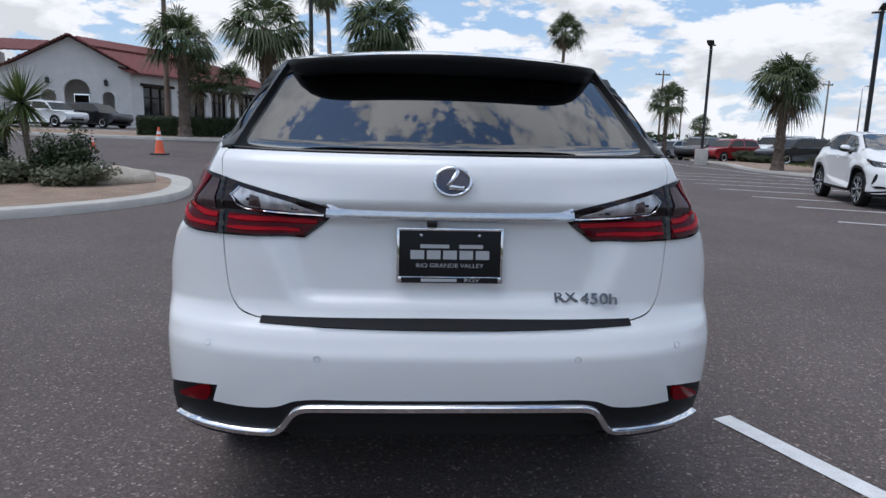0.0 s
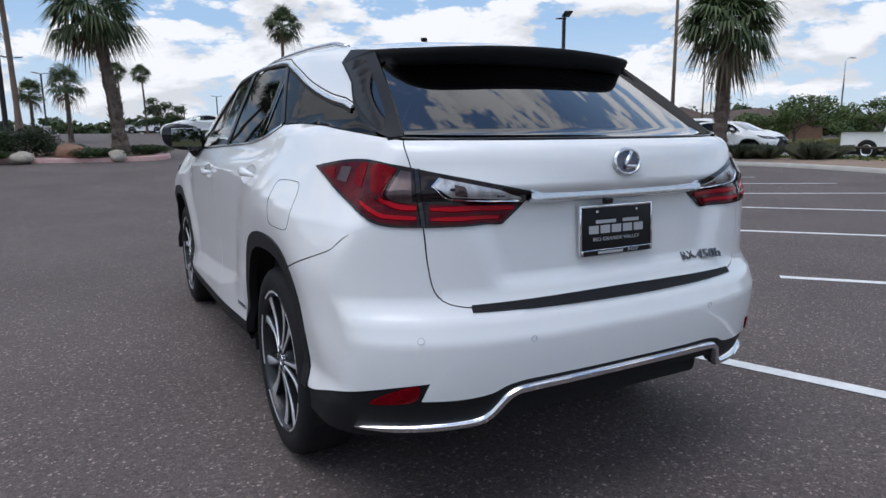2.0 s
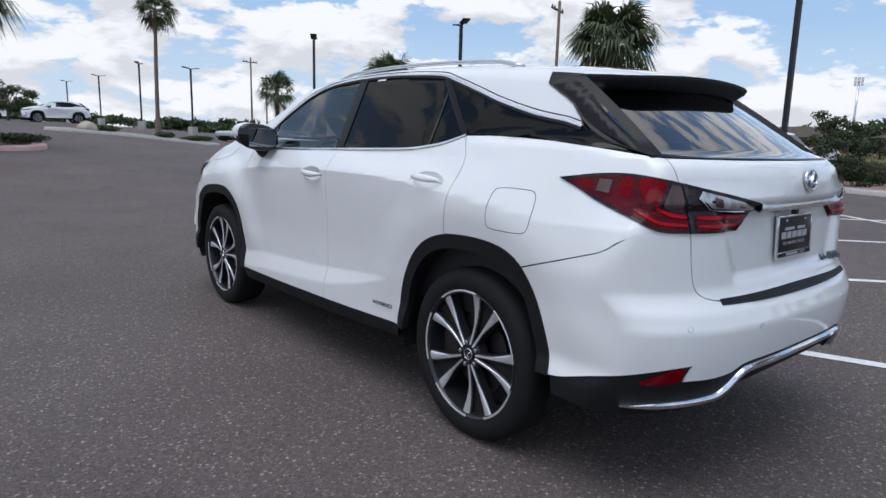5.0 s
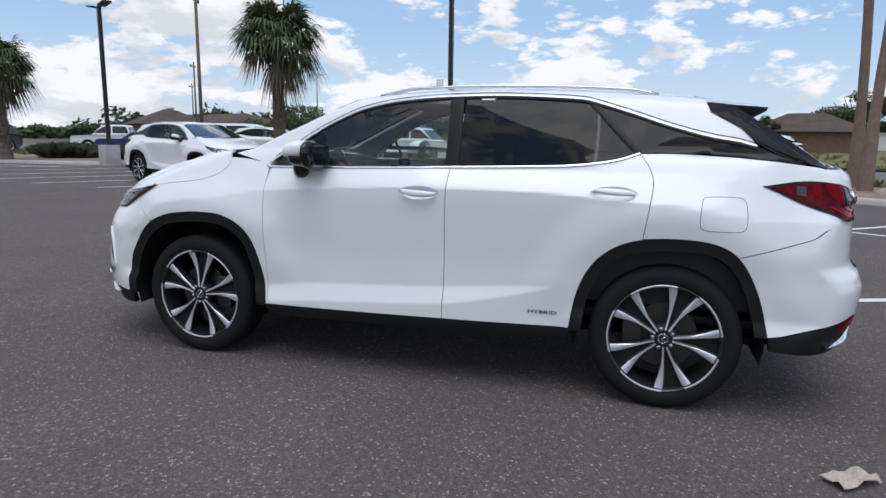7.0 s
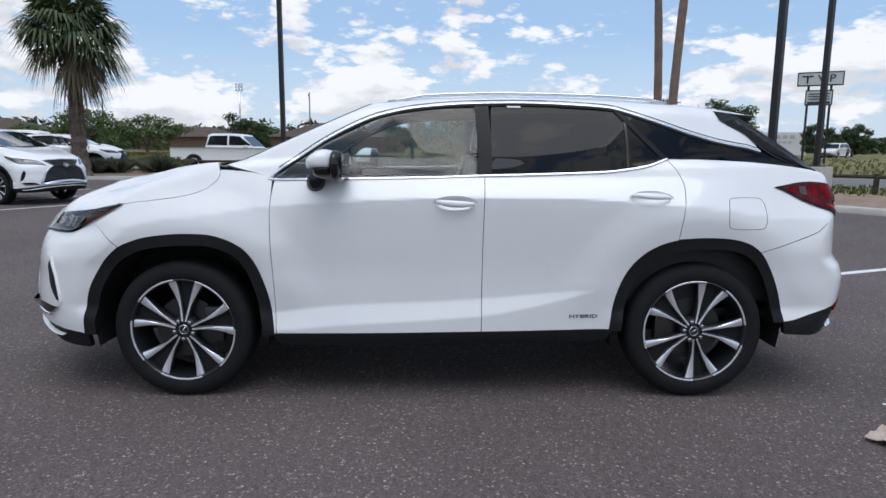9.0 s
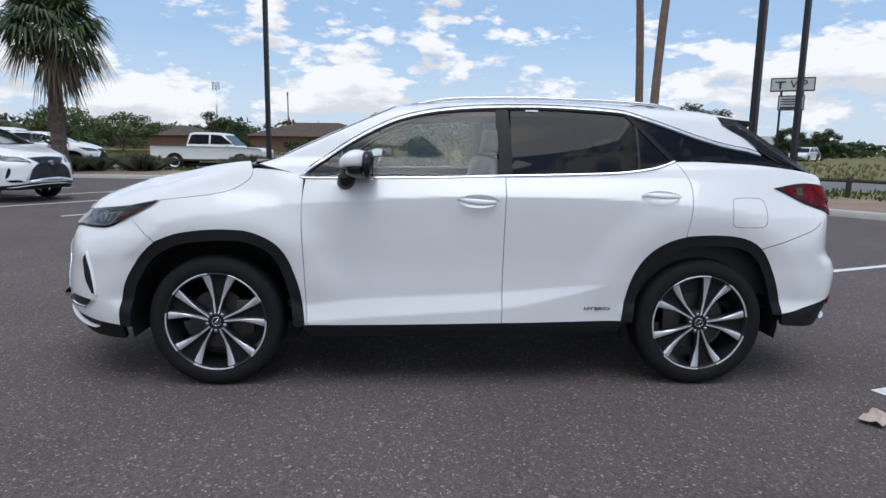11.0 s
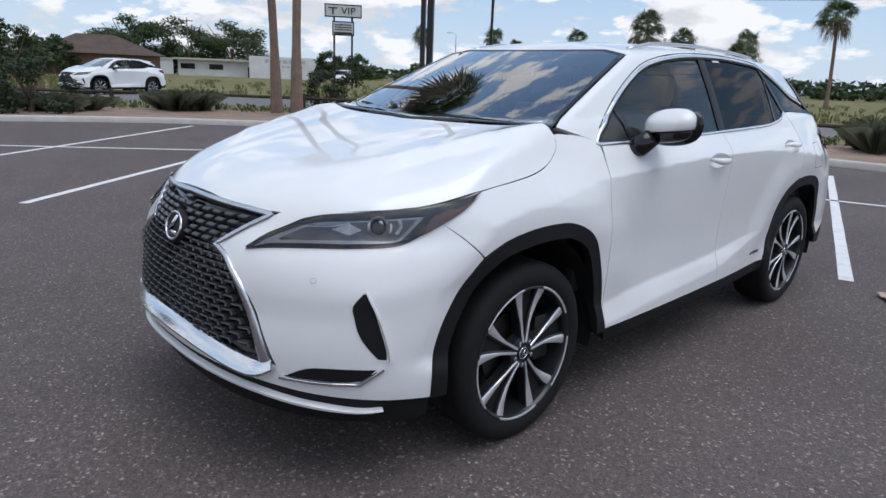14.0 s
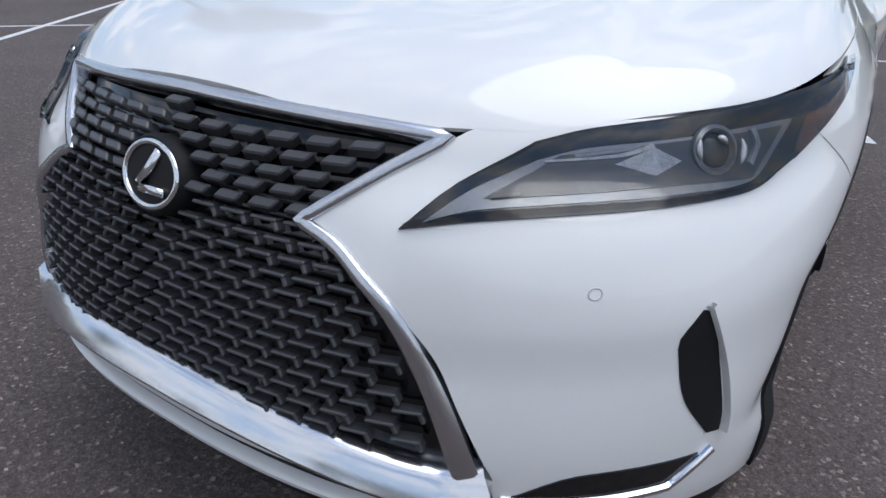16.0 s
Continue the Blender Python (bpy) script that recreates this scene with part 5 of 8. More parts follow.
def handle(door, s, y, z):
    q, n = lay([(y, z)], flank, 0.0)
    q, n = q[0] * (s, 1, 1), n[0] * (s, 1, 1)
    m = Matrix.Translation(q) @ upright(n)
    f = 1 if s > 0 else -1
    bm = bmesh.new()
    k = 15
    rings = []
    for i in range(k):
        t = i / (k - 1)
        x = (t - 0.5) * 0.205
        h = 0.016 * math.sin(math.pi * min(1, max(0, t * 0.96 + 0.02))) ** 0.45
        out = 0.030 * math.sin(math.pi * t) ** 0.35 if 0 < t < 1 else 0
        c = Vector((x, -0.006 * math.cos(math.pi * (t - 0.5)) + 0.012 * (t - 0.5) * f * -1, out))
        rings.append([bm.verts.new(c + Vector((0, math.cos(a) * (h + 0.002), math.sin(a) * 0.011))) for a in np.linspace(0, 2 * math.pi, 10, endpoint=False)])
    for a, b in zip(rings, rings[1:]):
        for j in range(10):
            bm.faces.new((a[j], a[(j + 1) % 10], b[(j + 1) % 10], b[j]))
    bm.faces.new(rings[0][::-1])
    bm.faces.new(rings[-1])
    bmesh.ops.recalc_face_normals(bm, faces=bm.faces)
    bmesh.ops.transform(bm, matrix=m, verts=bm.verts)
    part("door_handle", bm, door.data.materials[0], door, "body-coloured door handle", smooth=True)
    verts, faces = [], []
    for r in (1.05, 0.9, 0.7, 0.5, 0.3, 0.1):
        p, o = lay(bowl_line(y, z, r), flank, 0.0)
        verts += list((p - o * (0.003 + 0.024 * max(0.0, 1 - r * r))) * (s, 1, 1))
    for i in range(5):
        for j in range(28):
            f4 = (i * 28 + j, i * 28 + (j + 1) % 28, (i + 1) * 28 + (j + 1) % 28, (i + 1) * 28 + j)
            faces.append(f4)
    faces.append(tuple(range(140, 168)))
    bowl = link_mesh("handle_bowl", np.array(verts), faces, door.data.materials[0], door, "hollow behind the handle")
    bm = bmesh.new()
    bm.from_mesh(bowl.data)
    bmesh.ops.recalc_face_normals(bm, faces=bm.faces)
    bm.to_mesh(bowl.data)
    bm.free()


def mirror_unit(car, s, coat):
    root = np.array([0.83, 0.70, 1.195])
    def blob(bm, c, r, lo=-2, hi=2, pw=2.6):
        n, m = 26, 16
        rows = []
        for i in range(m + 1):
            p = -math.pi / 2 + math.pi * i / m
            row = []
            for j in range(n):
                t = 2 * math.pi * j / n
                d = Vector((math.cos(p) * math.cos(t), math.cos(p) * math.sin(t), math.sin(p)))
                g = (abs(d.x) ** pw + abs(d.y) ** pw + abs(d.z) ** pw) ** (-1 / pw)
                v = Vector((d.x * g * r[0], d.y * g * r[1], d.z * g * r[2]))
                v.z = min(max(v.z, lo), hi)
                v.z *= 1 - 0.5 * max(0, v.y / r[1]) ** 1.4 * (v.z > 0) * (lo > -1)
                v.z += 0.05 * v.x / r[0] * 0.3
                v.x += 0.25 * v.y
                row.append(bm.verts.new(Vector(c) + v))
            rows.append(row)
        for a, b in zip(rows, rows[1:]):
            for j in range(n):
                bm.faces.new((a[j], a[(j + 1) % n], b[(j + 1) % n], b[j]))
        bmesh.ops.remove_doubles(bm, verts=bm.verts, dist=1e-4)
        for v in bm.verts:
            v.co.x *= s
        bmesh.ops.recalc_face_normals(bm, faces=bm.faces)
    bm = bmesh.new()
    blob(bm, (0.985, 0.598, 1.281), (0.118, 0.084, 0.070), lo=-0.026)
    unit = part("door_mirror", bm, coat, car, "white door mirror cap on a black foot", smooth=True)
    bm = bmesh.new()
    blob(bm, (0.980, 0.585, 1.242), (0.110, 0.066, 0.042), hi=0.012)
    part("mirror_base", bm, GLOSS, unit, "black lower shell", smooth=True)
    bm = bmesh.new()
    blob(bm, (0.980, 0.530, 1.266), (0.128, 0.036, 0.082))
    part("mirror_shell", bm, GLOSS, unit, "black rear shell", smooth=True)
    bm = bmesh.new()
    tube(bm, [(s * 0.845, 0.672, 1.158), (s * 0.885, 0.660, 1.180), (s * 0.935, 0.635, 1.228)], [0.046, 0.050, 0.042], 12)
    part("mirror_arm", bm, GLOSS, unit, "black arm", smooth=True)
    bm = bmesh.new()
    boxed(bm, (0.175, 0.004, 0.112), Matrix.Translation((s * 0.968, 0.4925, 1.264)) @ pose(0, 0, 0, 0, 0, s * 4), 0.001)
    part("mirror_glass", bm, MIRROR, unit, "mirror glass")


MIRROR = plain("mirror_glass", (0.24, 0.26, 0.28), 0.01, metal=1.0, vary=0.01)


def wheel(car, s, y, turn):
    c = Vector((s * 0.80, y, 0.378))
    at = lambda bm: bmesh.ops.transform(bm, matrix=Matrix.Translation(c) @ Matrix.Diagonal((s, 1, 1, 1)) @ pose(0, 0, 0, turn, 0, 0), verts=bm.verts)
    bm = bmesh.new()
    spun(bm, [(0.108, 0.284), (0.116, 0.300), (0.118, 0.325), (0.112, 0.350), (0.098, 0.368), (0.075, 0.3765), (0.0, 0.378), (-0.075, 0.3765), (-0.1, 0.366), (-0.116, 0.32), (-0.108, 0.284)], 64)
    at(bm)
    w = part("wheel", bm, RUBBER, car, "black road tyre on a ten-spoke alloy wheel", sharp=50)
    bm = bmesh.new()
    for k in range(4):
        o = (-0.055, -0.018, 0.018, 0.055)[k]
        spun(bm, [(o - 0.004, 0.3792), (o + 0.004, 0.3792)], 64)
    at(bm)
    part("tread_groove", bm, SEAM, w)
    bm = bmesh.new()
    spun(bm, [(0.110, 0.284), (0.112, 0.279), (0.106, 0.272), (0.092, 0.268), (-0.09, 0.255), (-0.10, 0.284)], 64)
    at(bm)
    part("rim", bm, RIMDARK, w, "dark rim barrel", sharp=40)
    for i in range(5):
        bm = bmesh.new()
        prev = None
        for k in range(13):
            a = math.radians(72 * i + 13 + 12 + 4 * k)
            e = Vector((0, math.cos(a), math.sin(a)))
            row = [bm.verts.new(e * r + Vector((x, 0, 0))) for x, r in ((0.1108, 0.2835), (0.1135, 0.280), (0.1095, 0.2735))]
            if prev:
                for j in (0, 1):
                    bm.faces.new((prev[j], row[j], row[j + 1], prev[j + 1]))
            prev = row
        at(bm)
        part("rim_lip", bm, ALLOY, w, "bright machined rim lip", smooth=True)
    bm = bmesh.new()
    spun(bm, [(0.03, 0.0), (0.03, 0.17), (0.018, 0.17), (0.018, 0.0)], 40)
    at(bm)
    part("brake_disc", bm, STEEL, w, "bare steel brake disc", sharp=40)
    bm = bmesh.new()
    boxed(bm, (0.06, 0.10, 0.20), Matrix.Translation((0.035, -0.155 if y > 0 else 0.155, 0.02)), 0.012, 2)
    bmesh.ops.transform(bm, matrix=Matrix.Translation(c) @ Matrix.Diagonal((s, 1, 1, 1)), verts=bm.verts)
    part("brake_caliper", bm, STEEL, w, "grey brake caliper", sharp=40)
    for i in range(5):
        for side in (-1, 1):
            mid = math.radians(72 * i + 13)
            a0, a1 = mid + side * math.radians(10.5), mid + side * math.radians(15.2)
            for name, mat_, lift, grow in (("spoke", RIMDARK, 0.0, 1.0), ("spoke_face", ALLOY, 0.003, 0.97)):
                bm = bmesh.new()
                ring = []
                for t in (0, 0.15, 0.35, 0.48, 0.60, 0.75, 0.9, 1.0):
                    r = 0.046 + t * 0.231
                    a = a0 + (a1 - a0) * max(0, t - 0.4) / 0.6
                    wd = (0.0058 + 0.0022 * t + 0.0150 * max(0, (t - 0.40) / 0.60) ** 0.9) * grow + (0.0045 if grow == 1 else 0)
                    x = 0.098 - 0.020 * math.sin(math.pi * t * 0.9) * 0.6 + 0.002 * t
                    e = Vector((0, math.cos(a), math.sin(a)))
                    f = Vector((0, -math.sin(a), math.cos(a)))
                    skew = side * 0.002 * t * (grow < 1)
                    dp = 0.045 if grow == 1 else 0.004
                    ring.append([bm.verts.new(e * r + f * (wd + skew) + Vector((x + lift - 0.004, 0, 0))), bm.verts.new(e * r + f * (wd * 0.6 + skew) + Vector((x + lift, 0, 0))), bm.verts.new(e * r - f * (wd * 0.6 - skew) + Vector((x + lift, 0, 0))), bm.verts.new(e * r - f * (wd - skew) + Vector((x + lift - 0.004, 0, 0))),
                                 bm.verts.new(e * r - f * (wd * 0.9 - skew) + Vector((x + lift - dp, 0, 0))), bm.verts.new(e * r + f * (wd * 0.9 + skew) + Vector((x + lift - dp, 0, 0)))])
                for p, q in zip(ring, ring[1:]):
                    for k in range(6):
                        bm.faces.new((p[k], p[(k + 1) % 6], q[(k + 1) % 6], q[k]))
                bm.faces.new(ring[-1])
                bmesh.ops.recalc_face_normals(bm, faces=bm.faces)
                at(bm)
                sp = part(name, bm, mat_, w, "bright machined spoke face" if grow < 1 else "dark spoke", sharp=35)
    for i in range(5):
        bm = bmesh.new()
        rows = []
        for t in (0.0, 0.5, 1.0):
            r = 0.060 + t * 0.212
            rows.append([bm.verts.new((x, r * math.cos(a), r * math.sin(a))) for x in (0.070, 0.035) for a in (math.radians(72 * i + 13 - 12.5), math.radians(72 * i + 13 + 12.5))])
        for p, q in zip(rows, rows[1:]):
            for k, j in ((0, 1), (1, 3), (3, 2), (2, 0)):
                bm.faces.new((p[k], p[j], q[j], q[k]))
        bm.faces.new([rows[-1][k] for k in (0, 1, 3, 2)])
        bmesh.ops.recalc_face_normals(bm, faces=bm.faces)
        at(bm)
        part("spoke_web", bm, SEAM, w, "black web between two spokes")
    bm = bmesh.new()
    spun(bm, [(0.05, 0.075), (0.088, 0.068), (0.094, 0.052), (0.092, 0.030), (0.098, 0.028), (0.099, 0.0)], 30)
    at(bm)
    part("hub", bm, RIMDARK, w, "dark hub with a round cap", sharp=40)
    bm = bmesh.new()
    tube(bm, [(0.0995, 0.024 * math.cos(a), 0.024 * math.sin(a)) for a in np.linspace(0, 2 * math.pi, 25)], 0.0025, 6, False)
    tube(bm, [(0.100, -0.008, 0.016), (0.100, 0.008, -0.008), (0.100, -0.014, -0.008)], 0.0025, 6)
    at(bm)
    part("hub_mark", bm, CHROME, w, smooth=True)
    for i in range(5):
        a = math.radians(72 * i + 13 + 36)
        bm = bmesh.new()
        spun(bm, [(0.08, 0.011), (0.102, 0.010), (0.104, 0.006), (0.104, 0.0)], 10)
        bmesh.ops.translate(bm, vec=(0, 0.052 * math.cos(a), 0.052 * math.sin(a)), verts=bm.verts)
        at(bm)
        part("wheel_nut", bm, SATIN, w, sharp=40)


def cabin(car):
    def seat(x, y, w, name="seat"):
        bm = bmesh.new()
        boxed(bm, (w, 0.52, 0.16), Matrix.Translation((x, y, 0.62)) @ pose(0, 0, 0, 8, 0, 0), 0.05, 3)
        st = part(name, bm, LEATHER, car, "pale leather seat", sharp=50)
        bm = bmesh.new()
        boxed(bm, (w * 0.94, 0.14, 0.66), Matrix.Translation((x, y - 0.33, 0.98)) @ pose(0, 0, 0, 16, 0, 0), 0.05, 3)
        part("seat_back", bm, LEATHER, st, sharp=50)
        return st
    for x in (-0.37, 0.37):
        st = seat(x, 0.18, 0.50)
        bm = bmesh.new()
        boxed(bm, (0.27, 0.10, 0.17), Matrix.Translation((x, -0.28, 1.415)) @ pose(0, 0, 0, 12, 0, 0), 0.04, 3)
        part("headrest", bm, LEATHER, st, sharp=50)
    bench = seat(0, -0.80, 1.25, "rear_bench")
    for x in (-0.42, 0.42):
        bm = bmesh.new()
        boxed(bm, (0.26, 0.09, 0.15), Matrix.Translation((x, -1.22, 1.38)), 0.04, 3)
        part("headrest", bm, LEATHER, bench, sharp=50)
    for name, size, at, tilt in (("dashboard", (1.42, 0.42, 0.22), (0, 0.92, 1.06), -6), ("console", (0.26, 1.2, 0.30), (0, 0.35, 0.66), 0), ("cabin_floor", (1.5, 3.2, 0.05), (0, -0.3, 0.45), 0), ("luggage_cover", (1.30, 0.75, 0.04), (0, -1.62, 1.14), 0), ("door_card", (0.05, 2.9, 0.62), (-0.80, -0.45, 0.84), 0), ("door_card", (0.05, 2.9, 0.62), (0.80, -0.45, 0.84), 0)):
        bm = bmesh.new()
        boxed(bm, size, Matrix.Translation(at) @ pose(0, 0, 0, tilt, 0, 0), 0.015, 2)
        part(name, bm, CABIN, car, sharp=50)
    bm = bmesh.new()
    bmesh.ops.create_grid(bm, x_segments=10, y_segments=14, size=1)
    for v in bm.verts:
        v.co = Vector((v.co.x * 0.56, -0.55 + v.co.y * 0.88, 1.612 - 0.05 * v.co.x ** 2 - 0.10 * max(0, v.co.y * -1 - 0.3) - 0.05 * max(0, v.co.y - 0.5)))
    part("headlining", bm, LEATHER, car, "pale headlining", smooth=True)
    bm = bmesh.new()
    m = Matrix.Translation((-0.37, 0.62, 1.08)) @ pose(0, 0, 0, 65, 0, 0)
    tube(bm, [m @ Vector((0.185 * math.cos(a), 0.185 * math.sin(a), 0)) for a in np.linspace(0, 2 * math.pi, 33)], 0.016, 8, False)
    tube(bm, [m @ Vector((-0.18, 0, 0)), m @ Vector((0, -0.01, -0.03)), m @ Vector((0.18, 0, 0))], [0.018, 0.05, 0.018], 8)
    part("steering_wheel", bm, CABIN, car, "dark steering wheel", smooth=True)
    bm = bmesh.new()
    boxed(bm, (0.24, 0.03, 0.07), Matrix.Translation((0, 0.52, 1.50)), 0.015, 2)
    part("inner_mirror", bm, CABIN, car, sharp=50)


def crossover(label, simple=False, coat=None):
    car = new("car")
    tagged(car, label, "car")
    body(car, simple, coat or WHITE)
    for s in (-1, 1):
        wheel(car, s, 1.395, 9.5)
        wheel(car, s, -1.395, 27)
    cabin(car)
    return car


CAR = crossover("clean pearl white crossover car with black cladding on dark asphalt")

# ---- the ground ----
def rise(x, y):
    """The lot climbs gently away from the car on all sides."""
    r = np.hypot(x, y)
    t = np.maximum(r - 8.0, 0)
    az = np.degrees(np.arctan2(x, y))
    ahead = step(26, 4, az) * step(-125, -60, az)
    gentle = 0.19 * (1 - np.exp(-t * t / (t + 4.0) * 0.019))
    return gentle + (2.0 * (1 - np.exp(-t * t / (t + 4.0) * 0.0325)) - gentle) * ahead


def asphalt_build(tree, out):
    p = add(tree, "ShaderNodeBsdfPrincipled", i={"Roughness": 0.86, "Specular IOR Level": 0.35})
    co = tree.nodes.new("ShaderNodeTexCoord")
    big = add(tree, "ShaderNodeTexNoise", {"Vector": co.outputs["Object"]}, i={"Scale": 0.55, "Detail": 6.0, "Roughness": 0.6})
    mid = add(tree, "ShaderNodeTexNoise", {"Vector": co.outputs["Object"]}, i={"Scale": 38.0, "Detail": 4.0, "Roughness": 0.7})
    stones = add(tree, "ShaderNodeTexVoronoi", {"Vector": co.outputs["Object"]}, i={"Scale": 95.0, "Randomness": 1.0})
    fine = add(tree, "ShaderNodeTexVoronoi", {"Vector": co.outputs["Object"]}, i={"Scale": 210.0, "Randomness": 1.0})
    grey = add(tree, "ShaderNodeSeparateColor", {0: stones.outputs["Color"]})
    fg = add(tree, "ShaderNodeSeparateColor", {0: fine.outputs["Color"]})
    base = ramp(tree, big.outputs[0], [(0.3, (0.090, 0.073, 0.069)), (0.7, (0.124, 0.103, 0.098))])
    speck = ramp(tree, grey.outputs[0], [(0.0, (0.72, 0.72, 0.72)), (0.5, (0.95, 0.94, 0.93)), (0.90, (1.12, 1.1, 1.08)), (0.96, (1.7, 1.65, 1.6)), (1.0, (3.0, 2.9, 2.8))])
    speck2 = ramp(tree, fg.outputs[0], [(0.0, (0.62, 0.62, 0.62)), (0.8, (1.1, 1.1, 1.1)), (1.0, (1.7, 1.65, 1.6))])
    m1 = add(tree, "ShaderNodeMix", data="RGBA", blend="MULTIPLY", i={0: 1.0})
    tree.links.new(base, m1.inputs[6])
    tree.links.new(speck, m1.inputs[7])
    m2 = add(tree, "ShaderNodeMix", data="RGBA", blend="MULTIPLY", i={0: 0.8})
    tree.links.new(m1.outputs[2], m2.inputs[6])
    tree.links.new(speck2, m2.inputs[7])
    m3 = add(tree, "ShaderNodeMix", data="RGBA", blend="MULTIPLY", i={0: 0.5})
    tree.links.new(m2.outputs[2], m3.inputs[6])
    tree.links.new(ramp(tree, mid.outputs[0], [(0.3, (0.6, 0.6, 0.6)), (0.7, (1.4, 1.4, 1.4))]), m3.inputs[7])
    tree.links.new(m3.outputs[2], p.inputs["Base Color"])
    hs = add(tree, "ShaderNodeMath", {0: stones.outputs["Distance"], 1: mid.outputs[0]}, op="ADD")
    b = add(tree, "ShaderNodeBump", {"Height": hs.outputs[0]}, i={"Strength": 0.35, "Distance": 0.004})
    tree.links.new(b.outputs[0], p.inputs["Normal"])
    tree.links.new(p.outputs[0], out.inputs[0])


def two_tone(name, a, b, scale=2.0, rough=0.9, bump=0.3, fine=40.0, c=None, dist=0.02):
    def build(tree, out):
        p = add(tree, "ShaderNodeBsdfPrincipled", i={"Roughness": rough, "Specular IOR Level": 0.25})
        n1, n2 = noise_at(tree, scale, 6, 0.65), noise_at(tree, fine, 4, 0.7)
        m = add(tree, "ShaderNodeMath", {0: n1.outputs[0], 1: n2.outputs[0]}, op="ADD")
        h = add(tree, "ShaderNodeMath", {0: m.outputs[0]}, op="MULTIPLY", i={1: 0.5})
        stops = [(0.34, a), (0.64, b)] if c is None else [(0.32, a), (0.5, b), (0.66, c)]
        tree.links.new(ramp(tree, h.outputs[0], stops), p.inputs["Base Color"])
        bp = add(tree, "ShaderNodeBump", {"Height": n2.outputs[0]}, i={"Strength": bump, "Distance": dist})
        tree.links.new(bp.outputs[0], p.inputs["Normal"])
        tree.links.new(p.outputs[0], out.inputs[0])
    return mat(name, build)


def leafy(name, a, b, rough=0.55, through=0.25):
    """Leaves: a little colour from leaf to leaf, and light that passes through."""
    def build(tree, out):
        p = add(tree, "ShaderNodeBsdfPrincipled", i={"Roughness": rough, "Specular IOR Level": 0.35})
        g = tree.nodes.new("ShaderNodeNewGeometry")
        col = ramp(tree, g.outputs["Random Per Island"], [(0.0, a), (1.0, b)])
        tree.links.new(col, p.inputs["Base Color"])
        t = add(tree, "ShaderNodeBsdfTranslucent")
        tree.links.new(col, t.inputs[0])
        m = add(tree, "ShaderNodeMixShader", {1: p.outputs[0], 2: t.outputs[0]}, i={0: through})
        tree.links.new(m.outputs[0], out.inputs[0])
    return mat(name, build)


ASPHALT = mat("worn_asphalt", asphalt_build)
ROADGREY = two_tone("pale_road", (0.13, 0.125, 0.12), (0.19, 0.185, 0.175), 0.4, fine=30)
CONCRETE = two_tone("kerb_concrete", (0.36, 0.34, 0.31), (0.52, 0.50, 0.46), 3.0, fine=60, bump=0.2, dist=0.005)
REDKERB = two_tone("faded_red_kerb_paint", (0.46, 0.22, 0.20), (0.60, 0.44, 0.41), 5.0, fine=70, bump=0.2, dist=0.005)
LINEPAINT = two_tone("worn_white_road_paint", (0.55, 0.55, 0.54), (0.80, 0.80, 0.79), 9.0, fine=120, bump=0.4, dist=0.003)
DIRT = two_tone("dry_red_brown_soil", (0.19, 0.130, 0.095), (0.37, 0.275, 0.21), 1.6, fine=25, bump=0.6, dist=0.04)
GRASSLAND = two_tone("dry_grass_ground", (0.070, 0.085, 0.028), (0.17, 0.155, 0.065), 0.25, fine=9, c=(0.25, 0.21, 0.10), bump=0.8, dist=0.1)
STUCCO = two_tone("white_stucco", (0.60, 0.58, 0.55), (0.74, 0.72, 0.69), 1.2, fine=50, bump=0.25, dist=0.01)
TILE = two_tone("red_clay_roof_tile", (0.11, 0.030, 0.030), (0.19, 0.065, 0.058), 3.0, fine=18, rough=0.8, bump=0.4, dist=0.02)
BROWNROOF = two_tone("brown_shingle_roof", (0.060, 0.043, 0.036), (0.12, 0.088, 0.072), 1.0, fine=14)
BRICKWALL = two_tone("brown_brick_wall", (0.13, 0.075, 0.052), (0.22, 0.13, 0.095), 2.0, fine=22)
DARKWOOD = two_tone("dark_timber", (0.022, 0.015, 0.012), (0.050, 0.036, 0.028), 6.0, fine=60)
POLEWOOD = two_tone("grey_brown_pole_wood", (0.10, 0.075, 0.055), (0.20, 0.155, 0.12), 3.0, fine=40)
BARK = two_tone("palm_bark", (0.085, 0.062, 0.048), (0.21, 0.165, 0.135), 6.0, fine=30, bump=0.8, dist=0.03)
TALLBARK = two_tone("smooth_tall_palm_bark", (0.15, 0.105, 0.080), (0.26, 0.19, 0.15), 4.0, fine=30, bump=0.4, dist=0.02)
ROCK = two_tone("pale_boulder", (0.36, 0.30, 0.23), (0.60, 0.54, 0.46), 4.0, fine=30, bump=0.7, dist=0.04)
TANROCK = two_tone("tan_boulder", (0.22, 0.12, 0.075), (0.36, 0.22, 0.15), 4.0, fine=30, bump=0.7, dist=0.04)
BLACKMETAL = plain("black_painted_steel", (0.012, 0.012, 0.014), 0.4, vary=0.15)
FROND = leafy("palm_frond", (0.035, 0.062, 0.024), (0.115, 0.145, 0.062))
DEADFROND = leafy("dead_palm_frond", (0.085, 0.068, 0.045), (0.21, 0.17, 0.115), 0.8)
LEAF = leafy("tree_leaves", (0.018, 0.040, 0.014), (0.075, 0.105, 0.036))
LIGHTLEAF = leafy("mesquite_leaves", (0.045, 0.075, 0.022), (0.12, 0.16, 0.055))
BUSHLEAF = leafy("dark_shrub_leaves", (0.014, 0.030, 0.012), (0.055, 0.075, 0.030))
GREYBLADE = leafy("grey_green_blades", (0.075, 0.088, 0.052), (0.20, 0.205, 0.13))
STRAW = leafy("straw_grass", (0.13, 0.135, 0.05), (0.27, 0.25, 0.11))
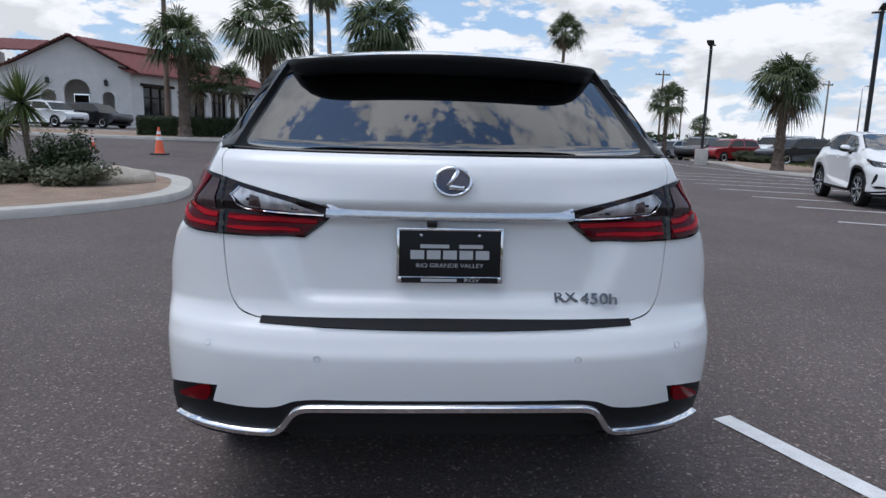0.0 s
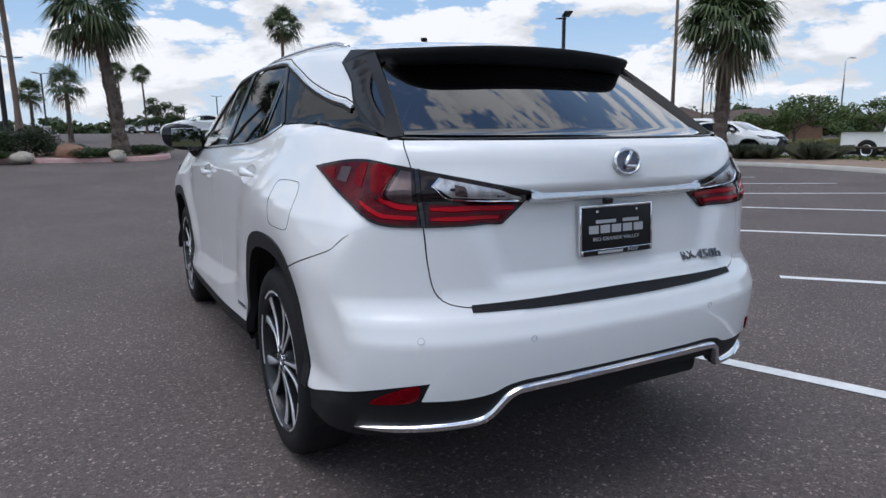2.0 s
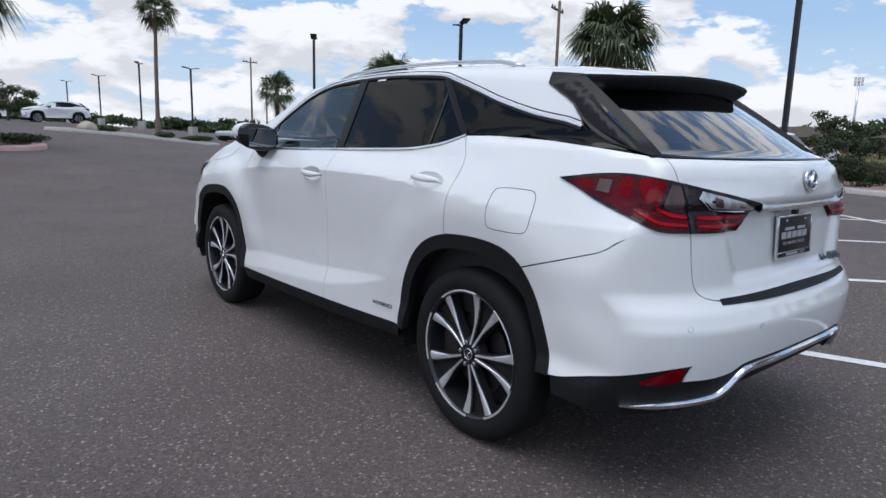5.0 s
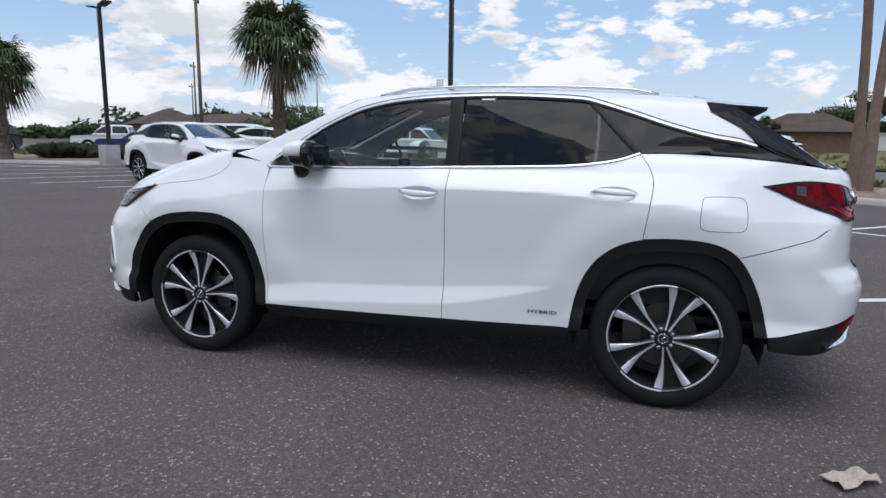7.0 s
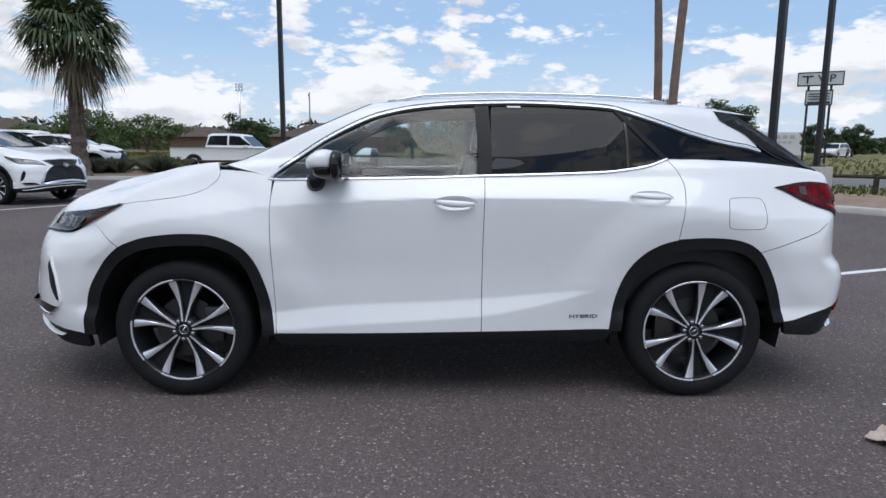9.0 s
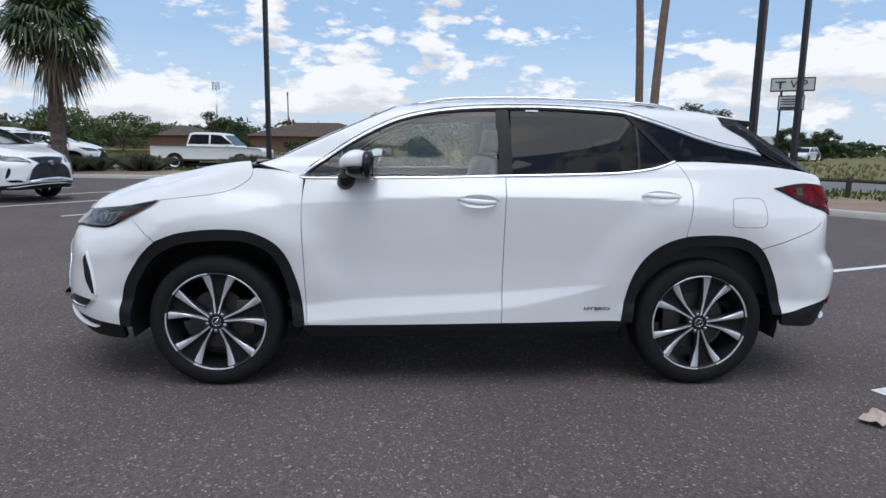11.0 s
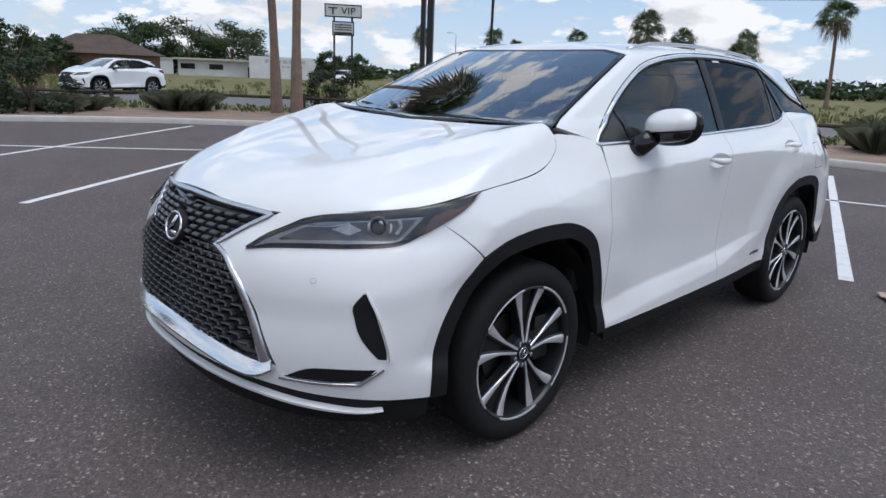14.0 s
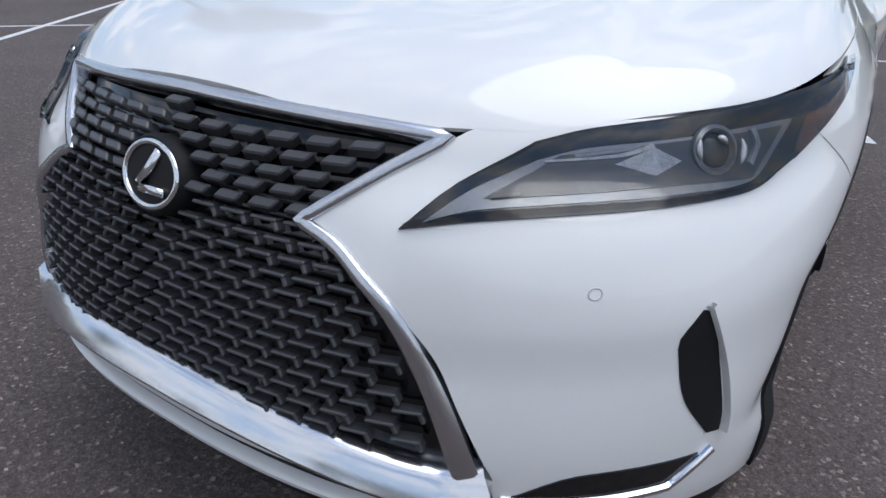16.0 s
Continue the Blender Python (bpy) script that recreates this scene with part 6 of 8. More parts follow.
GREENBLADE = leafy("green_grass", (0.05, 0.085, 0.022), (0.14, 0.17, 0.06))
ORANGE = plain("orange_cone_plastic", (0.78, 0.12, 0.045), 0.5, vary=0.12, scale=6)
CONEWHITE = plain("reflective_white_sleeve", (0.75, 0.75, 0.76), 0.4, vary=0.06)
SHOPWALL = two_tone("painted_block_wall", (0.55, 0.55, 0.54), (0.72, 0.72, 0.71), 0.8, fine=20)
SIGNFACE = plain("grey_white_sign_face", (0.55, 0.57, 0.56), 0.4, vary=0.08, scale=3)
DARKPANE = plain("dark_window_pane", (0.014, 0.016, 0.018), 0.08, vary=0.3, scale=1.5)
TANKWHITE = plain("white_water_tank_paint", (0.62, 0.64, 0.66), 0.5, vary=0.06)
FENCEWOOD = two_tone("dark_weathered_rail", (0.030, 0.026, 0.022), (0.085, 0.072, 0.062), 5.0, fine=50)
CARDBOARD = two_tone("crumpled_paper", (0.40, 0.31, 0.25), (0.60, 0.50, 0.43), 20.0, fine=90)

radii = np.concatenate([np.linspace(0, 20, 21), np.geomspace(22, 3000, 34)])
gv, gf = [(0, 0, 0)], []
SEG = 72
for r in radii[1:]:
    for k in range(SEG):
        a = 2 * math.pi * k / SEG
        x, y = r * math.cos(a), r * math.sin(a)
        gv.append((x, y, float(rise(x, y))))
for k in range(SEG):
    gf.append((0, 1 + k, 1 + (k + 1) % SEG))
for j in range(len(radii) - 2):
    for k in range(SEG):
        a, b = 1 + j * SEG + k, 1 + j * SEG + (k + 1) % SEG
        gf.append((a, a + SEG, b + SEG, b))
tagged(link_mesh("ground", gv, gf, ASPHALT), "worn grey asphalt car park with pale aggregate specks", kind="structure")


def land(name, outline, lift, material, gap=1.5, label="", kind="structure", raw=False, skirt=0.0):
    """A piece of ground that follows the slope within an outline."""
    poly = np.asarray(outline, float) if raw else smooth_line(outline, gap)
    if area2(poly) < 0:
        poly = poly[::-1]
    uv, tri = tile(poly, gap)
    z = rise(uv[:, 0], uv[:, 1]) + lift
    flat_n = np.cross(uv[tri[:, 1]] - uv[tri[:, 0]], uv[tri[:, 2]] - uv[tri[:, 0]])
    tri[flat_n < 0] = tri[flat_n < 0][:, ::-1]
    verts, faces = [(*p, h) for p, h in zip(uv, z)], [tuple(t) for t in tri]
    ob = link_mesh(name, verts, faces, material)
    return tagged(ob, label, kind=kind)


def offset_line(line, by):
    t = np.gradient(line, axis=0)
    t /= np.maximum(np.linalg.norm(t, axis=1, keepdims=True), 1e-9)
    return line + np.stack([t[:, 1], -t[:, 0]], 1) * by


def kerb(name, line, material, width=0.16, height=0.14, label="", closed=False, side=1):
    """A kerb stone along a line, its back to the right of the way it runs."""
    a, b = line, offset_line(line, width * side)
    if closed:
        t = np.roll(line, -1, 0) - np.roll(line, 1, 0)
        t /= np.linalg.norm(t, axis=1, keepdims=True)
        b = line + np.stack([t[:, 1], -t[:, 0]], 1) * width * side
    m, verts = len(line), []
    for p, q in zip(a, b):
        d = (q - p) / np.linalg.norm(q - p)
        for o, h in ((p, -0.02), (p + d * 0.012, height - 0.03), (p + d * 0.04, height), (q - d * 0.02, height), (q, -0.02)):
            verts.append((*o, float(rise(*o)) + h))
    faces = []
    for i in range(m if closed else m - 1):
        j = (i + 1) % m
        for k in range(4):
            faces.append((i * 5 + k, j * 5 + k, j * 5 + k + 1, i * 5 + k + 1)[::side])
    ob = link_mesh(name, verts, faces, material)
    ob.data.set_sharp_from_angle(angle=radians(40))
    return tagged(ob, label, kind="structure")


EDGE = smooth_line([(-40, -13.2), (-15, -12.3), (1.5, -11.4), (5.8, -10.6), (9.0, -8.8), (12.2, -6.2), (15.0, -2.7), (16.3, 0.5), (17.5, 4), (19.2, 9), (19.2, 13), (17.3, 19.5), (16.6, 26), (19.5, 36), (23, 60)], 0.8, False)
tagged(kerb("kerb", EDGE, CONCRETE, 0.35, 0.13, "pale concrete kerb along the planting bed"), kind="structure")
BACK = offset_line(EDGE, 4.6)
land("planting_bed", np.concatenate([offset_line(EDGE, 0.3), BACK[::-1]]), 0.11, DIRT, 0.9, "dry red-brown soil bed behind the kerb", raw=True)
LAWN = offset_line(EDGE, 8.0)
land("verge", np.concatenate([BACK, LAWN[::-1]]), 0.10, GRASSLAND, 1.2, "patchy grass verge", raw=True)
ROAD = offset_line(EDGE, 17.0)
land("road", np.concatenate([LAWN, ROAD[::-1]]), 0.06, ROADGREY, 1.6, "pale service road behind the verge", raw=True)
FAR = offset_line(EDGE[::3], 260)
land("field", np.concatenate([ROAD, FAR[::-1]]), 0.09, GRASSLAND, 9.0, "wide dry grass field", raw=True)


def painted(a, b, width=0.105):
    """A worn painted stall line from a to b."""
    a, b = np.array(a, float), np.array(b, float)
    d = (b - a) / np.linalg.norm(b - a)
    s = np.array([-d[1], d[0]]) * width / 2
    n = max(2, int(np.linalg.norm(b - a) / 0.25))
    verts, faces = [], []
    for i in range(n + 1):
        p = a + (b - a) * i / n
        w1, w2 = 1 + random.uniform(-0.05, 0.05), 1 + random.uniform(-0.05, 0.05)
        for q in (p + s * w1, p - s * w2):
            verts.append((*q, float(rise(*q)) + 0.005))
    for i in range(n):
        faces.append((2 * i + 1, 2 * i + 3, 2 * i + 2, 2 * i))
    return tagged(link_mesh("stall_line", verts, faces, LINEPAINT), "worn white stall line on the asphalt", "road marking", "stall lines", "structure")


painted((1.40, -1.33), (4.1, -8.3))
painted((-1.06, -2.42), (1.25, -9.7))
TIP, NEXT, DOWN = np.array([3.72, -0.42]), np.array([1.66, 2.42]), np.array([0.668, -0.744])
for k in range(0, 3):
    painted(TIP + NEXT * k, TIP + NEXT * k + DOWN * 10.4)
for x, y in ((7.5, 6.7), (8.3, 9.25), (8.65, 11.7), (9.0, 14.2), (9.4, 16.6), (9.82, 18.9), (10.3, 21.4), (10.8, 24.0)):
    painted((x, y), (x + 5.8, y - 4.0))
painted((16.2, 35.0), (15.3, 20.0))
painted(TIP + DOWN * 5.2 - NEXT * 0.6, TIP + DOWN * 5.2 + NEXT * 3)
painted((0.55, -6.62), (-2.3, -7.5))


# ---- plants ----
def palm(label, height, crown, fronds=46, dead=14, thick=0.24, lean=(0.0, 0.0), seed=1, skirt=0.5, tall=False, low=-0.45):
    """A fan palm: a trunk rough with old leaf bases, a round head of fans, dead ones hanging under it."""
    rng = random.Random(seed)
    root = new("palm_tree")
    tagged(root, label, "palm tree", "palms round the car park")
    bm = bmesh.new()
    n = 26
    path, rad = [], []
    for i in range(n + 1):
        t = i / n
        path.append((lean[0] * t * t, lean[1] * t * t, height * t - 0.05))
        base = thick * (1.25 - 0.45 * min(1, t * 5)) * (1 - 0.22 * t)
        rad.append(base * (1 + (0.10 * (i % 2) if not tall else 0.02 * (i % 2)) + rng.uniform(-0.04, 0.04)))
    tube(bm, path, rad, 10)
    if not tall:
        for i in range(int(height * 60)):
            t = rng.random()
            a = rng.uniform(0, 2 * math.pi)
            r = thick * (1.0 - 0.22 * t) * 0.92
            c = Vector((lean[0] * t * t + r * math.cos(a), lean[1] * t * t + r * math.sin(a), height * t))
            o = Vector((math.cos(a), math.sin(a), 0))
            s = Vector((-math.sin(a), math.cos(a), 0))
            v = [bm.verts.new(c + s * 0.05), bm.verts.new(c - s * 0.05), bm.verts.new(c + o * 0.07 + Vector((0, 0, 0.13)))]
            bm.faces.new(v)
    part("trunk", bm, TALLBARK if tall else BARK, root, "slim bare trunk" if tall else "rough grey-brown trunk with old leaf bases")
    top = Vector((lean[0], lean[1], height))

    def fan(bm, way, length, droop, spread, blades):
        way = way.normalized()
        side = way.cross(Vector((0, 0, 1)))
        side = side.normalized() if side.length > 1e-3 else Vector((1, 0, 0))
        up = side.cross(way)
        stem = length * 0.42
        hub = top + way * stem + Vector((0, 0, -droop * stem * 0.25))
        s = side * 0.018
        bm.faces.new([bm.verts.new(top + s), bm.verts.new(top - s), bm.verts.new(hub - s * 0.6), bm.verts.new(hub + s * 0.6)])
        for k in range(blades):
            a = (k / (blades - 1) - 0.5) * spread * rng.uniform(0.94, 1.06)
            d = (way * math.cos(a) + side * math.sin(a) + up * 0.18 * math.cos(2 * a)).normalized()
            l = length * 0.62 * (0.75 + 0.25 * math.cos(a)) * rng.uniform(0.85, 1.08)
            w = side * math.cos(a) * 0.021 * length - way * math.sin(a) * 0.021 * length
            mid = hub + d * l * 0.6
            tip = hub + d * l + Vector((0, 0, -l * (0.22 + droop * 0.45) * rng.uniform(0.7, 1.4)))
            v = [bm.verts.new(hub), bm.verts.new(mid - w), bm.verts.new(tip), bm.verts.new(mid + w)]
            bm.faces.new(v)

    bm = bmesh.new()
    for i in range(fronds):
        el = math.asin(rng.uniform(low, 0.98))
        a = i * 2.399963 + rng.uniform(-0.2, 0.2)
        way = Vector((math.cos(a) * math.cos(el), math.sin(a) * math.cos(el), math.sin(el)))
        fan(bm, way, crown * rng.uniform(0.74, 1.08), max(0, 0.60 - el * 0.5), 2.9, 21)
    part("crown", bm, FROND, root, "round green crown of fan fronds")
    if dead:
        bm = bmesh.new()
        for i in range(dead):
            a = rng.uniform(0, 2 * math.pi)
            el = rng.uniform(-1.35, -0.55)
            way = Vector((math.cos(a) * math.cos(el), math.sin(a) * math.cos(el), math.sin(el)))
            fan(bm, way, crown * rng.uniform(0.6, 0.95) * (0.6 + skirt), 0.9, 1.6, 11)
        part("dead_fronds", bm, DEADFROND, root, "hanging grey-brown dead fronds")
    return root


def put(ob, x, y, turn=0.0, size=1.0, sink=0.0, tilt=0.0):
    ob.matrix_basis = pose(x, y, float(rise(x, y)) - sink, tilt, 0, turn) @ Matrix.Scale(size, 4)
    return ob


def again(ob, x, y, turn=0.0, label="", sink=0.0):
    c = copy_thing(ob, pose(x, y, float(rise(x, y)) - sink, 0, 0, turn))
    if label:
        c["label"] = label
    return c


big = put(palm("stout fan palm with a full green crown in the bed", 5.2, 2.15, 70, 18, 0.33, seed=3, low=-0.5), 19.7, 13.1, 20)
big2 = put(palm("stout fan palm with a full green crown in the bed", 4.1, 1.75, 62, 14, 0.27, seed=4, low=-0.5), 16.9, 24.7, 130)
midp = put(palm("tall fan palm with ragged hanging dead fronds", 4.75, 1.75, 52, 9, 0.28, (-0.5, 0.1), 5, 0.35, low=-0.6), -0.7, 20.6, 0)
rough = put(palm("rough-trunked fan palm beside the hedge", 4.6, 1.95, 44, 5, 0.31, seed=8, skirt=0.3), -5.5, 21.3, 0)
again(rough, -10.9, 28.1, 80)
smallp = put(palm("small young fan palm with a round crown", 3.9, 1.55, 40, 6, 0.17, seed=9), -2.5, 34.7, 0, 0.76)
grown = again(smallp, 16.3, 36.6, 30)
grown.matrix_basis = grown.matrix_basis @ Matrix.Scale(1.28, 4)
for x, y, t in ((-9.2, 30.4, 60), (-10.9, 30.6, 10), (-5.0, 48.0, 120), (-9.0, 47.0, 200), (27.0, 55.0, 20), (12.7, -31.9, 60)):
    again(smallp, x, y, t)
high = put(palm("tall slim palm with a small crown", 9.4, 1.9, 44, 16, 0.20, (0.2, 0.0), 11, 0.2, True, -0.6), 11.6, 46.2, 0, 0.92)
again(high, -4.8, 36.0, 200)
again(high, -12.6, 30.7, 90)
for x, y in ((0.9, 60.0), (2.9, 61.5)):
    lowp = again(high, x, y, 170 + x * 8)
    lowp.matrix_basis = lowp.matrix_basis @ Matrix.Scale(0.62, 4)
farp = put(palm("tall slim palm beside the road", 7.2, 1.75, 40, 14, 0.18, (0.3, 0.2), 12, 0.6, True), 15.0, -54.0)
for x, y, t in ( (76.3, -87.4, 10), (62, -66, 70), (70, -60, 20), (52.0, -72.0, 20), (33.0, -80.0, 100)):
    again(farp, x, y, t)
roadp = put(palm("slim palm with a long skirt of dead fronds", 4.9, 1.25, 40, 26, 0.15, (0.1, 0.1), 15, 1.0, True), 19.0, -33.3)
again(roadp, 23.3, -45.7, 70)
vast = put(palm("very tall palm with a bare leaning trunk", 12.5, 2.0, 44, 20, 0.165, (-0.9, 0.1), 14, 0.7, True), 16.7, -7.15, -90)
again(vast, 15.2, -7.0, 90)


def blades(bm, x, y, z, n, h, spread, rng, width=0.012):
    for i in range(n):
        a = rng.uniform(0, 2 * math.pi)
        lean = rng.uniform(0.05, spread)
        l = h * rng.uniform(0.6, 1.1)
        o = Vector((math.cos(a), math.sin(a), 0))
        s = Vector((-o.y, o.x, 0)) * width
        c = Vector((x, y, z)) + o * rng.uniform(0, 0.12)
        m = c + o * lean * l * 0.45 + Vector((0, 0, l * 0.7))
        t = c + o * lean * l * 1.1 + Vector((0, 0, l * (1.0 - lean * 0.5)))
        v = [bm.verts.new(c - s), bm.verts.new(c + s), bm.verts.new(m + s * 0.8), bm.verts.new(t), bm.verts.new(m - s * 0.8)]
        bm.faces.new(v)


def leaf_cloud(bm, c, r, n, rng, size=0.10):
    for i in range(n):
        d = Vector((rng.gauss(0, 1), rng.gauss(0, 1), rng.gauss(0, 1))).normalized()
        k = rng.random() ** 0.4
        p = Vector(c) + Vector((d.x * r[0], d.y * r[1], d.z * r[2])) * k
        u = Vector((rng.gauss(0, 1), rng.gauss(0, 1), rng.gauss(0, 0.6))).normalized() * size * rng.uniform(0.6, 1.3)
        w = u.cross(d if abs(u.dot(d)) < size * 0.9 else Vector((0, 0, 1))).normalized() * size * 0.45
        v = [bm.verts.new(p - u), bm.verts.new(p + w), bm.verts.new(p + u), bm.verts.new(p - w)]
        bm.faces.new(v)


def leafy_tree(label, height, width, leaves, material, seed, low=0.25, size=0.16):
    rng = random.Random(seed)
    root = new("tree")
    tagged(root, label, "tree", "trees beyond the field")
    bm = bmesh.new()
    tube(bm, [(0, 0, -0.1), (0.05, 0, height * 0.2), (0.1, 0.05, height * 0.45)], [height * 0.035, height * 0.028, height * 0.018], 8)
    tips = []
    for i in range(7):
        a = i * 2.4 + rng.uniform(-0.3, 0.3)
        e = Vector((math.cos(a) * width * rng.uniform(0.2, 0.36), math.sin(a) * width * rng.uniform(0.2, 0.36), height * rng.uniform(0.5, 0.85)))
        tube(bm, [(0.04, 0, height * rng.uniform(0.15, 0.35)), e * 0.55 + Vector((0, 0, height * 0.12)), e], [height * 0.016, height * 0.010, height * 0.004], 6)
        tips.append(e)
    part("trunk", bm, BARK, root, "forked brown trunk and limbs")
    bm = bmesh.new()
    clumps = 26
    for i in range(clumps):
        a, r = rng.uniform(0, 6.28), width * 0.5 * math.sqrt(rng.random())
        h = height * rng.uniform(low + 0.12, 0.88) * (1 - 0.30 * (r / (width * 0.5)) ** 2)
        c = (r * math.cos(a), r * math.sin(a), h)
        leaf_cloud(bm, c, (width * 0.15, width * 0.15, height * 0.11), leaves // clumps, rng, size)
    part("crown", bm, material, root, "uneven crown of small leaves")
    return root


t1 = put(leafy_tree("low spreading mesquite tree in dry grass", 4.4, 7.5, 5200, LIGHTLEAF, 21, 0.15), 48.0, 28.8)
again(t1, 58.0, 27.5, 70)
t2 = put(leafy_tree("round dark green tree beyond the field", 4.6, 5.6, 5200, LEAF, 22, 0.12), 62.7, 19.9)
rt = again(t2, 3.8, 58.0, 80, "round dark tree behind the car park")
rt.matrix_basis = rt.matrix_basis @ Matrix.Scale(0.72, 4)
again(t2, 70.5, -2.0, 80)
again(t2, 66.0, -9.0, 80)
t3 = put(leafy_tree("tall leafy tree behind the verge", 5.0, 4.2, 5200, LEAF, 23, 0.10), 43.0, -2.4)
again(t3, 52.0, 2.0, 50)
again(t3, 78.0, -14.5, 120)
t4 = put(leafy_tree("large dark tree behind the shop", 11.0, 15.0, 7000, LEAF, 24, 0.10, 0.30), 125.6, -37.6)
again(t4, 122.8, -46.0, 90)
again(t4, 119.0, -54.0, 30)
again(t3, 72.0, -46.0, 10, "leafy tree beyond the sign")
again(t3, 76.0, -52.0, 100, "leafy tree beyond the sign")
sh = put(leafy_tree("tall dark shrub in the planting bed", 1.95, 2.0, 3600, BUSHLEAF, 25, 0.0, 0.06), 17.9, -0.6)
again(sh, 18.4, -10.4, 50)
again(sh, 19.4, 4.0, 100)

rng = random.Random(40)
woods = bmesh.new()
for i in range(620):
    a = rng.uniform(0, 2 * math.pi)
    r = rng.uniform(125, 165)
    x, y = r * math.cos(a), r * math.sin(a)
    if abs(math.degrees(math.atan2(x, y)) + 25) < 16:
        continue
    h = rng.uniform(2.6, 5.2) * (0.8 + 0.5 * abs(math.sin(a * 7))) * (0.6 if -1.3 < math.atan2(y, x) < -0.35 else 0.5 if 0.8 < math.atan2(y, x) < 2.4 else 1.0)
    for k in range(3):
        leaf_cloud(woods, (x + rng.uniform(-3, 3), y + rng.uniform(-3, 3), float(rise(x, y)) + h * (0.30 + 0.25 * k)), (3.6 - 0.6 * k, 3.6 - 0.6 * k, h * 0.26), 44, rng, 0.75)
tagged(part("far_woods", woods, LEAF), "dark belt of far trees along the horizon", "woods", kind="stuff")

low_grass = bmesh.new()
for i in range(5200):
    k = rng.randrange(len(BACK) - 1)
    p = BACK[k] + (LAWN[k] - BACK[k]) * rng.uniform(-0.15, 1.0) + np.array([rng.uniform(-0.6, 0.6), rng.uniform(-0.6, 0.6)])
    if np.hypot(*p) > 48:
        continue
    blades(low_grass, p[0], p[1], float(rise(*p)) + 0.08, 3, 0.16, 0.7, rng, 0.02)
tagged(part("verge_grass", low_grass, GREENBLADE), "short patchy green grass on the verge", "grass", kind="stuff")
tall_grass = bmesh.new()
for i in range(7000):
    k = rng.randrange(len(ROAD) - 1)
    out = (ROAD[k] - LAWN[k]) / np.linalg.norm(ROAD[k] - LAWN[k])
    p = ROAD[k] + out * (rng.random() ** 1.5 * 38) + np.array([rng.uniform(-1, 1), rng.uniform(-1, 1)])
    if p[1] > 45 or np.hypot(*p) > 85:
        continue
    blades(tall_grass, p[0], p[1], float(rise(*p)) + 0.05, 4, 0.34, 0.6, rng, 0.04)
tagged(part("field_grass", tall_grass, STRAW), "tall straw-coloured grass across the field", "grass", kind="stuff")


def tuft(label, n, h, material, seed, category="shrub"):
    rg = random.Random(seed)
    bm = bmesh.new()
    for i in range(16):
        blades(bm, rg.uniform(-0.45, 0.45), rg.uniform(-0.45, 0.45), 0, n // 16, h * rg.uniform(0.7, 1.0), 0.75, rg, 0.004)
    ob = part("ornamental_grass", bm, material)
    return tagged(ob, label, category, "tufts in the planting bed")


tf = tuft("grey-green tuft of ornamental grass in the bed", 2400, 0.80, GREYBLADE, 5)
spots = []
for k in range(6, len(EDGE) - 8):
    if rng.random() < 0.26:
        q = offset_line(EDGE, rng.uniform(2.6, 4.4))[k]
        if q[1] > -5 or q[0] < 4 or rng.random() < 0.2:
            spots.append(q)
put(tf, *spots[0])
for q in spots[1:]:
    c = again(tf, q[0], q[1], rng.uniform(0, 360), sink=-0.10)
    c.matrix_basis = c.matrix_basis @ Matrix.Diagonal((1.3, 1.3, rng.uniform(0.7, 1.15), 1))

# ---- islands with their kerbs ----
def island(pts, material, label, fill_label, lift=0.12, band=0.45):
    line = smooth_line(pts, 0.35)
    if area2(line) < 0:
        line = line[::-1]
    kerb("kerb", line, material, band, 0.14, label, closed=True, side=-1)
    land("planting_bed", shrink(line, band - 0.06), lift, DIRT, 0.8, fill_label, raw=True)


island([(-5.0, 6.4), (-4.45, 8.1), (-4.65, 9.7), (-5.4, 11.2), (-8, 12.6), (-14, 13.4), (-22, 13.5), (-22, 4.5), (-14, 3.6), (-8, 4.2), (-6.1, 5.0)], CONCRETE, "broad pale concrete kerb of a planted island", "bare red-brown soil with scattered plants")
island([(0.9, 21.2), (0.2, 22.4), (-3, 22.9), (-6, 22.8), (-6.9, 21.8), (-6.0, 20.6), (-3, 19.8), (0.2, 19.9)], REDKERB, "kerb of faded red paint round a planted island", "soil island with palms and low shrubs")
island([(3.0, 34.0), (6.0, 33.2), (11.0, 33.4), (11.2, 35.0), (7.0, 35.6), (3.2, 35.4)], CONCRETE, "pale kerb of a small far island", "soil of a small far island")
island([(-9.5, 27.5), (-6.5, 28.2), (-6.2, 33), (-14, 33.8), (-26, 32), (-26, 28), (-16, 26.6)], CONCRETE, "pale concrete kerb in front of the building", "soil bed under a clipped hedge")


def boulder(x, y, r, label, seed, stone=None):
    rg = random.Random(seed)
    bm = bmesh.new()
    bmesh.ops.create_icosphere(bm, subdivisions=3, radius=1)
    for v in bm.verts:
        v.co *= 1 + 0.22 * noise.noise(v.co * 1.3 + Vector((seed, 0, 0))) + 0.07 * noise.noise(v.co * 4)
        v.co = Vector((v.co.x * r[0], v.co.y * r[1], v.co.z * r[2]))
    ob = part("boulder", bm, stone or ROCK, smooth=True)
    ob.matrix_world = pose(x, y, float(rise(x, y)) + 0.10 + r[2] * 0.35, 0, 0, seed * 37)
    return tagged(ob, label, "boulder", "boulders in the islands")


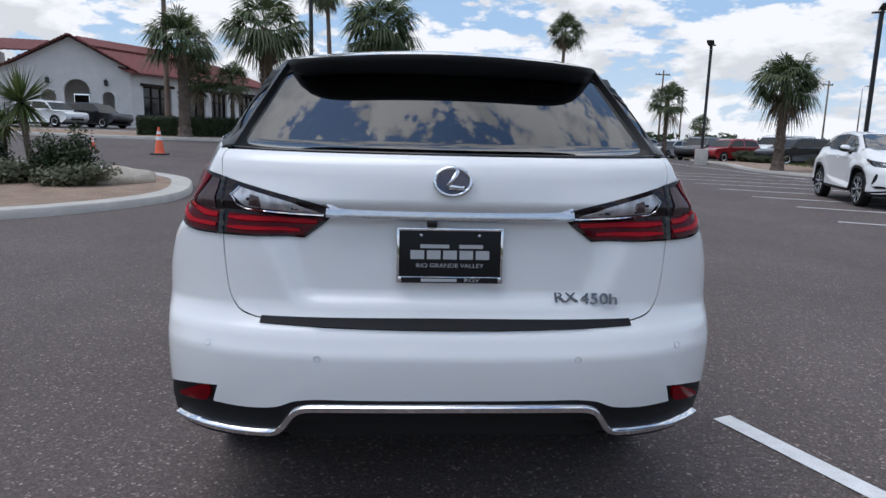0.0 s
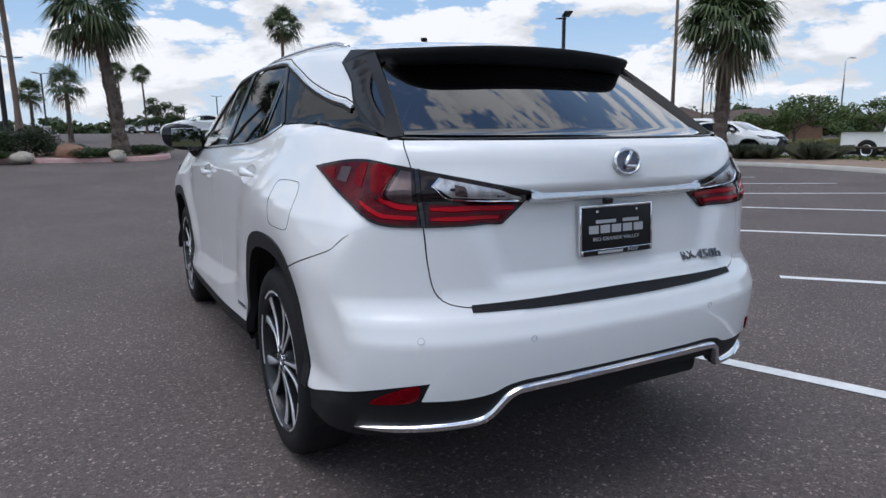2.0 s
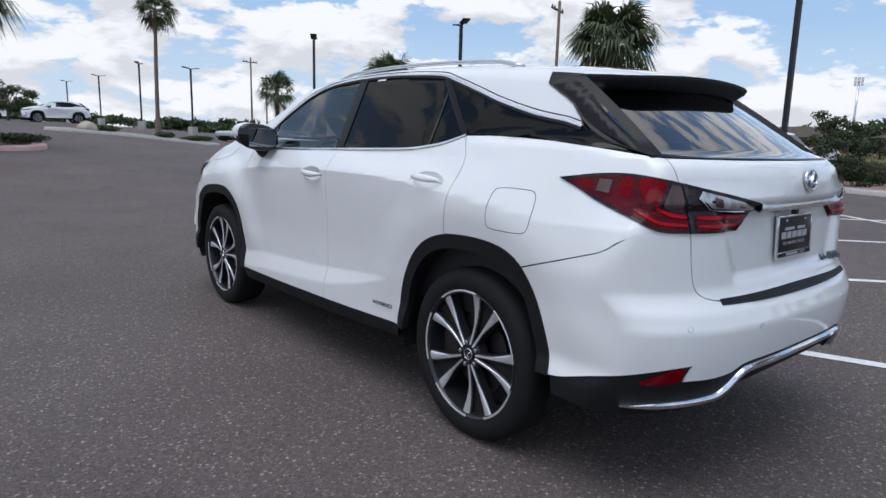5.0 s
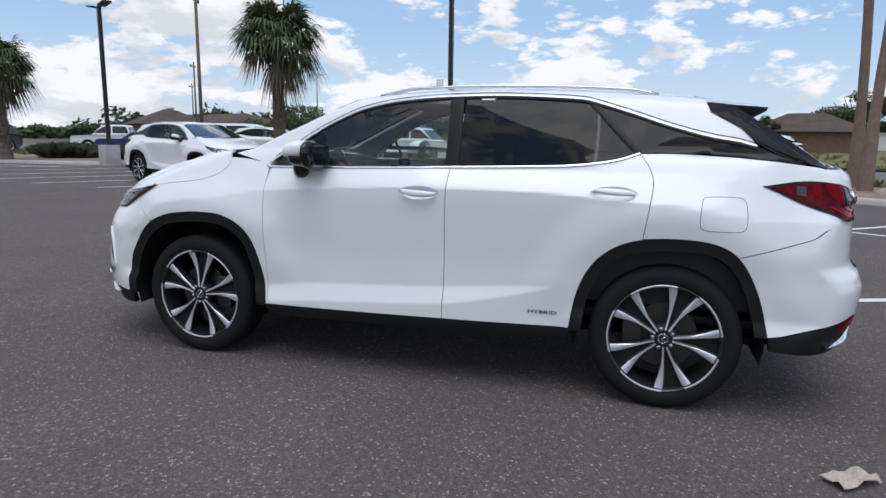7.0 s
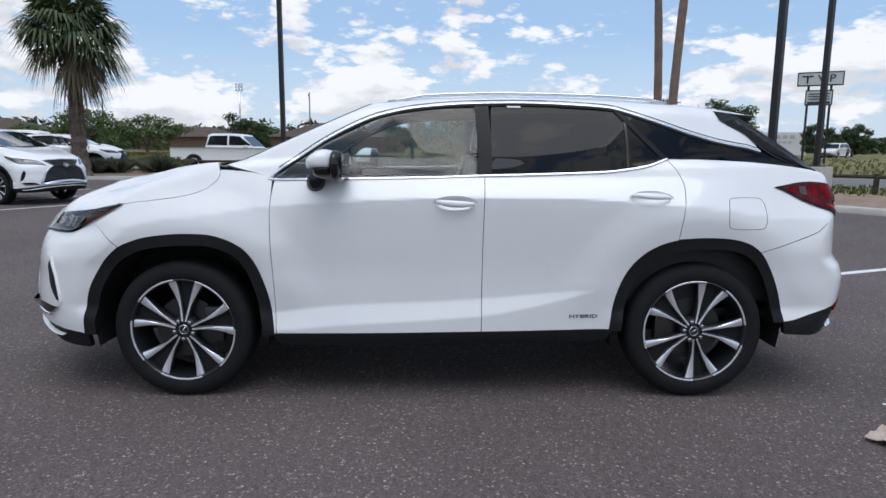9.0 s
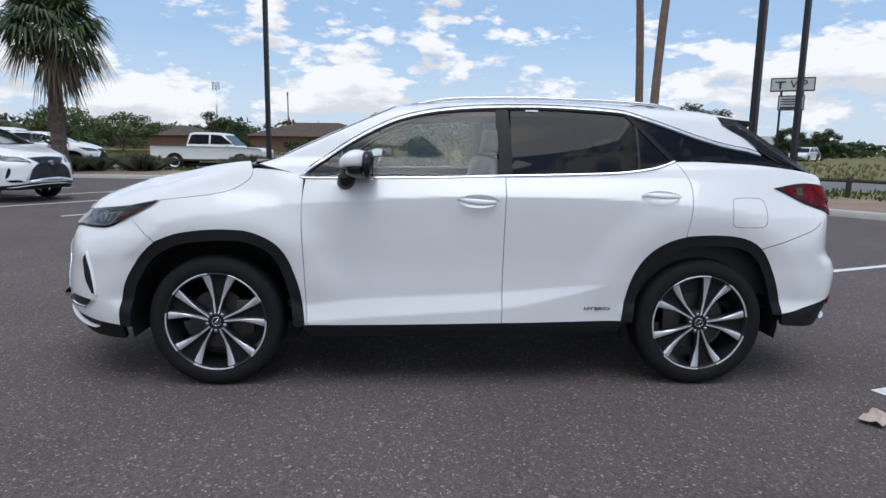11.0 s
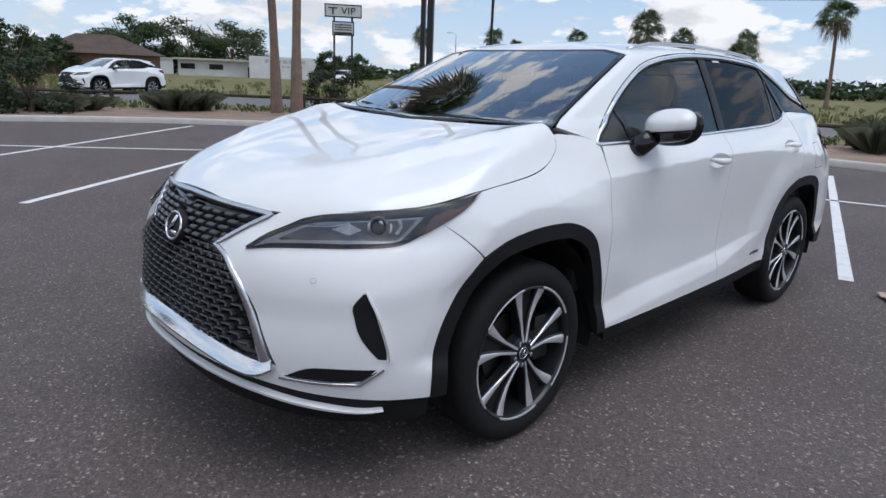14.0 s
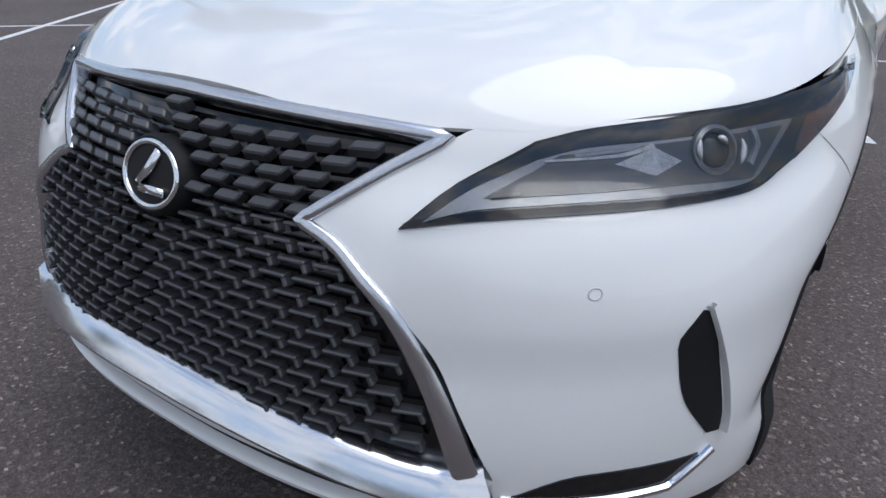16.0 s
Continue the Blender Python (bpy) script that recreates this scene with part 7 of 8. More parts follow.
boulder(-6.15, 9.6, (0.75, 0.35, 0.26), "long pale boulder on bare soil", 1)
boulder(-0.85, 19.75, (0.28, 0.25, 0.24), "pale boulder at the foot of a palm", 2)
boulder(-2.2, 20.6, (0.85, 0.4, 0.34), "low tan boulder among shrubs", 3, TANROCK)
boulder(-3.5, 19.75, (0.42, 0.3, 0.20), "pale boulder near the painted kerb", 11)
boulder(4.6, 33.9, (0.45, 0.4, 0.35), "pale boulder on a far island", 4)
for i, (x, y) in enumerate(((11.9, -8.9), (12.8, -8.0), (13.6, -7.4))):
    boulder(x, y, (0.55, 0.3, 0.22), "square sandstone block in the bed", 5 + i)


def shrub(label, r, n, material, seed, size=0.05):
    bm = bmesh.new()
    rg = random.Random(seed)
    for i in range(9):
        c = (rg.uniform(-0.5, 0.5) * r[0], rg.uniform(-0.5, 0.5) * r[1], r[2] * rg.uniform(0.3, 0.65))
        leaf_cloud(bm, c, (r[0] * 0.55, r[1] * 0.55, r[2] * 0.42), n // 9, rg, size)
    for i in range(5):
        tube(bm, [(0, 0, 0), (rg.uniform(-0.3, 0.3) * r[0], rg.uniform(-0.3, 0.3) * r[1], r[2] * 0.5)], [0.012, 0.005], 4)
    return tagged(part("shrub", bm, material), label, "shrub", "shrubs in the islands")


s1 = put(shrub("dense feathery green shrub on bare soil", (0.62, 0.62, 1.15), 3800, BUSHLEAF, 31), -7.0, 9.35, sink=-0.1)
again(s1, -8.9, 9.5, 70, sink=-0.1)
s2 = put(shrub("low grey-green shrub beside the boulder", (0.9, 0.6, 0.5), 2400, GREYBLADE, 32), -6.6, 8.9, sink=-0.1)
again(s2, -7.9, 9.0, 40, sink=-0.1)
s3 = put(shrub("rounded dark shrub in the island", (1.0, 0.9, 1.1), 3000, BUSHLEAF, 33), -3.2, 21.4, sink=-0.1)
again(s3, -4.0, 20.6, 100, sink=-0.1)
s4 = put(shrub("low green ground shrub in the island", (1.0, 0.6, 0.36), 2200, LEAF, 34), -1.3, 20.0, sink=-0.1)
for x, y in ((-6.3, 21.0), (0.3, 21.5), (-4.6, 19.9), (-2.4, 22.4), (5.6, 34.4), (8.6, 34.4), (10.2, 34.2)):
    again(s4, x, y, x * 50, sink=-0.1)

yuc = new("yucca_tree")
tagged(yuc, "spiky young yucca tree with a slim leaning trunk", "yucca")
bm = bmesh.new()
tube(bm, [(0.12, 0, 0), (0.05, 0, 0.5), (0, 0, 1.15)], [0.055, 0.05, 0.045], 8)
tube(bm, [(-0.35, 0.1, 0), (-0.33, 0.1, 0.8)], [0.03, 0.025], 6)
part("trunk", bm, BARK, yuc, "slim brown trunk")
bm = bmesh.new()
rg = random.Random(77)
for c, n, l in ((Vector((0, 0, 1.15)), 230, 0.62), (Vector((-0.33, 0.1, 0.8)), 90, 0.4)):
    for i in range(n):
        el, a = math.asin(rg.uniform(-0.7, 1)), rg.uniform(0, 6.28)
        d = Vector((math.cos(a) * math.cos(el), math.sin(a) * math.cos(el), math.sin(el)))
        s = d.cross(Vector((0, 0, 1))).normalized() * 0.018
        k = l * rg.uniform(0.75, 1.1)
        t = c + d * k + Vector((0, 0, -0.12 * k * (1 - el)))
        bm.faces.new([bm.verts.new(c - s * 0.4), bm.verts.new(c + d * k * 0.4 - s), bm.verts.new(t), bm.verts.new(c + d * k * 0.4 + s)])
part("crown", bm, GREENBLADE, yuc, "ball of narrow pointed leaves")
put(yuc, -8.05, 9.75, 0, 1.35, sink=-0.1)

# ---- street furniture ----
def lamp_post(label, height, heads, plinth=True, turn=0.0):
    root = new("lamp_post")
    tagged(root, label, "lamp post", "lamp posts of the car park")
    bm = bmesh.new()
    boxed(bm, (0.14, 0.14, height), Matrix.Translation((0, 0, height / 2 + 0.05)), 0.012)
    boxed(bm, (0.34, 0.34, 0.05), Matrix.Translation((0, 0, 0.85 if plinth else 0.10)), 0.01)
    part("post", bm, BLACKMETAL, root, "square black steel post")
    if plinth:
        bm = bmesh.new()
        boxed(bm, (0.62, 0.62, 0.95), Matrix.Translation((0, 0, 0.36)), 0.03, 2)
        part("plinth", bm, CONCRETE, root, "pale concrete plinth", sharp=40)
    for s in heads:
        bm = bmesh.new()
        boxed(bm, (0.62, 0.34, 0.07), Matrix.Translation((s * 0.55, 0, height + 0.10)) @ pose(0, 0, 0, 0, -s * 9, 0), 0.02, 2)
        boxed(bm, (0.30, 0.07, 0.06), Matrix.Translation((s * 0.16, 0, height + 0.03)) @ pose(0, 0, 0, 0, -s * 9, 0), 0.01)
        part("lamp_head", bm, BLACKMETAL, root, "flat black lamp head", sharp=40)
    return root


la = put(lamp_post("tall black lamp post with two flat heads on a plinth", 6.1, (-1, 1)), 16.9, 19.2, 65)
far_lamp = again(la, 17.5, 33.8, 60)
far_lamp.matrix_basis = far_lamp.matrix_basis @ Matrix.Scale(1.13, 4)
for x, y, t in ((17.5, 5.1, 80), (9.2, -7.0, 35), (-4.2, 24.0, 30), (24.3, -25.1, 30), (13.6, -10.6, 30), (15.0, 63.1, 60), (18.4, 59.0, 20), (17.1, 89.3, 20), (17.0, 109.6, 20), (16.0, 145.2, 50), (-6.8, 59.7, 20), (-5.7, 75.8, 20)):
    again(la, x, y, t)


def utility_pole(label, height, arms=1):
    root = new("utility_pole")
    tagged(root, label, "utility pole", "utility poles")
    bm = bmesh.new()
    tube(bm, [(0, 0, -0.2), (0, 0, height)], [0.12, 0.085], 10)
    part("pole", bm, POLEWOOD, root, "grey-brown timber pole", smooth=True)
    for k in range(arms):
        bm = bmesh.new()
        boxed(bm, (1.9, 0.10, 0.12), Matrix.Translation((0, 0.12, height - 0.5 - 0.8 * k)), 0.01)
        part("crossarm", bm, POLEWOOD, root)
        for x in (-0.85, -0.45, 0.45, 0.85):
            bm = bmesh.new()
            spun(bm, [(0, 0.0), (0, 0.05), (0.10, 0.045), (0.14, 0.02), (0.14, 0)], 8, "Z")
            bmesh.ops.translate(bm, vec=(x, 0.12, height - 0.44 - 0.8 * k), verts=bm.verts)
            part("insulator", bm, BLACKMETAL, root)
    return root


up = put(utility_pole("brown timber utility pole with a crossarm", 9.3), 28.2, 23.3, 20)
for x, y, t in ((60.0, 48.0, 20), (88.0, 70.0, 20), (52.0, 75.0, 20), (110.0, -42.0, 60), (100.0, 20.0, 10), (40, 90, 20), (29, 70, 10)):
    again(up, x, y, t)
a, b = Vector((28.2, 23.3, 9.3)), Vector((60.0, 48.0, 9.8))
bm = bmesh.new()
for p, q in ((Vector((24.3, -25.1, 6.4)), Vector((-14.0, -75.0, 12.0))),):
    tube(bm, [p + (q - p) * t + Vector((0, 0, -1.6 * 4 * t * (1 - t))) for t in np.linspace(0, 1, 17)], 0.02, 4)
tagged(part("overhead_wire", bm, BLACKMETAL), "thin sagging overhead wires", "wire")


def street_light(x, y, turn):
    root = new("street_lamp")
    tagged(root, "slim grey street lamp on a curved arm", "street lamp", "street lamps")
    bm = bmesh.new()
    tube(bm, [(0, 0, 0), (0, 0, 7.4), (0.1, 0, 7.8), (0.5, 0, 7.95), (1.0, 0, 8.0)], [0.09, 0.06, 0.05, 0.04, 0.035], 8)
    part("post", bm, SATIN, root, smooth=True)
    bm = bmesh.new()
    boxed(bm, (0.55, 0.22, 0.12), Matrix.Translation((1.2, 0, 7.98)), 0.03, 2)
    part("lamp_head", bm, SATIN, root, sharp=40)
    put(root, x, y, turn)


street_light(62.0, 33.5, 0)
street_light(72.0, -68.0, 30)
street_light(50.0, 66.0, 30)

# low timber rail along the bed
RAIL = offset_line(EDGE, 4.9)
fence = new("rail_fence")
tagged(fence, "low dark timber rail fence along the bed", "fence")
keep = [k for k in range(0, len(RAIL), 3) if -9 < RAIL[k][0] and RAIL[k][1] < 30]
pm = bmesh.new()
boxed(pm, (0.11, 0.11, 0.62), Matrix.Translation((0, 0, 0.28)), 0.012)
post_mesh = bpy.data.meshes.new("post")
pm.to_mesh(post_mesh)
pm.free()
post_mesh.materials.append(FENCEWOOD)
for k in keep:
    ob = new("post", post_mesh)
    ob.parent = fence
    ob.location = (*RAIL[k], float(rise(*RAIL[k])) + 0.08)
for k, m in zip(keep, keep[1:]):
    bm = bmesh.new()
    p, q = [Vector((*RAIL[j], float(rise(*RAIL[j])) + 0.58)) for j in (k, m)]
    tube(bm, [p, (p + q) / 2 + Vector((0, 0, -0.015)), q], 0.055, 6)
    part("rail", bm, FENCEWOOD, fence)


def cone(label, h):
    root = new("traffic_cone")
    tagged(root, label, "traffic cone", "traffic cones")
    bm = bmesh.new()
    boxed(bm, (h * 0.52, h * 0.52, h * 0.05), Matrix.Translation((0, 0, h * 0.025)), 0.01)
    part("base", bm, BLACKMETAL, root, "dark square base")
    bm = bmesh.new()
    spun(bm, [(h * 0.05, h * 0.20), (h * 0.10, h * 0.175), (h * 0.98, h * 0.035), (h, h * 0.03), (h, 0)], 20, "Z")
    part("body", bm, ORANGE, root, "orange plastic cone", sharp=40)
    for lo, hi in ((0.52, 0.66), (0.74, 0.84)):
        bm = bmesh.new()
        r = lambda t: h * (0.175 + (0.035 - 0.175) * (t - 0.10) / 0.88) + 0.004
        spun(bm, [(h * lo, r(lo)), (h * hi, r(hi))], 20, "Z")
        part("sleeve", bm, CONEWHITE, root, "white reflective sleeve", smooth=True)
    return root


put(cone("tall orange traffic cone with a white sleeve", 0.92), -8.5, 18.3)
put(cone("small orange traffic cone on the asphalt", 0.48), -11.2, 19.4)

# crumpled paper on the asphalt
bm = bmesh.new()
rg = random.Random(9)
grid = [[bm.verts.new((x * 0.034 - 0.10, y * 0.028 - 0.06, 0.012 + 0.03 * rg.random())) for y in range(5)] for x in range(7)]
for i in range(6):
    for j in range(4):
        bm.faces.new((grid[i][j], grid[i + 1][j], grid[i + 1][j + 1], grid[i][j + 1]))
ex = bmesh.ops.extrude_face_region(bm, geom=list(bm.faces))
bmesh.ops.translate(bm, vec=(0, 0, 0.004), verts=[v for v in ex["geom"] if isinstance(v, bmesh.types.BMVert)])
lit = part("paper_litter", bm, CARDBOARD)
lit.matrix_world = pose(-1.43, -2.14, 0.0, 0, 0, 125)
tagged(lit, "crumpled pale brown paper lying on the asphalt", "litter")


# ---- parked cars ----
def profile_car(label, coat, length, width, height, line, roof, kind="car", bed=None, dark_glass=True):
    """A parked car from its side line: (y, z) of the body, and of the glasshouse above it."""
    root = new(kind)
    tagged(root, label, kind, "parked vehicles")
    w = width / 2

    def solid(name, pts, xs, material, bevel, lab):
        bm = bmesh.new()
        rings = []
        for x, sh in xs:
            rings.append([bm.verts.new((x, y * (1 - sh * 0.02), z)) for y, z in pts])
        k = len(pts)
        for a, b in zip(rings, rings[1:]):
            for i in range(k):
                bm.faces.new((a[i], a[(i + 1) % k], b[(i + 1) % k], b[i]))
        bm.faces.new(rings[0][::-1])
        bm.faces.new(rings[-1])
        bmesh.ops.recalc_face_normals(bm, faces=bm.faces)
        es = [e for e in bm.edges if e.calc_face_angle(0) > 0.5]
        bmesh.ops.bevel(bm, geom=es, offset=bevel, segments=2, affect="EDGES", profile=0.6)
        return part(name, bm, material, root, lab, sharp=40)
    solid("body", line, ((-w + 0.03, 1), (-w, 0), (w, 0), (w - 0.03, 1)), coat, 0.05, "painted body")
    # glasshouse, leaning in
    bm = bmesh.new()
    zb, zt = min(p[1] for p in roof), max(p[1] for p in roof)
    ring = []
    for s in (-1, 1):
        ring.append([bm.verts.new((s * (w - 0.06 - 0.17 * (z - zb) / (zt - zb)), y, z)) for y, z in roof])
    k = len(roof)
    for i in range(k):
        bm.faces.new((ring[0][i], ring[0][(i + 1) % k], ring[1][(i + 1) % k], ring[1][i]))
    bm.faces.new(ring[0][::-1])
    bm.faces.new(ring[1])
    bmesh.ops.recalc_face_normals(bm, faces=bm.faces)
    bmesh.ops.bevel(bm, geom=list(bm.edges), offset=0.05, segments=2, affect="EDGES", profile=0.6)
    part("cabin", bm, coat, root, "painted roof and pillars", sharp=40)
    ys = [p[0] for p in roof]
    c = np.mean([p[0] for p in roof]), (zb + zt) / 2
    for s in (-1, 1):
        inner = [(c[0] + (y - c[0]) * 0.90, c[1] + (z - c[1]) * 0.66 + 0.01) for y, z in roof]
        lo, hi = min(p[0] for p in inner), max(p[0] for p in inner)
        for a, b in ((0.0, 0.46), (0.50, 1.0)):
            bm = bmesh.new()
            ya, yb = lo + (hi - lo) * a, lo + (hi - lo) * b
            poly = np.array(inner)
            def clip(poly, y, keep_above):
                out = []
                for p, q in zip(poly, np.roll(poly, -1, 0)):
                    pin, qin = (p[0] >= y) == keep_above, (q[0] >= y) == keep_above
                    if pin:
                        out.append(p)
                    if pin != qin:
                        t = (y - p[0]) / (q[0] - p[0])
                        out.append(p + (q - p) * t)
                return np.array(out)
            poly = clip(clip(poly, ya, True), yb, False)
            if len(poly) < 3:
                continue
            f = [bm.verts.new((s * (w - 0.052 - 0.17 * (z - zb) / (zt - zb)), y, z)) for y, z in poly]
            fc = bm.faces.new(f)
            r = bmesh.ops.extrude_face_region(bm, geom=[fc])
            bmesh.ops.translate(bm, vec=(-s * 0.02, 0, 0), verts=[v for v in r["geom"] if isinstance(v, bmesh.types.BMVert)])
            bmesh.ops.recalc_face_normals(bm, faces=bm.faces)
            part("side_window", bm, DARKPANE, root, "dark side window")
    # screens
    order = sorted(roof, key=lambda p: -p[0])
    front_low, front_top = roof[0], roof[1]
    back_top, back_low = roof[-2], roof[-1]
    for name, p, q in (("windscreen", front_low, front_top), ("rear_window", back_low, back_top)):
        p, q = np.array(p), np.array(q)
        d = q - p
        n = np.array([d[1], -d[0]]) / np.linalg.norm(d)
        if (n[0] > 0) != (name == "windscreen"):
            n = -n
        lo, hi = p + d * 0.12 + n * 0.006, p + d * 0.88 + n * 0.006
        bm = bmesh.new()
        wl, wh = w - 0.12, w - 0.24
        f = bm.faces.new([bm.verts.new((-wl, *lo)), bm.verts.new((wl, *lo)), bm.verts.new((wh, *hi)), bm.verts.new((-wh, *hi))])
        r = bmesh.ops.extrude_face_region(bm, geom=[f])
        bmesh.ops.translate(bm, vec=(0, -n[0] * 0.02, -n[1] * 0.02), verts=[v for v in r["geom"] if isinstance(v, bmesh.types.BMVert)])
        bmesh.ops.recalc_face_normals(bm, faces=bm.faces)
        part(name, bm, DARKPANE, root)
    r = height * 0.205
    for y in (length * 0.30, -length * 0.285):
        for s in (-1, 1):
            bm = bmesh.new()
            spun(bm, [(-0.10, 0), (-0.10, r), (-0.085, r + 0.012), (0.09, r + 0.012), (0.105, r - 0.01), (0.108, r * 0.68)], 28)
            bmesh.ops.transform(bm, matrix=Matrix.Translation((s * (w - 0.09), y, r + 0.012)) @ Matrix.Diagonal((s, 1, 1, 1)), verts=bm.verts)
            wh = part("wheel", bm, RUBBER, root, "black tyre", sharp=40)
            bm = bmesh.new()
            spun(bm, [(0.100, r * 0.68), (0.112, r * 0.64), (0.085, r * 0.55), (0.075, 0)], 20)
            bmesh.ops.transform(bm, matrix=Matrix.Translation((s * (w - 0.09), y, r + 0.012)) @ Matrix.Diagonal((s, 1, 1, 1)), verts=bm.verts)
            part("rim", bm, ALLOY, wh, "grey alloy rim", sharp=40)
            bm = bmesh.new()
            ar = r + 0.075
            pts = [bm.verts.new((s * (w + 0.002), y + ar * math.cos(a), r + 0.012 + ar * math.sin(a))) for a in np.linspace(-0.35, math.pi + 0.35, 22)]
            fc = bm.faces.new(pts)
            ex = bmesh.ops.extrude_face_region(bm, geom=[fc])
            bmesh.ops.translate(bm, vec=(-s * 0.02, 0, 0), verts=[v for v in ex["geom"] if isinstance(v, bmesh.types.BMVert)])
            bmesh.ops.recalc_face_normals(bm, faces=bm.faces)
            part("wheel_arch", bm, SEAM, root, "dark wheel arch")
    zl = line[len(line) // 2][1]
    for s in (-1, 1):
        bm = bmesh.new()
        boxed(bm, (0.34, 0.05, 0.13), Matrix.Translation((s * (w - 0.24), length / 2 - 0.06, height * 0.46)), 0.02, 2)
        part("headlight", bm, CLEARREF, root, "clear headlight", sharp=40)
        bm = bmesh.new()
        boxed(bm, (0.24, 0.05, 0.16), Matrix.Translation((s * (w - 0.16), -length / 2 + 0.045, height * 0.53)), 0.02, 2)
        part("tail_light", bm, REDLENS, root, "red tail light", sharp=40)
        bm = bmesh.new()
        boxed(bm, (0.16, 0.10, 0.12), Matrix.Translation((s * (w + 0.06), front_low[0] - 0.35, zb + 0.08)), 0.03, 2)
        part("door_mirror", bm, coat, root, sharp=40)
    bm = bmesh.new()
    boxed(bm, (width * 0.55, 0.05, 0.22), Matrix.Translation((0, length / 2 - 0.03, height * 0.33)), 0.02, 2)
    part("grille", bm, BLACK, root, "dark grille", sharp=40)
    bm = bmesh.new()
    boxed(bm, (width * 0.9, length * 0.93, 0.14), Matrix.Translation((0, 0, 0.27)), 0.02)
    part("underbody", bm, BLACK, root, "black underbody")
    if bed:
        bm = bmesh.new()
        boxed(bm, (width - 0.24, bed[1] - bed[0], 0.02), Matrix.Translation((0, (bed[0] + bed[1]) / 2, bed[2])))
        part("load_bed", bm, BLACK, root, "dark open load bed")
    return root


def suv_line(L, H):
    h = L / 2
    return [(h, 0.32 * H), (h - 0.02, 0.50 * H), (h - 0.25, 0.57 * H), (h - 1.25, 0.61 * H), (-h + 0.25, 0.64 * H), (-h + 0.02, 0.60 * H), (-h, 0.26 * H), (-h + 0.3, 0.17 * H), (h - 0.4, 0.17 * H)]


def suv_roof(L, H):
    h = L / 2
    return [(h - 1.15, 0.60 * H), (h - 1.85, 0.965 * H), (h - 2.3, H), (-h + 0.9, H), (-h + 0.45, 0.96 * H), (-h + 0.12, 0.63 * H)]


def sedan_roof(L, H):
    h = L / 2
    return [(h - 1.45, 0.60 * H), (h - 2.15, 0.97 * H), (h - 2.6, H), (-h + 1.5, 0.98 * H), (-h + 1.15, 0.93 * H), (-h + 0.55, 0.66 * H)]


def truck_line(L, H):
    h = L / 2
    return [(h, 0.34 * H), (h - 0.02, 0.54 * H), (h - 0.2, 0.60 * H), (h - 1.35, 0.63 * H), (-h + 0.05, 0.64 * H), (-h, 0.60 * H), (-h, 0.30 * H), (-h + 0.25, 0.26 * H), (h - 0.35, 0.24 * H)]


def truck_roof(L, H):
    h = L / 2
    return [(h - 1.30, 0.62 * H), (h - 1.95, 0.97 * H), (h - 2.35, H), (h - 3.35, H), (h - 3.55, 0.97 * H), (h - 3.70, 0.62 * H)]


truck = put(profile_car("white double-cab pickup truck behind the rail fence", WHITE, 5.4, 1.9, 1.80, truck_line(5.4, 1.80), truck_roof(5.4, 1.80), "pickup_truck", (-2.62, -1.08, 1.158)), 27.7, 10.0, 176)
again(truck, 32.0, 33.0, 30, "silver-white pickup truck in the far row")
again(truck, 44.0, -52.0, 100, "white pickup truck on the far road")
lx = put(profile_car("large white estate car parked behind the bed", WHITE, 5.05, 1.95, 1.86, suv_line(5.05, 1.86), suv_roof(5.05, 1.86)), 25.2, 19.9, 12)
redc = put(profile_car("red estate car parked in a far row", RED_PAINT, 4.5, 1.85, 1.64, suv_line(4.5, 1.64), suv_roof(4.5, 1.64)), 22.6, 40.6, 110)
dark = put(profile_car("black estate car parked on the road", BLACK_PAINT, 4.8, 1.92, 1.75, suv_line(4.8, 1.75), suv_roof(4.8, 1.75)), 11.8, -17.7, 205)
again(dark, 22.0, 43.6, 130, "dark estate car in a far row")
again(dark, 25.4, 37.2, 100, "dark estate car in a far row")
teal = put(profile_car("silver saloon car parked in a far row", SILVER_PAINT, 4.7, 1.82, 1.45, suv_line(4.7, 1.62)[:3] + [(1.0, 0.93), (-1.6, 0.95), (-2.33, 0.88), (-2.35, 0.42), (-2.05, 0.27), (1.95, 0.27)], sedan_roof(4.7, 1.45)), 21.0, 47.0, 120)
again(teal, 19.3, 49.5, 120)
blue = put(profile_car("dark blue saloon car in a far row", BLUE_PAINT, 4.7, 1.82, 1.45, suv_line(4.7, 1.62)[:3] + [(1.0, 0.93), (-1.6, 0.95), (-2.33, 0.88), (-2.35, 0.42), (-2.05, 0.27), (1.95, 0.27)], sedan_roof(4.7, 1.45)), 29.5, 29.0, 30)
van = put(profile_car("plain white delivery van in a far row", WHITE, 5.3, 1.95, 2.0, suv_line(5.3, 2.0), [(1.75, 1.2), (1.1, 1.93), (0.8, 2.0), (-2.5, 2.0), (-2.58, 1.96), (-2.62, 1.25)], "van"), 28.4, 44.0, 110)
suv = put(profile_car("white estate car parked before the building", WHITE, 4.9, 1.9, 1.78, suv_line(4.9, 1.78), suv_roof(4.9, 1.78)), -24.6, 42.0, 250)
again(suv, 70.0, -46.0, 40, "white estate car on the far road")
again(suv, 4.4, 86.0, 80, "white estate car far across the car park")
again(dark, -22.4, 44.0, 250, "black estate car behind a white one")
for x, y, t, lab in ((11.2, 10.7, 162, "pearl white crossover car parked across the stall lines"), (24.3, 16.2, 188, "white crossover car behind the rail fence"), (31.1, -6.6, 20, "white crossover car on the service road"), (6.7, 55.6, 92, "white crossover car crossing a far lane")):
    again(CAR, x, y, t, lab)


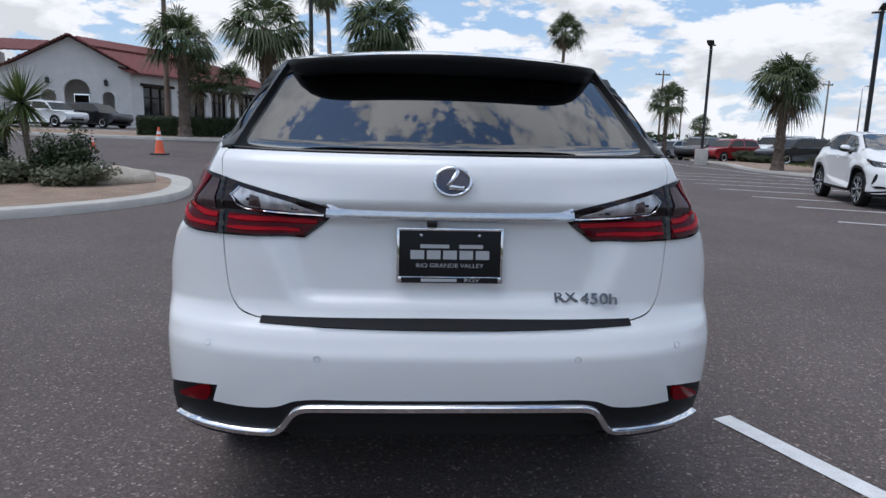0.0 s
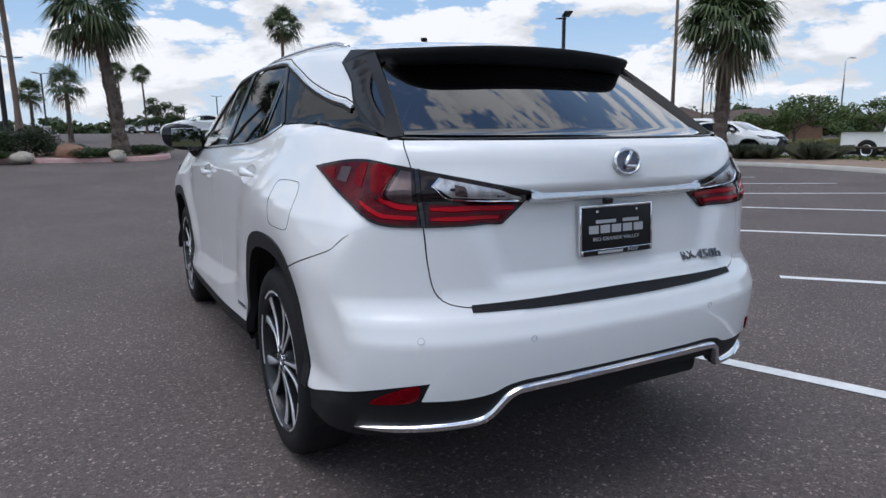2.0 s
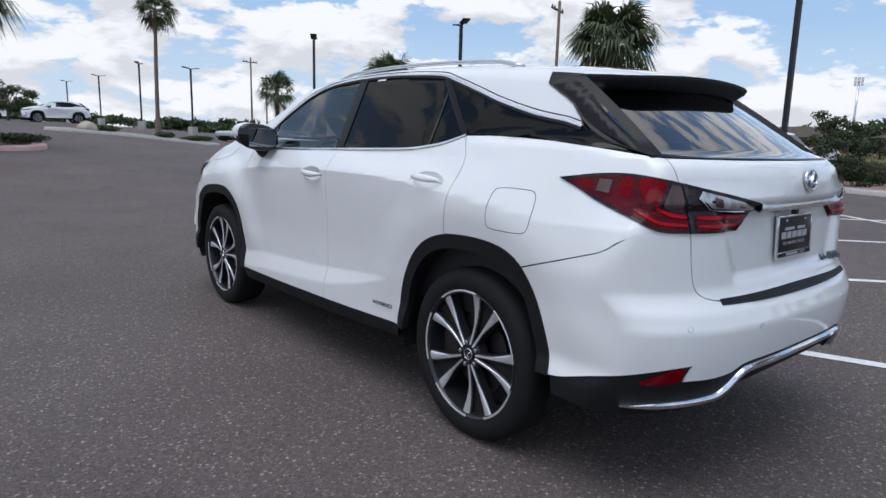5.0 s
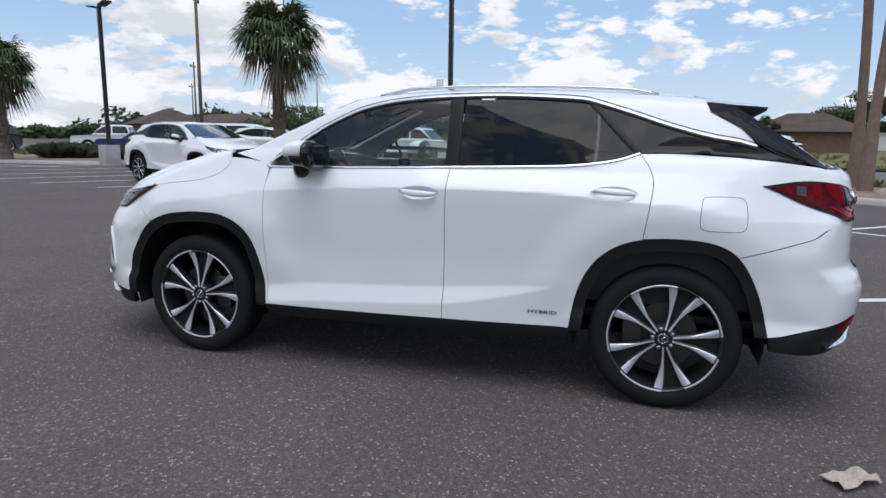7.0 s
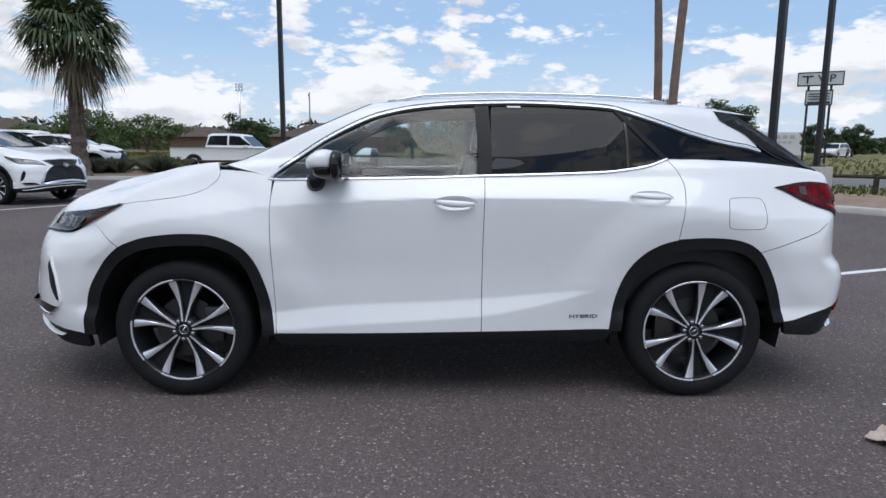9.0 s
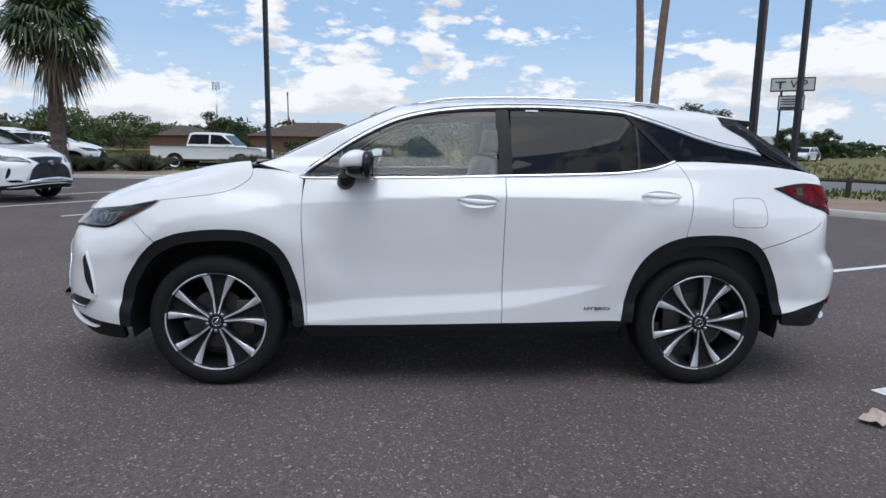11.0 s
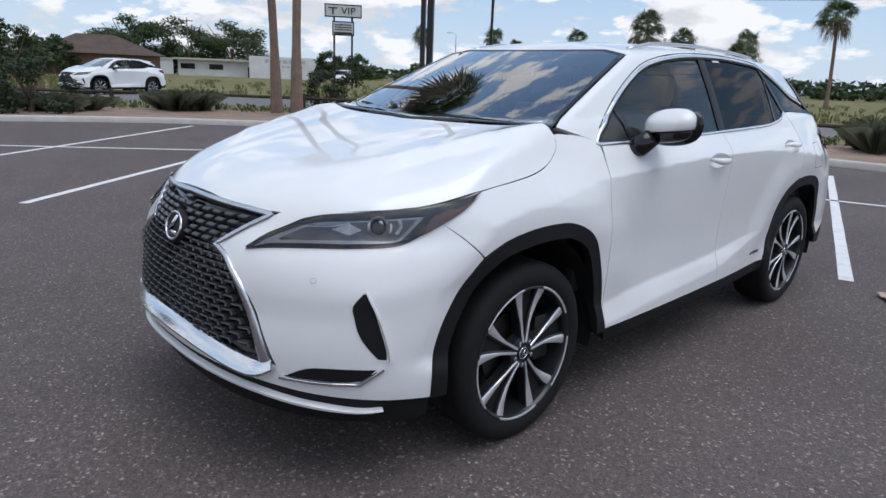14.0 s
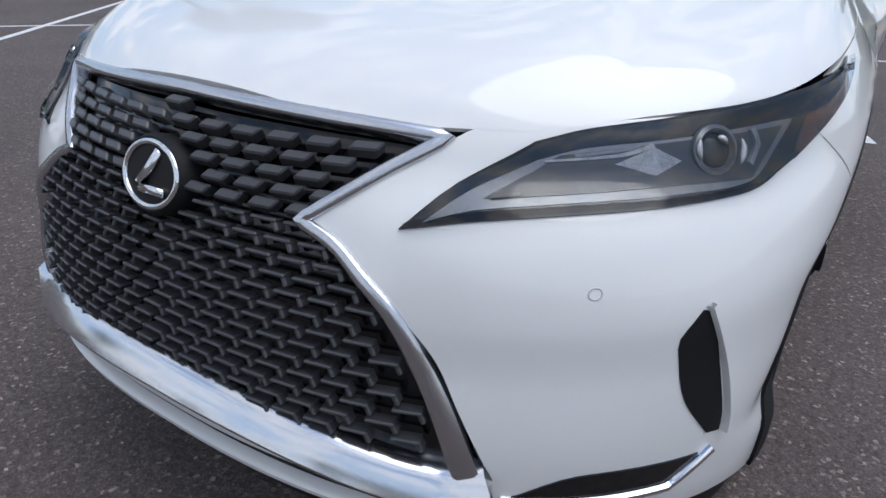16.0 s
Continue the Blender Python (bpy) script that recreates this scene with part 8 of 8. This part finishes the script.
# ---- buildings ----
def frame_at(ax, ay, bx, by):
    """A pose whose x runs from a to b on the ground."""
    t = math.degrees(math.atan2(by - ay, bx - ax))
    return pose(ax, ay, float(rise(ax, ay)), 0, 0, t), math.hypot(bx - ax, by - ay)


def wall_with_holes(name, outline, holes, thick, m, material, parent, label=""):
    """A wall in x, z with openings cut through it."""
    poly = np.array(outline, float)
    if area2(poly) < 0:
        poly = poly[::-1]
    hs = [np.array(h, float) for h in holes]
    uv, tri = tile(poly, 1.2, hs)
    k = len(uv)
    verts = [m @ Vector((x, 0, z)) for x, z in uv] + [m @ Vector((x, thick, z)) for x, z in uv]
    flat_n = np.cross(uv[tri[:, 1]] - uv[tri[:, 0]], uv[tri[:, 2]] - uv[tri[:, 0]])
    tri[flat_n < 0] = tri[flat_n < 0][:, ::-1]
    faces = [tuple(t) for t in tri] + [tuple(int(i) + k for i in t[::-1]) for t in tri]
    count = set()
    for t in tri:
        for i in range(3):
            count.add((int(t[i]), int(t[(i + 1) % 3])))
    for a, b in count:
        if (b, a) not in count:
            faces.append((b, a, a + k, b + k))
    return link_mesh(name, verts, faces, material, parent, label, smooth=False)


def arch(x, w, h):
    r = w / 2
    return [(x - r, 0.0), (x + r, 0.0)] + [(x + r * math.cos(a), h - r + r * math.sin(a)) for a in np.linspace(0, math.pi, 13)]


def rect(x, w, lo, hi):
    return [(x - w / 2, lo), (x + w / 2, lo), (x + w / 2, hi), (x - w / 2, hi)]


def tiled_roof(name, a, b, c, d, parent, m, rows=10, cols=34):
    """A pitched roof plane from eave a-b to ridge d-c, with rounded tile rows as ribs."""
    a, b, c, d = [Vector(p) for p in (a, b, c, d)]
    up = (b - a).cross(d - a).normalized()
    if up.z < 0:
        up = -up
    bm = bmesh.new()
    n = cols * 4
    grid = []
    for j in range(rows + 1):
        v = j / rows
        row = []
        for i in range(n + 1):
            u = i / n
            p = (a * (1 - u) + b * u) * (1 - v) + (d * (1 - u) + c * u) * v
            row.append(bm.verts.new(m @ (p + up * (0.05 * abs(math.sin(math.pi * cols * u)) + 0.03 * (1 - (v * rows) % 1 if j else 0)))))
        grid.append(row)
    for j in range(rows):
        for i in range(n):
            bm.faces.new((grid[j][i], grid[j][i + 1], grid[j + 1][i + 1], grid[j + 1][i]))
    ex = bmesh.ops.extrude_face_region(bm, geom=list(bm.faces))
    bmesh.ops.translate(bm, vec=(0, 0, -0.12), verts=[v for v in ex["geom"] if isinstance(v, bmesh.types.BMVert)])
    bmesh.ops.recalc_face_normals(bm, faces=bm.faces)
    return part(name, bm, TILE, parent, "rows of red clay roof tiles", sharp=50)


hall = new("building")
tagged(hall, "white stucco building with arches and a red tile roof", "building")
m, _ = frame_at(-35.0, 43.8, -21.7, 48.5)
m = m @ Matrix.Translation((0, 0, 0.35))
# gable front, 11 m wide
arches = [arch(8.5, 0.95, 2.3), arch(10.4, 1.75, 3.15), arch(12.5, 0.85, 2.3)]
wall_with_holes("wall", [(0, -1.5), (14.1, -1.5), (14.1, 4.05), (10.1, 6.2), (6.1, 3.95), (0, 3.95)], arches, 0.45, m, STUCCO, hall, "white stucco gable wall with three arches")
wall_with_holes("wall", [(0, -1.5), (14.1, -1.5), (14.1, 3.6), (0, 3.6)], [rect(10.4, 1.1, 0, 2.2)], 0.2, m @ Matrix.Translation((0, 2.6, 0)), STUCCO, hall, "inner porch wall")
bm = bmesh.new()
boxed(bm, (1.0, 0.08, 2.1), m @ Matrix.Translation((10.4, 2.66, 1.05)), 0.01)
part("door", bm, DARKWOOD, hall, "dark timber door")
for x in (8.5, 12.4):
    bm = bmesh.new()
    boxed(bm, (0.26, 0.22, 0.42), m @ Matrix.Translation((x, -0.16, 2.95)), 0.03)
    boxed(bm, (0.08, 0.2, 0.06), m @ Matrix.Translation((x, -0.06, 3.25)))
    part("wall_lantern", bm, BLACKMETAL, hall, "black wall lantern")
# wing running back to the right
mr, wl = frame_at(-21.7, 48.5, -14.2, 63.5)
mr = mr @ Matrix.Translation((0, 0, 0.35))
wins = [rect(2.6, 2.9, 0.25, 2.95), rect(6.6, 2.6, 0.25, 2.95), rect(9.6, 2.0, 0.0, 2.95), rect(13.3, 2.2, 0.25, 2.95)]
wall_with_holes("wall", [(0, -1.5), (wl, -1.5), (wl, 3.95), (0, 3.95)], wins, 0.4, mr, STUCCO, hall, "white stucco side wall with dark windows")
for x, w in ((2.6, 2.9), (6.6, 2.6), (9.6, 2.0), (13.3, 2.2)):
    bm = bmesh.new()
    boxed(bm, (w, 0.05, 2.95), mr @ Matrix.Translation((x, 0.30, 1.48)))
    win = part("window", bm, DARKPANE, hall, "dark window glass")
    bm = bmesh.new()
    for k in range(4):
        boxed(bm, (0.09, 0.10, 2.9), mr @ Matrix.Translation((x - w / 2 + 0.05 + k * (w - 0.1) / 3, 0.22, 1.45)))
    for z in (0.3, 2.1, 2.9):
        boxed(bm, (w, 0.09, 0.09), mr @ Matrix.Translation((x, 0.215, z)))
    part("window_frame", bm, DARKWOOD, win, "dark timber window frame")
    bm = bmesh.new()
    boxed(bm, (w + 0.5, 0.16, 0.22), mr @ Matrix.Translation((x, -0.06, 3.06)), 0.01)
    part("lintel", bm, DARKWOOD, hall, "dark timber lintel")
tiled_roof("roof", (5.4, -0.7, 3.7), (10.1, -0.7, 6.38), (10.1, 13, 6.38), (5.4, 13, 3.7), hall, m, 16, 18)
tiled_roof("roof", (10.1, -0.7, 6.38), (14.8, -0.7, 3.80), (14.8, 13, 3.80), (10.1, 13, 6.38), hall, m, 16, 14)
tiled_roof("roof", (-0.6, -0.8, 3.85), (wl + 0.6, -0.8, 3.85), (wl + 0.6, 7, 6.3), (-0.6, 7, 6.3), hall, mr, 9, 44)
tiled_roof("roof", (2.0, 6.6, 6.4), (wl - 1.0, 6.6, 6.4), (wl - 3.0, 11, 7.6), (4.0, 11, 7.6), hall, mr, 6, 30)
tiled_roof("roof", (-6.0, 8.0, 5.6), (6.6, 8.0, 5.9), (6.6, 16, 7.6), (-6.0, 16, 7.4), hall, m, 7, 26)
bm = bmesh.new()
boxed(bm, (wl - 4.5, 4.5, 2.4), mr @ Matrix.Translation((wl / 2, 9.6, 5.3)))
boxed(bm, (8.5, 7.0, 2.0), m @ Matrix.Translation((-1.4, 12.5, 5.2)))
part("upper_wall", bm, STUCCO, hall, "white stucco upper storey")
for k in range(7):
    bm = bmesh.new()
    t = k / 6
    for s in (-1, 1):
        boxed(bm, (0.12, 0.75, 0.14), m @ Matrix.Translation((10.1 + s * (0.5 + 4.0 * t), -0.35, 6.00 - 2.10 * t - (0.0 if s < 0 else 0.02))))
    part("rafter_end", bm, DARKWOOD, hall)

# clipped hedge in front of it
bm = bmesh.new()
rg = random.Random(51)
for i in range(9500):
    f = rg.randrange(3)
    u, v, w = rg.random(), rg.random(), rg.random()
    x, y, z = u * 9.0, 0.0 if f == 0 else v * 1.1, 0.95 if f == 1 else w * 0.95
    if f == 2:
        x = 9.0 if v > 0.5 else 0.0
    c = Vector((x + rg.gauss(0, 0.05), y + rg.gauss(0, 0.05), z + rg.gauss(0, 0.05)))
    d = Vector((rg.gauss(0, 1), rg.gauss(0, 1), rg.gauss(0, 1))).normalized() * 0.07
    e = d.orthogonal().normalized() * 0.03
    bm.faces.new([bm.verts.new(c - d), bm.verts.new(c + e), bm.verts.new(c + d), bm.verts.new(c - e)])
boxed(bm, (8.9, 1.0, 0.9), Matrix.Translation((4.5, 0.55, 0.45)))
hedge = part("hedge", bm, BUSHLEAF)
hedge.matrix_world = pose(-13.4, 28.9, float(rise(-12, 29)) + 0.05, 0, 0, 13)
tagged(hedge, "dense clipped green hedge before the building", "hedge")


def house(label, x, y, turn, w, d, eave, ridge, wall, roof_mat):
    root = new("house")
    tagged(root, label, "house", "far houses")
    bm = bmesh.new()
    boxed(bm, (w, d, eave + 1.0), Matrix.Translation((0, 0, eave / 2 - 0.5)))
    part("wall", bm, wall, root)
    bm = bmesh.new()
    o = 0.6
    v = [bm.verts.new(p) for p in ((-w / 2 - o, -d / 2 - o, eave), (w / 2 + o, -d / 2 - o, eave), (w / 2 + o, d / 2 + o, eave), (-w / 2 - o, d / 2 + o, eave), (-w / 2 + d * 0.45, 0, ridge), (w / 2 - d * 0.45, 0, ridge))]
    for f in ((0, 1, 5, 4), (1, 2, 5), (2, 3, 4, 5), (3, 0, 4), (3, 2, 1, 0)):
        bm.faces.new([v[i] for i in f])
    part("roof", bm, roof_mat, root, "brown hipped shingle roof")
    for k in range(4):
        bm = bmesh.new()
        xx = -w / 2 + w * (k + 0.5) / 4
        boxed(bm, (1.5, 0.12, 1.2), Matrix.Translation((xx, -d / 2 - 0.02, 1.5)))
        part("window", bm, DARKPANE, root)
        bm = bmesh.new()
        for s in (-1, 1):
            boxed(bm, (0.1, 0.16, 1.4), Matrix.Translation((xx + s * 0.78, -d / 2 - 0.03, 1.5)))
            boxed(bm, (1.7, 0.16, 0.1), Matrix.Translation((xx, -d / 2 - 0.03, 1.5 + s * 0.66)))
        part("window_frame", bm, SHOPWALL, root)
    return put(root, x, y, turn)


house("low brown brick house with a broad hipped roof", 88.0, 13.5, 78, 16, 11, 2.2, 4.2, BRICKWALL, BROWNROOF)
house("long low house with a brown hipped roof", 80.0, 58.0, 60, 22, 11, 2.3, 4.2, BRICKWALL, BROWNROOF)
house("low house roof behind the mesquite tree", 100.0, 38.0, 70, 14, 10, 2.2, 3.8, BRICKWALL, BROWNROOF)
house("small brown-roofed house in the trees", 72.0, 62.0, 50, 12, 9, 2.4, 4.6, BRICKWALL, BROWNROOF)
house("small grey-roofed house beyond the trees", 82.0, -20.0, 80, 12, 9, 2.4, 4.6, BRICKWALL, BROWNROOF)

shop = new("shop")
tagged(shop, "long low white shop with a flat overhanging roof", "shop")
bm = bmesh.new()
boxed(bm, (16, 9, 4.0), Matrix.Translation((0, 0, 1.2)))
part("wall", bm, SHOPWALL, shop, "white painted block wall")
bm = bmesh.new()
boxed(bm, (17.4, 10.4, 0.35), Matrix.Translation((0, -0.5, 3.25)), 0.02)
part("roof", bm, CONCRETE, shop, "flat pale roof slab")
for x in (-6.2, -1.0):
    bm = bmesh.new()
    boxed(bm, (2.6, 0.12, 1.0), Matrix.Translation((x, -4.53, 1.9)))
    part("window", bm, DARKPANE, shop, "wide dark window")
bm = bmesh.new()
boxed(bm, (1.1, 0.12, 2.1), Matrix.Translation((5.5, -4.53, 1.05)))
part("door", bm, DARKWOOD, shop)
put(shop, 101.8, -44.0, -115, 0.80)
wing = new("shop")
tagged(wing, "white shop wing with faded lettering on its wall", "shop")
bm = bmesh.new()
boxed(bm, (11, 8, 4.6), Matrix.Translation((0, 0, 1.4)))
part("wall", bm, SHOPWALL, wing, "white painted wall")
bars("wall_lettering", [(-2.6 + k * 1.0, 0.35, 0.7, 0.55) for k in range(7)] + [(-1.4 + k * 0.75, -0.5, 0.5, 0.35) for k in range(7)], Matrix.Translation((0, -4.03, 2.6)) @ pose(0, 0, 0, 90, 0, 0), PRINT, wing, depth=0.03)
put(wing, 94.9, -51.1, -118, 0.92)
box3 = new("shop")
tagged(box3, "low plain white store behind the field", "shop")
bm = bmesh.new()
boxed(bm, (12, 8, 4.2), Matrix.Translation((0, 0, 1.2)))
part("wall", bm, SHOPWALL, box3)
bm = bmesh.new()
boxed(bm, (12.6, 8.6, 0.25), Matrix.Translation((0, 0, 3.3)))
part("roof", bm, CONCRETE, box3)
put(box3, 114.0, -35.5, -108, 0.8)

sign = new("pole_sign")
tagged(sign, "tall roadside sign with grey boards on two posts", "sign")
bm = bmesh.new()
for x in (-0.75, 0.75):
    boxed(bm, (0.16, 0.16, 7.2), Matrix.Translation((x, 0, 3.4)))
part("sign_post", bm, BLACKMETAL, sign, "two dark posts")
for z, h, w in ((6.45, 0.95, 3.0), (5.05, 1.05, 1.75)):
    bm = bmesh.new()
    boxed(bm, (w, 0.30, h), Matrix.Translation((0, -0.16, z)), 0.03)
    board = part("board", bm, SIGNFACE, sign, "grey-white sign board", sharp=40)
    bm = bmesh.new()
    for s in (-1, 1):
        boxed(bm, (0.08, 0.34, h + 0.06), Matrix.Translation((s * w / 2, -0.16, z)))
        boxed(bm, (w + 0.08, 0.34, 0.08), Matrix.Translation((0, -0.16, z + s * h / 2)))
    part("board_frame", bm, BLACKMETAL, board)
lettering("sign_letters", "VIP", 0.80, Matrix.Translation((0.42, -0.34, 6.43)) @ pose(0, 0, 0, 90, 0, 0), RIMDARK, sign, depth=0.01, squash=1.1)
bars("sign_mark", [(-0.85, 0.22, 0.75, 0.10), (-0.85, -0.05, 0.12, 0.50)], Matrix.Translation((0, -0.34, 6.43)) @ pose(0, 0, 0, 90, 0, 0), RIMDARK, sign, depth=0.02)
bars("sign_line", [(0, 0.28 - 0.19 * k, 1.4, 0.07) for k in range(3)] + [(0, -0.38, 1.5, 0.16)], Matrix.Translation((0, -0.34, 5.05)) @ pose(0, 0, 0, 90, 0, 0), RIMDARK, sign, depth=0.02)
put(sign, 44.6, -28.7, -122, 0.98)

tower = new("water_tower")
tagged(tower, "far white water tower on slim legs", "water tower")
bm = bmesh.new()
spun(bm, [(-2.6, 0), (-2.6, 2.2), (-1.2, 5.4), (1.8, 5.6), (3.2, 4.6), (4.2, 1.0), (4.3, 0)], 32, "Z")
bmesh.ops.translate(bm, vec=(0, 0, 18), verts=bm.verts)
part("tank", bm, TANKWHITE, tower, "white round tank", sharp=40)
for k in range(6):
    a = k * math.pi / 3
    bm = bmesh.new()
    tube(bm, [(5.2 * math.cos(a), 5.2 * math.sin(a), -1), (5.0 * math.cos(a), 5.0 * math.sin(a), 17.5)], 0.28, 8)
    part("leg", bm, TANKWHITE, tower, smooth=True)
bm = bmesh.new()
tube(bm, [(0, 0, -1), (0, 0, 16)], 0.7, 10)
part("riser", bm, TANKWHITE, tower, smooth=True)
put(tower, 255.8, -11.3, 0, 0.68)

mast = new("floodlight_mast")
tagged(mast, "far slim mast with a bank of floodlights", "floodlight mast")
bm = bmesh.new()
tube(bm, [(0, 0, 0), (0, 0, 11.5)], [0.22, 0.14], 8)
part("post", bm, SATIN, mast, smooth=True)
bm = bmesh.new()
for i in range(3):
    for j in range(3):
        boxed(bm, (0.4, 0.3, 0.4), Matrix.Translation((-0.5 + 0.5 * i, 0, 11.2 + 0.5 * j)), 0.03)
part("floodlights", bm, SATIN, mast)
put(mast, 120.0, 37.0, 100)
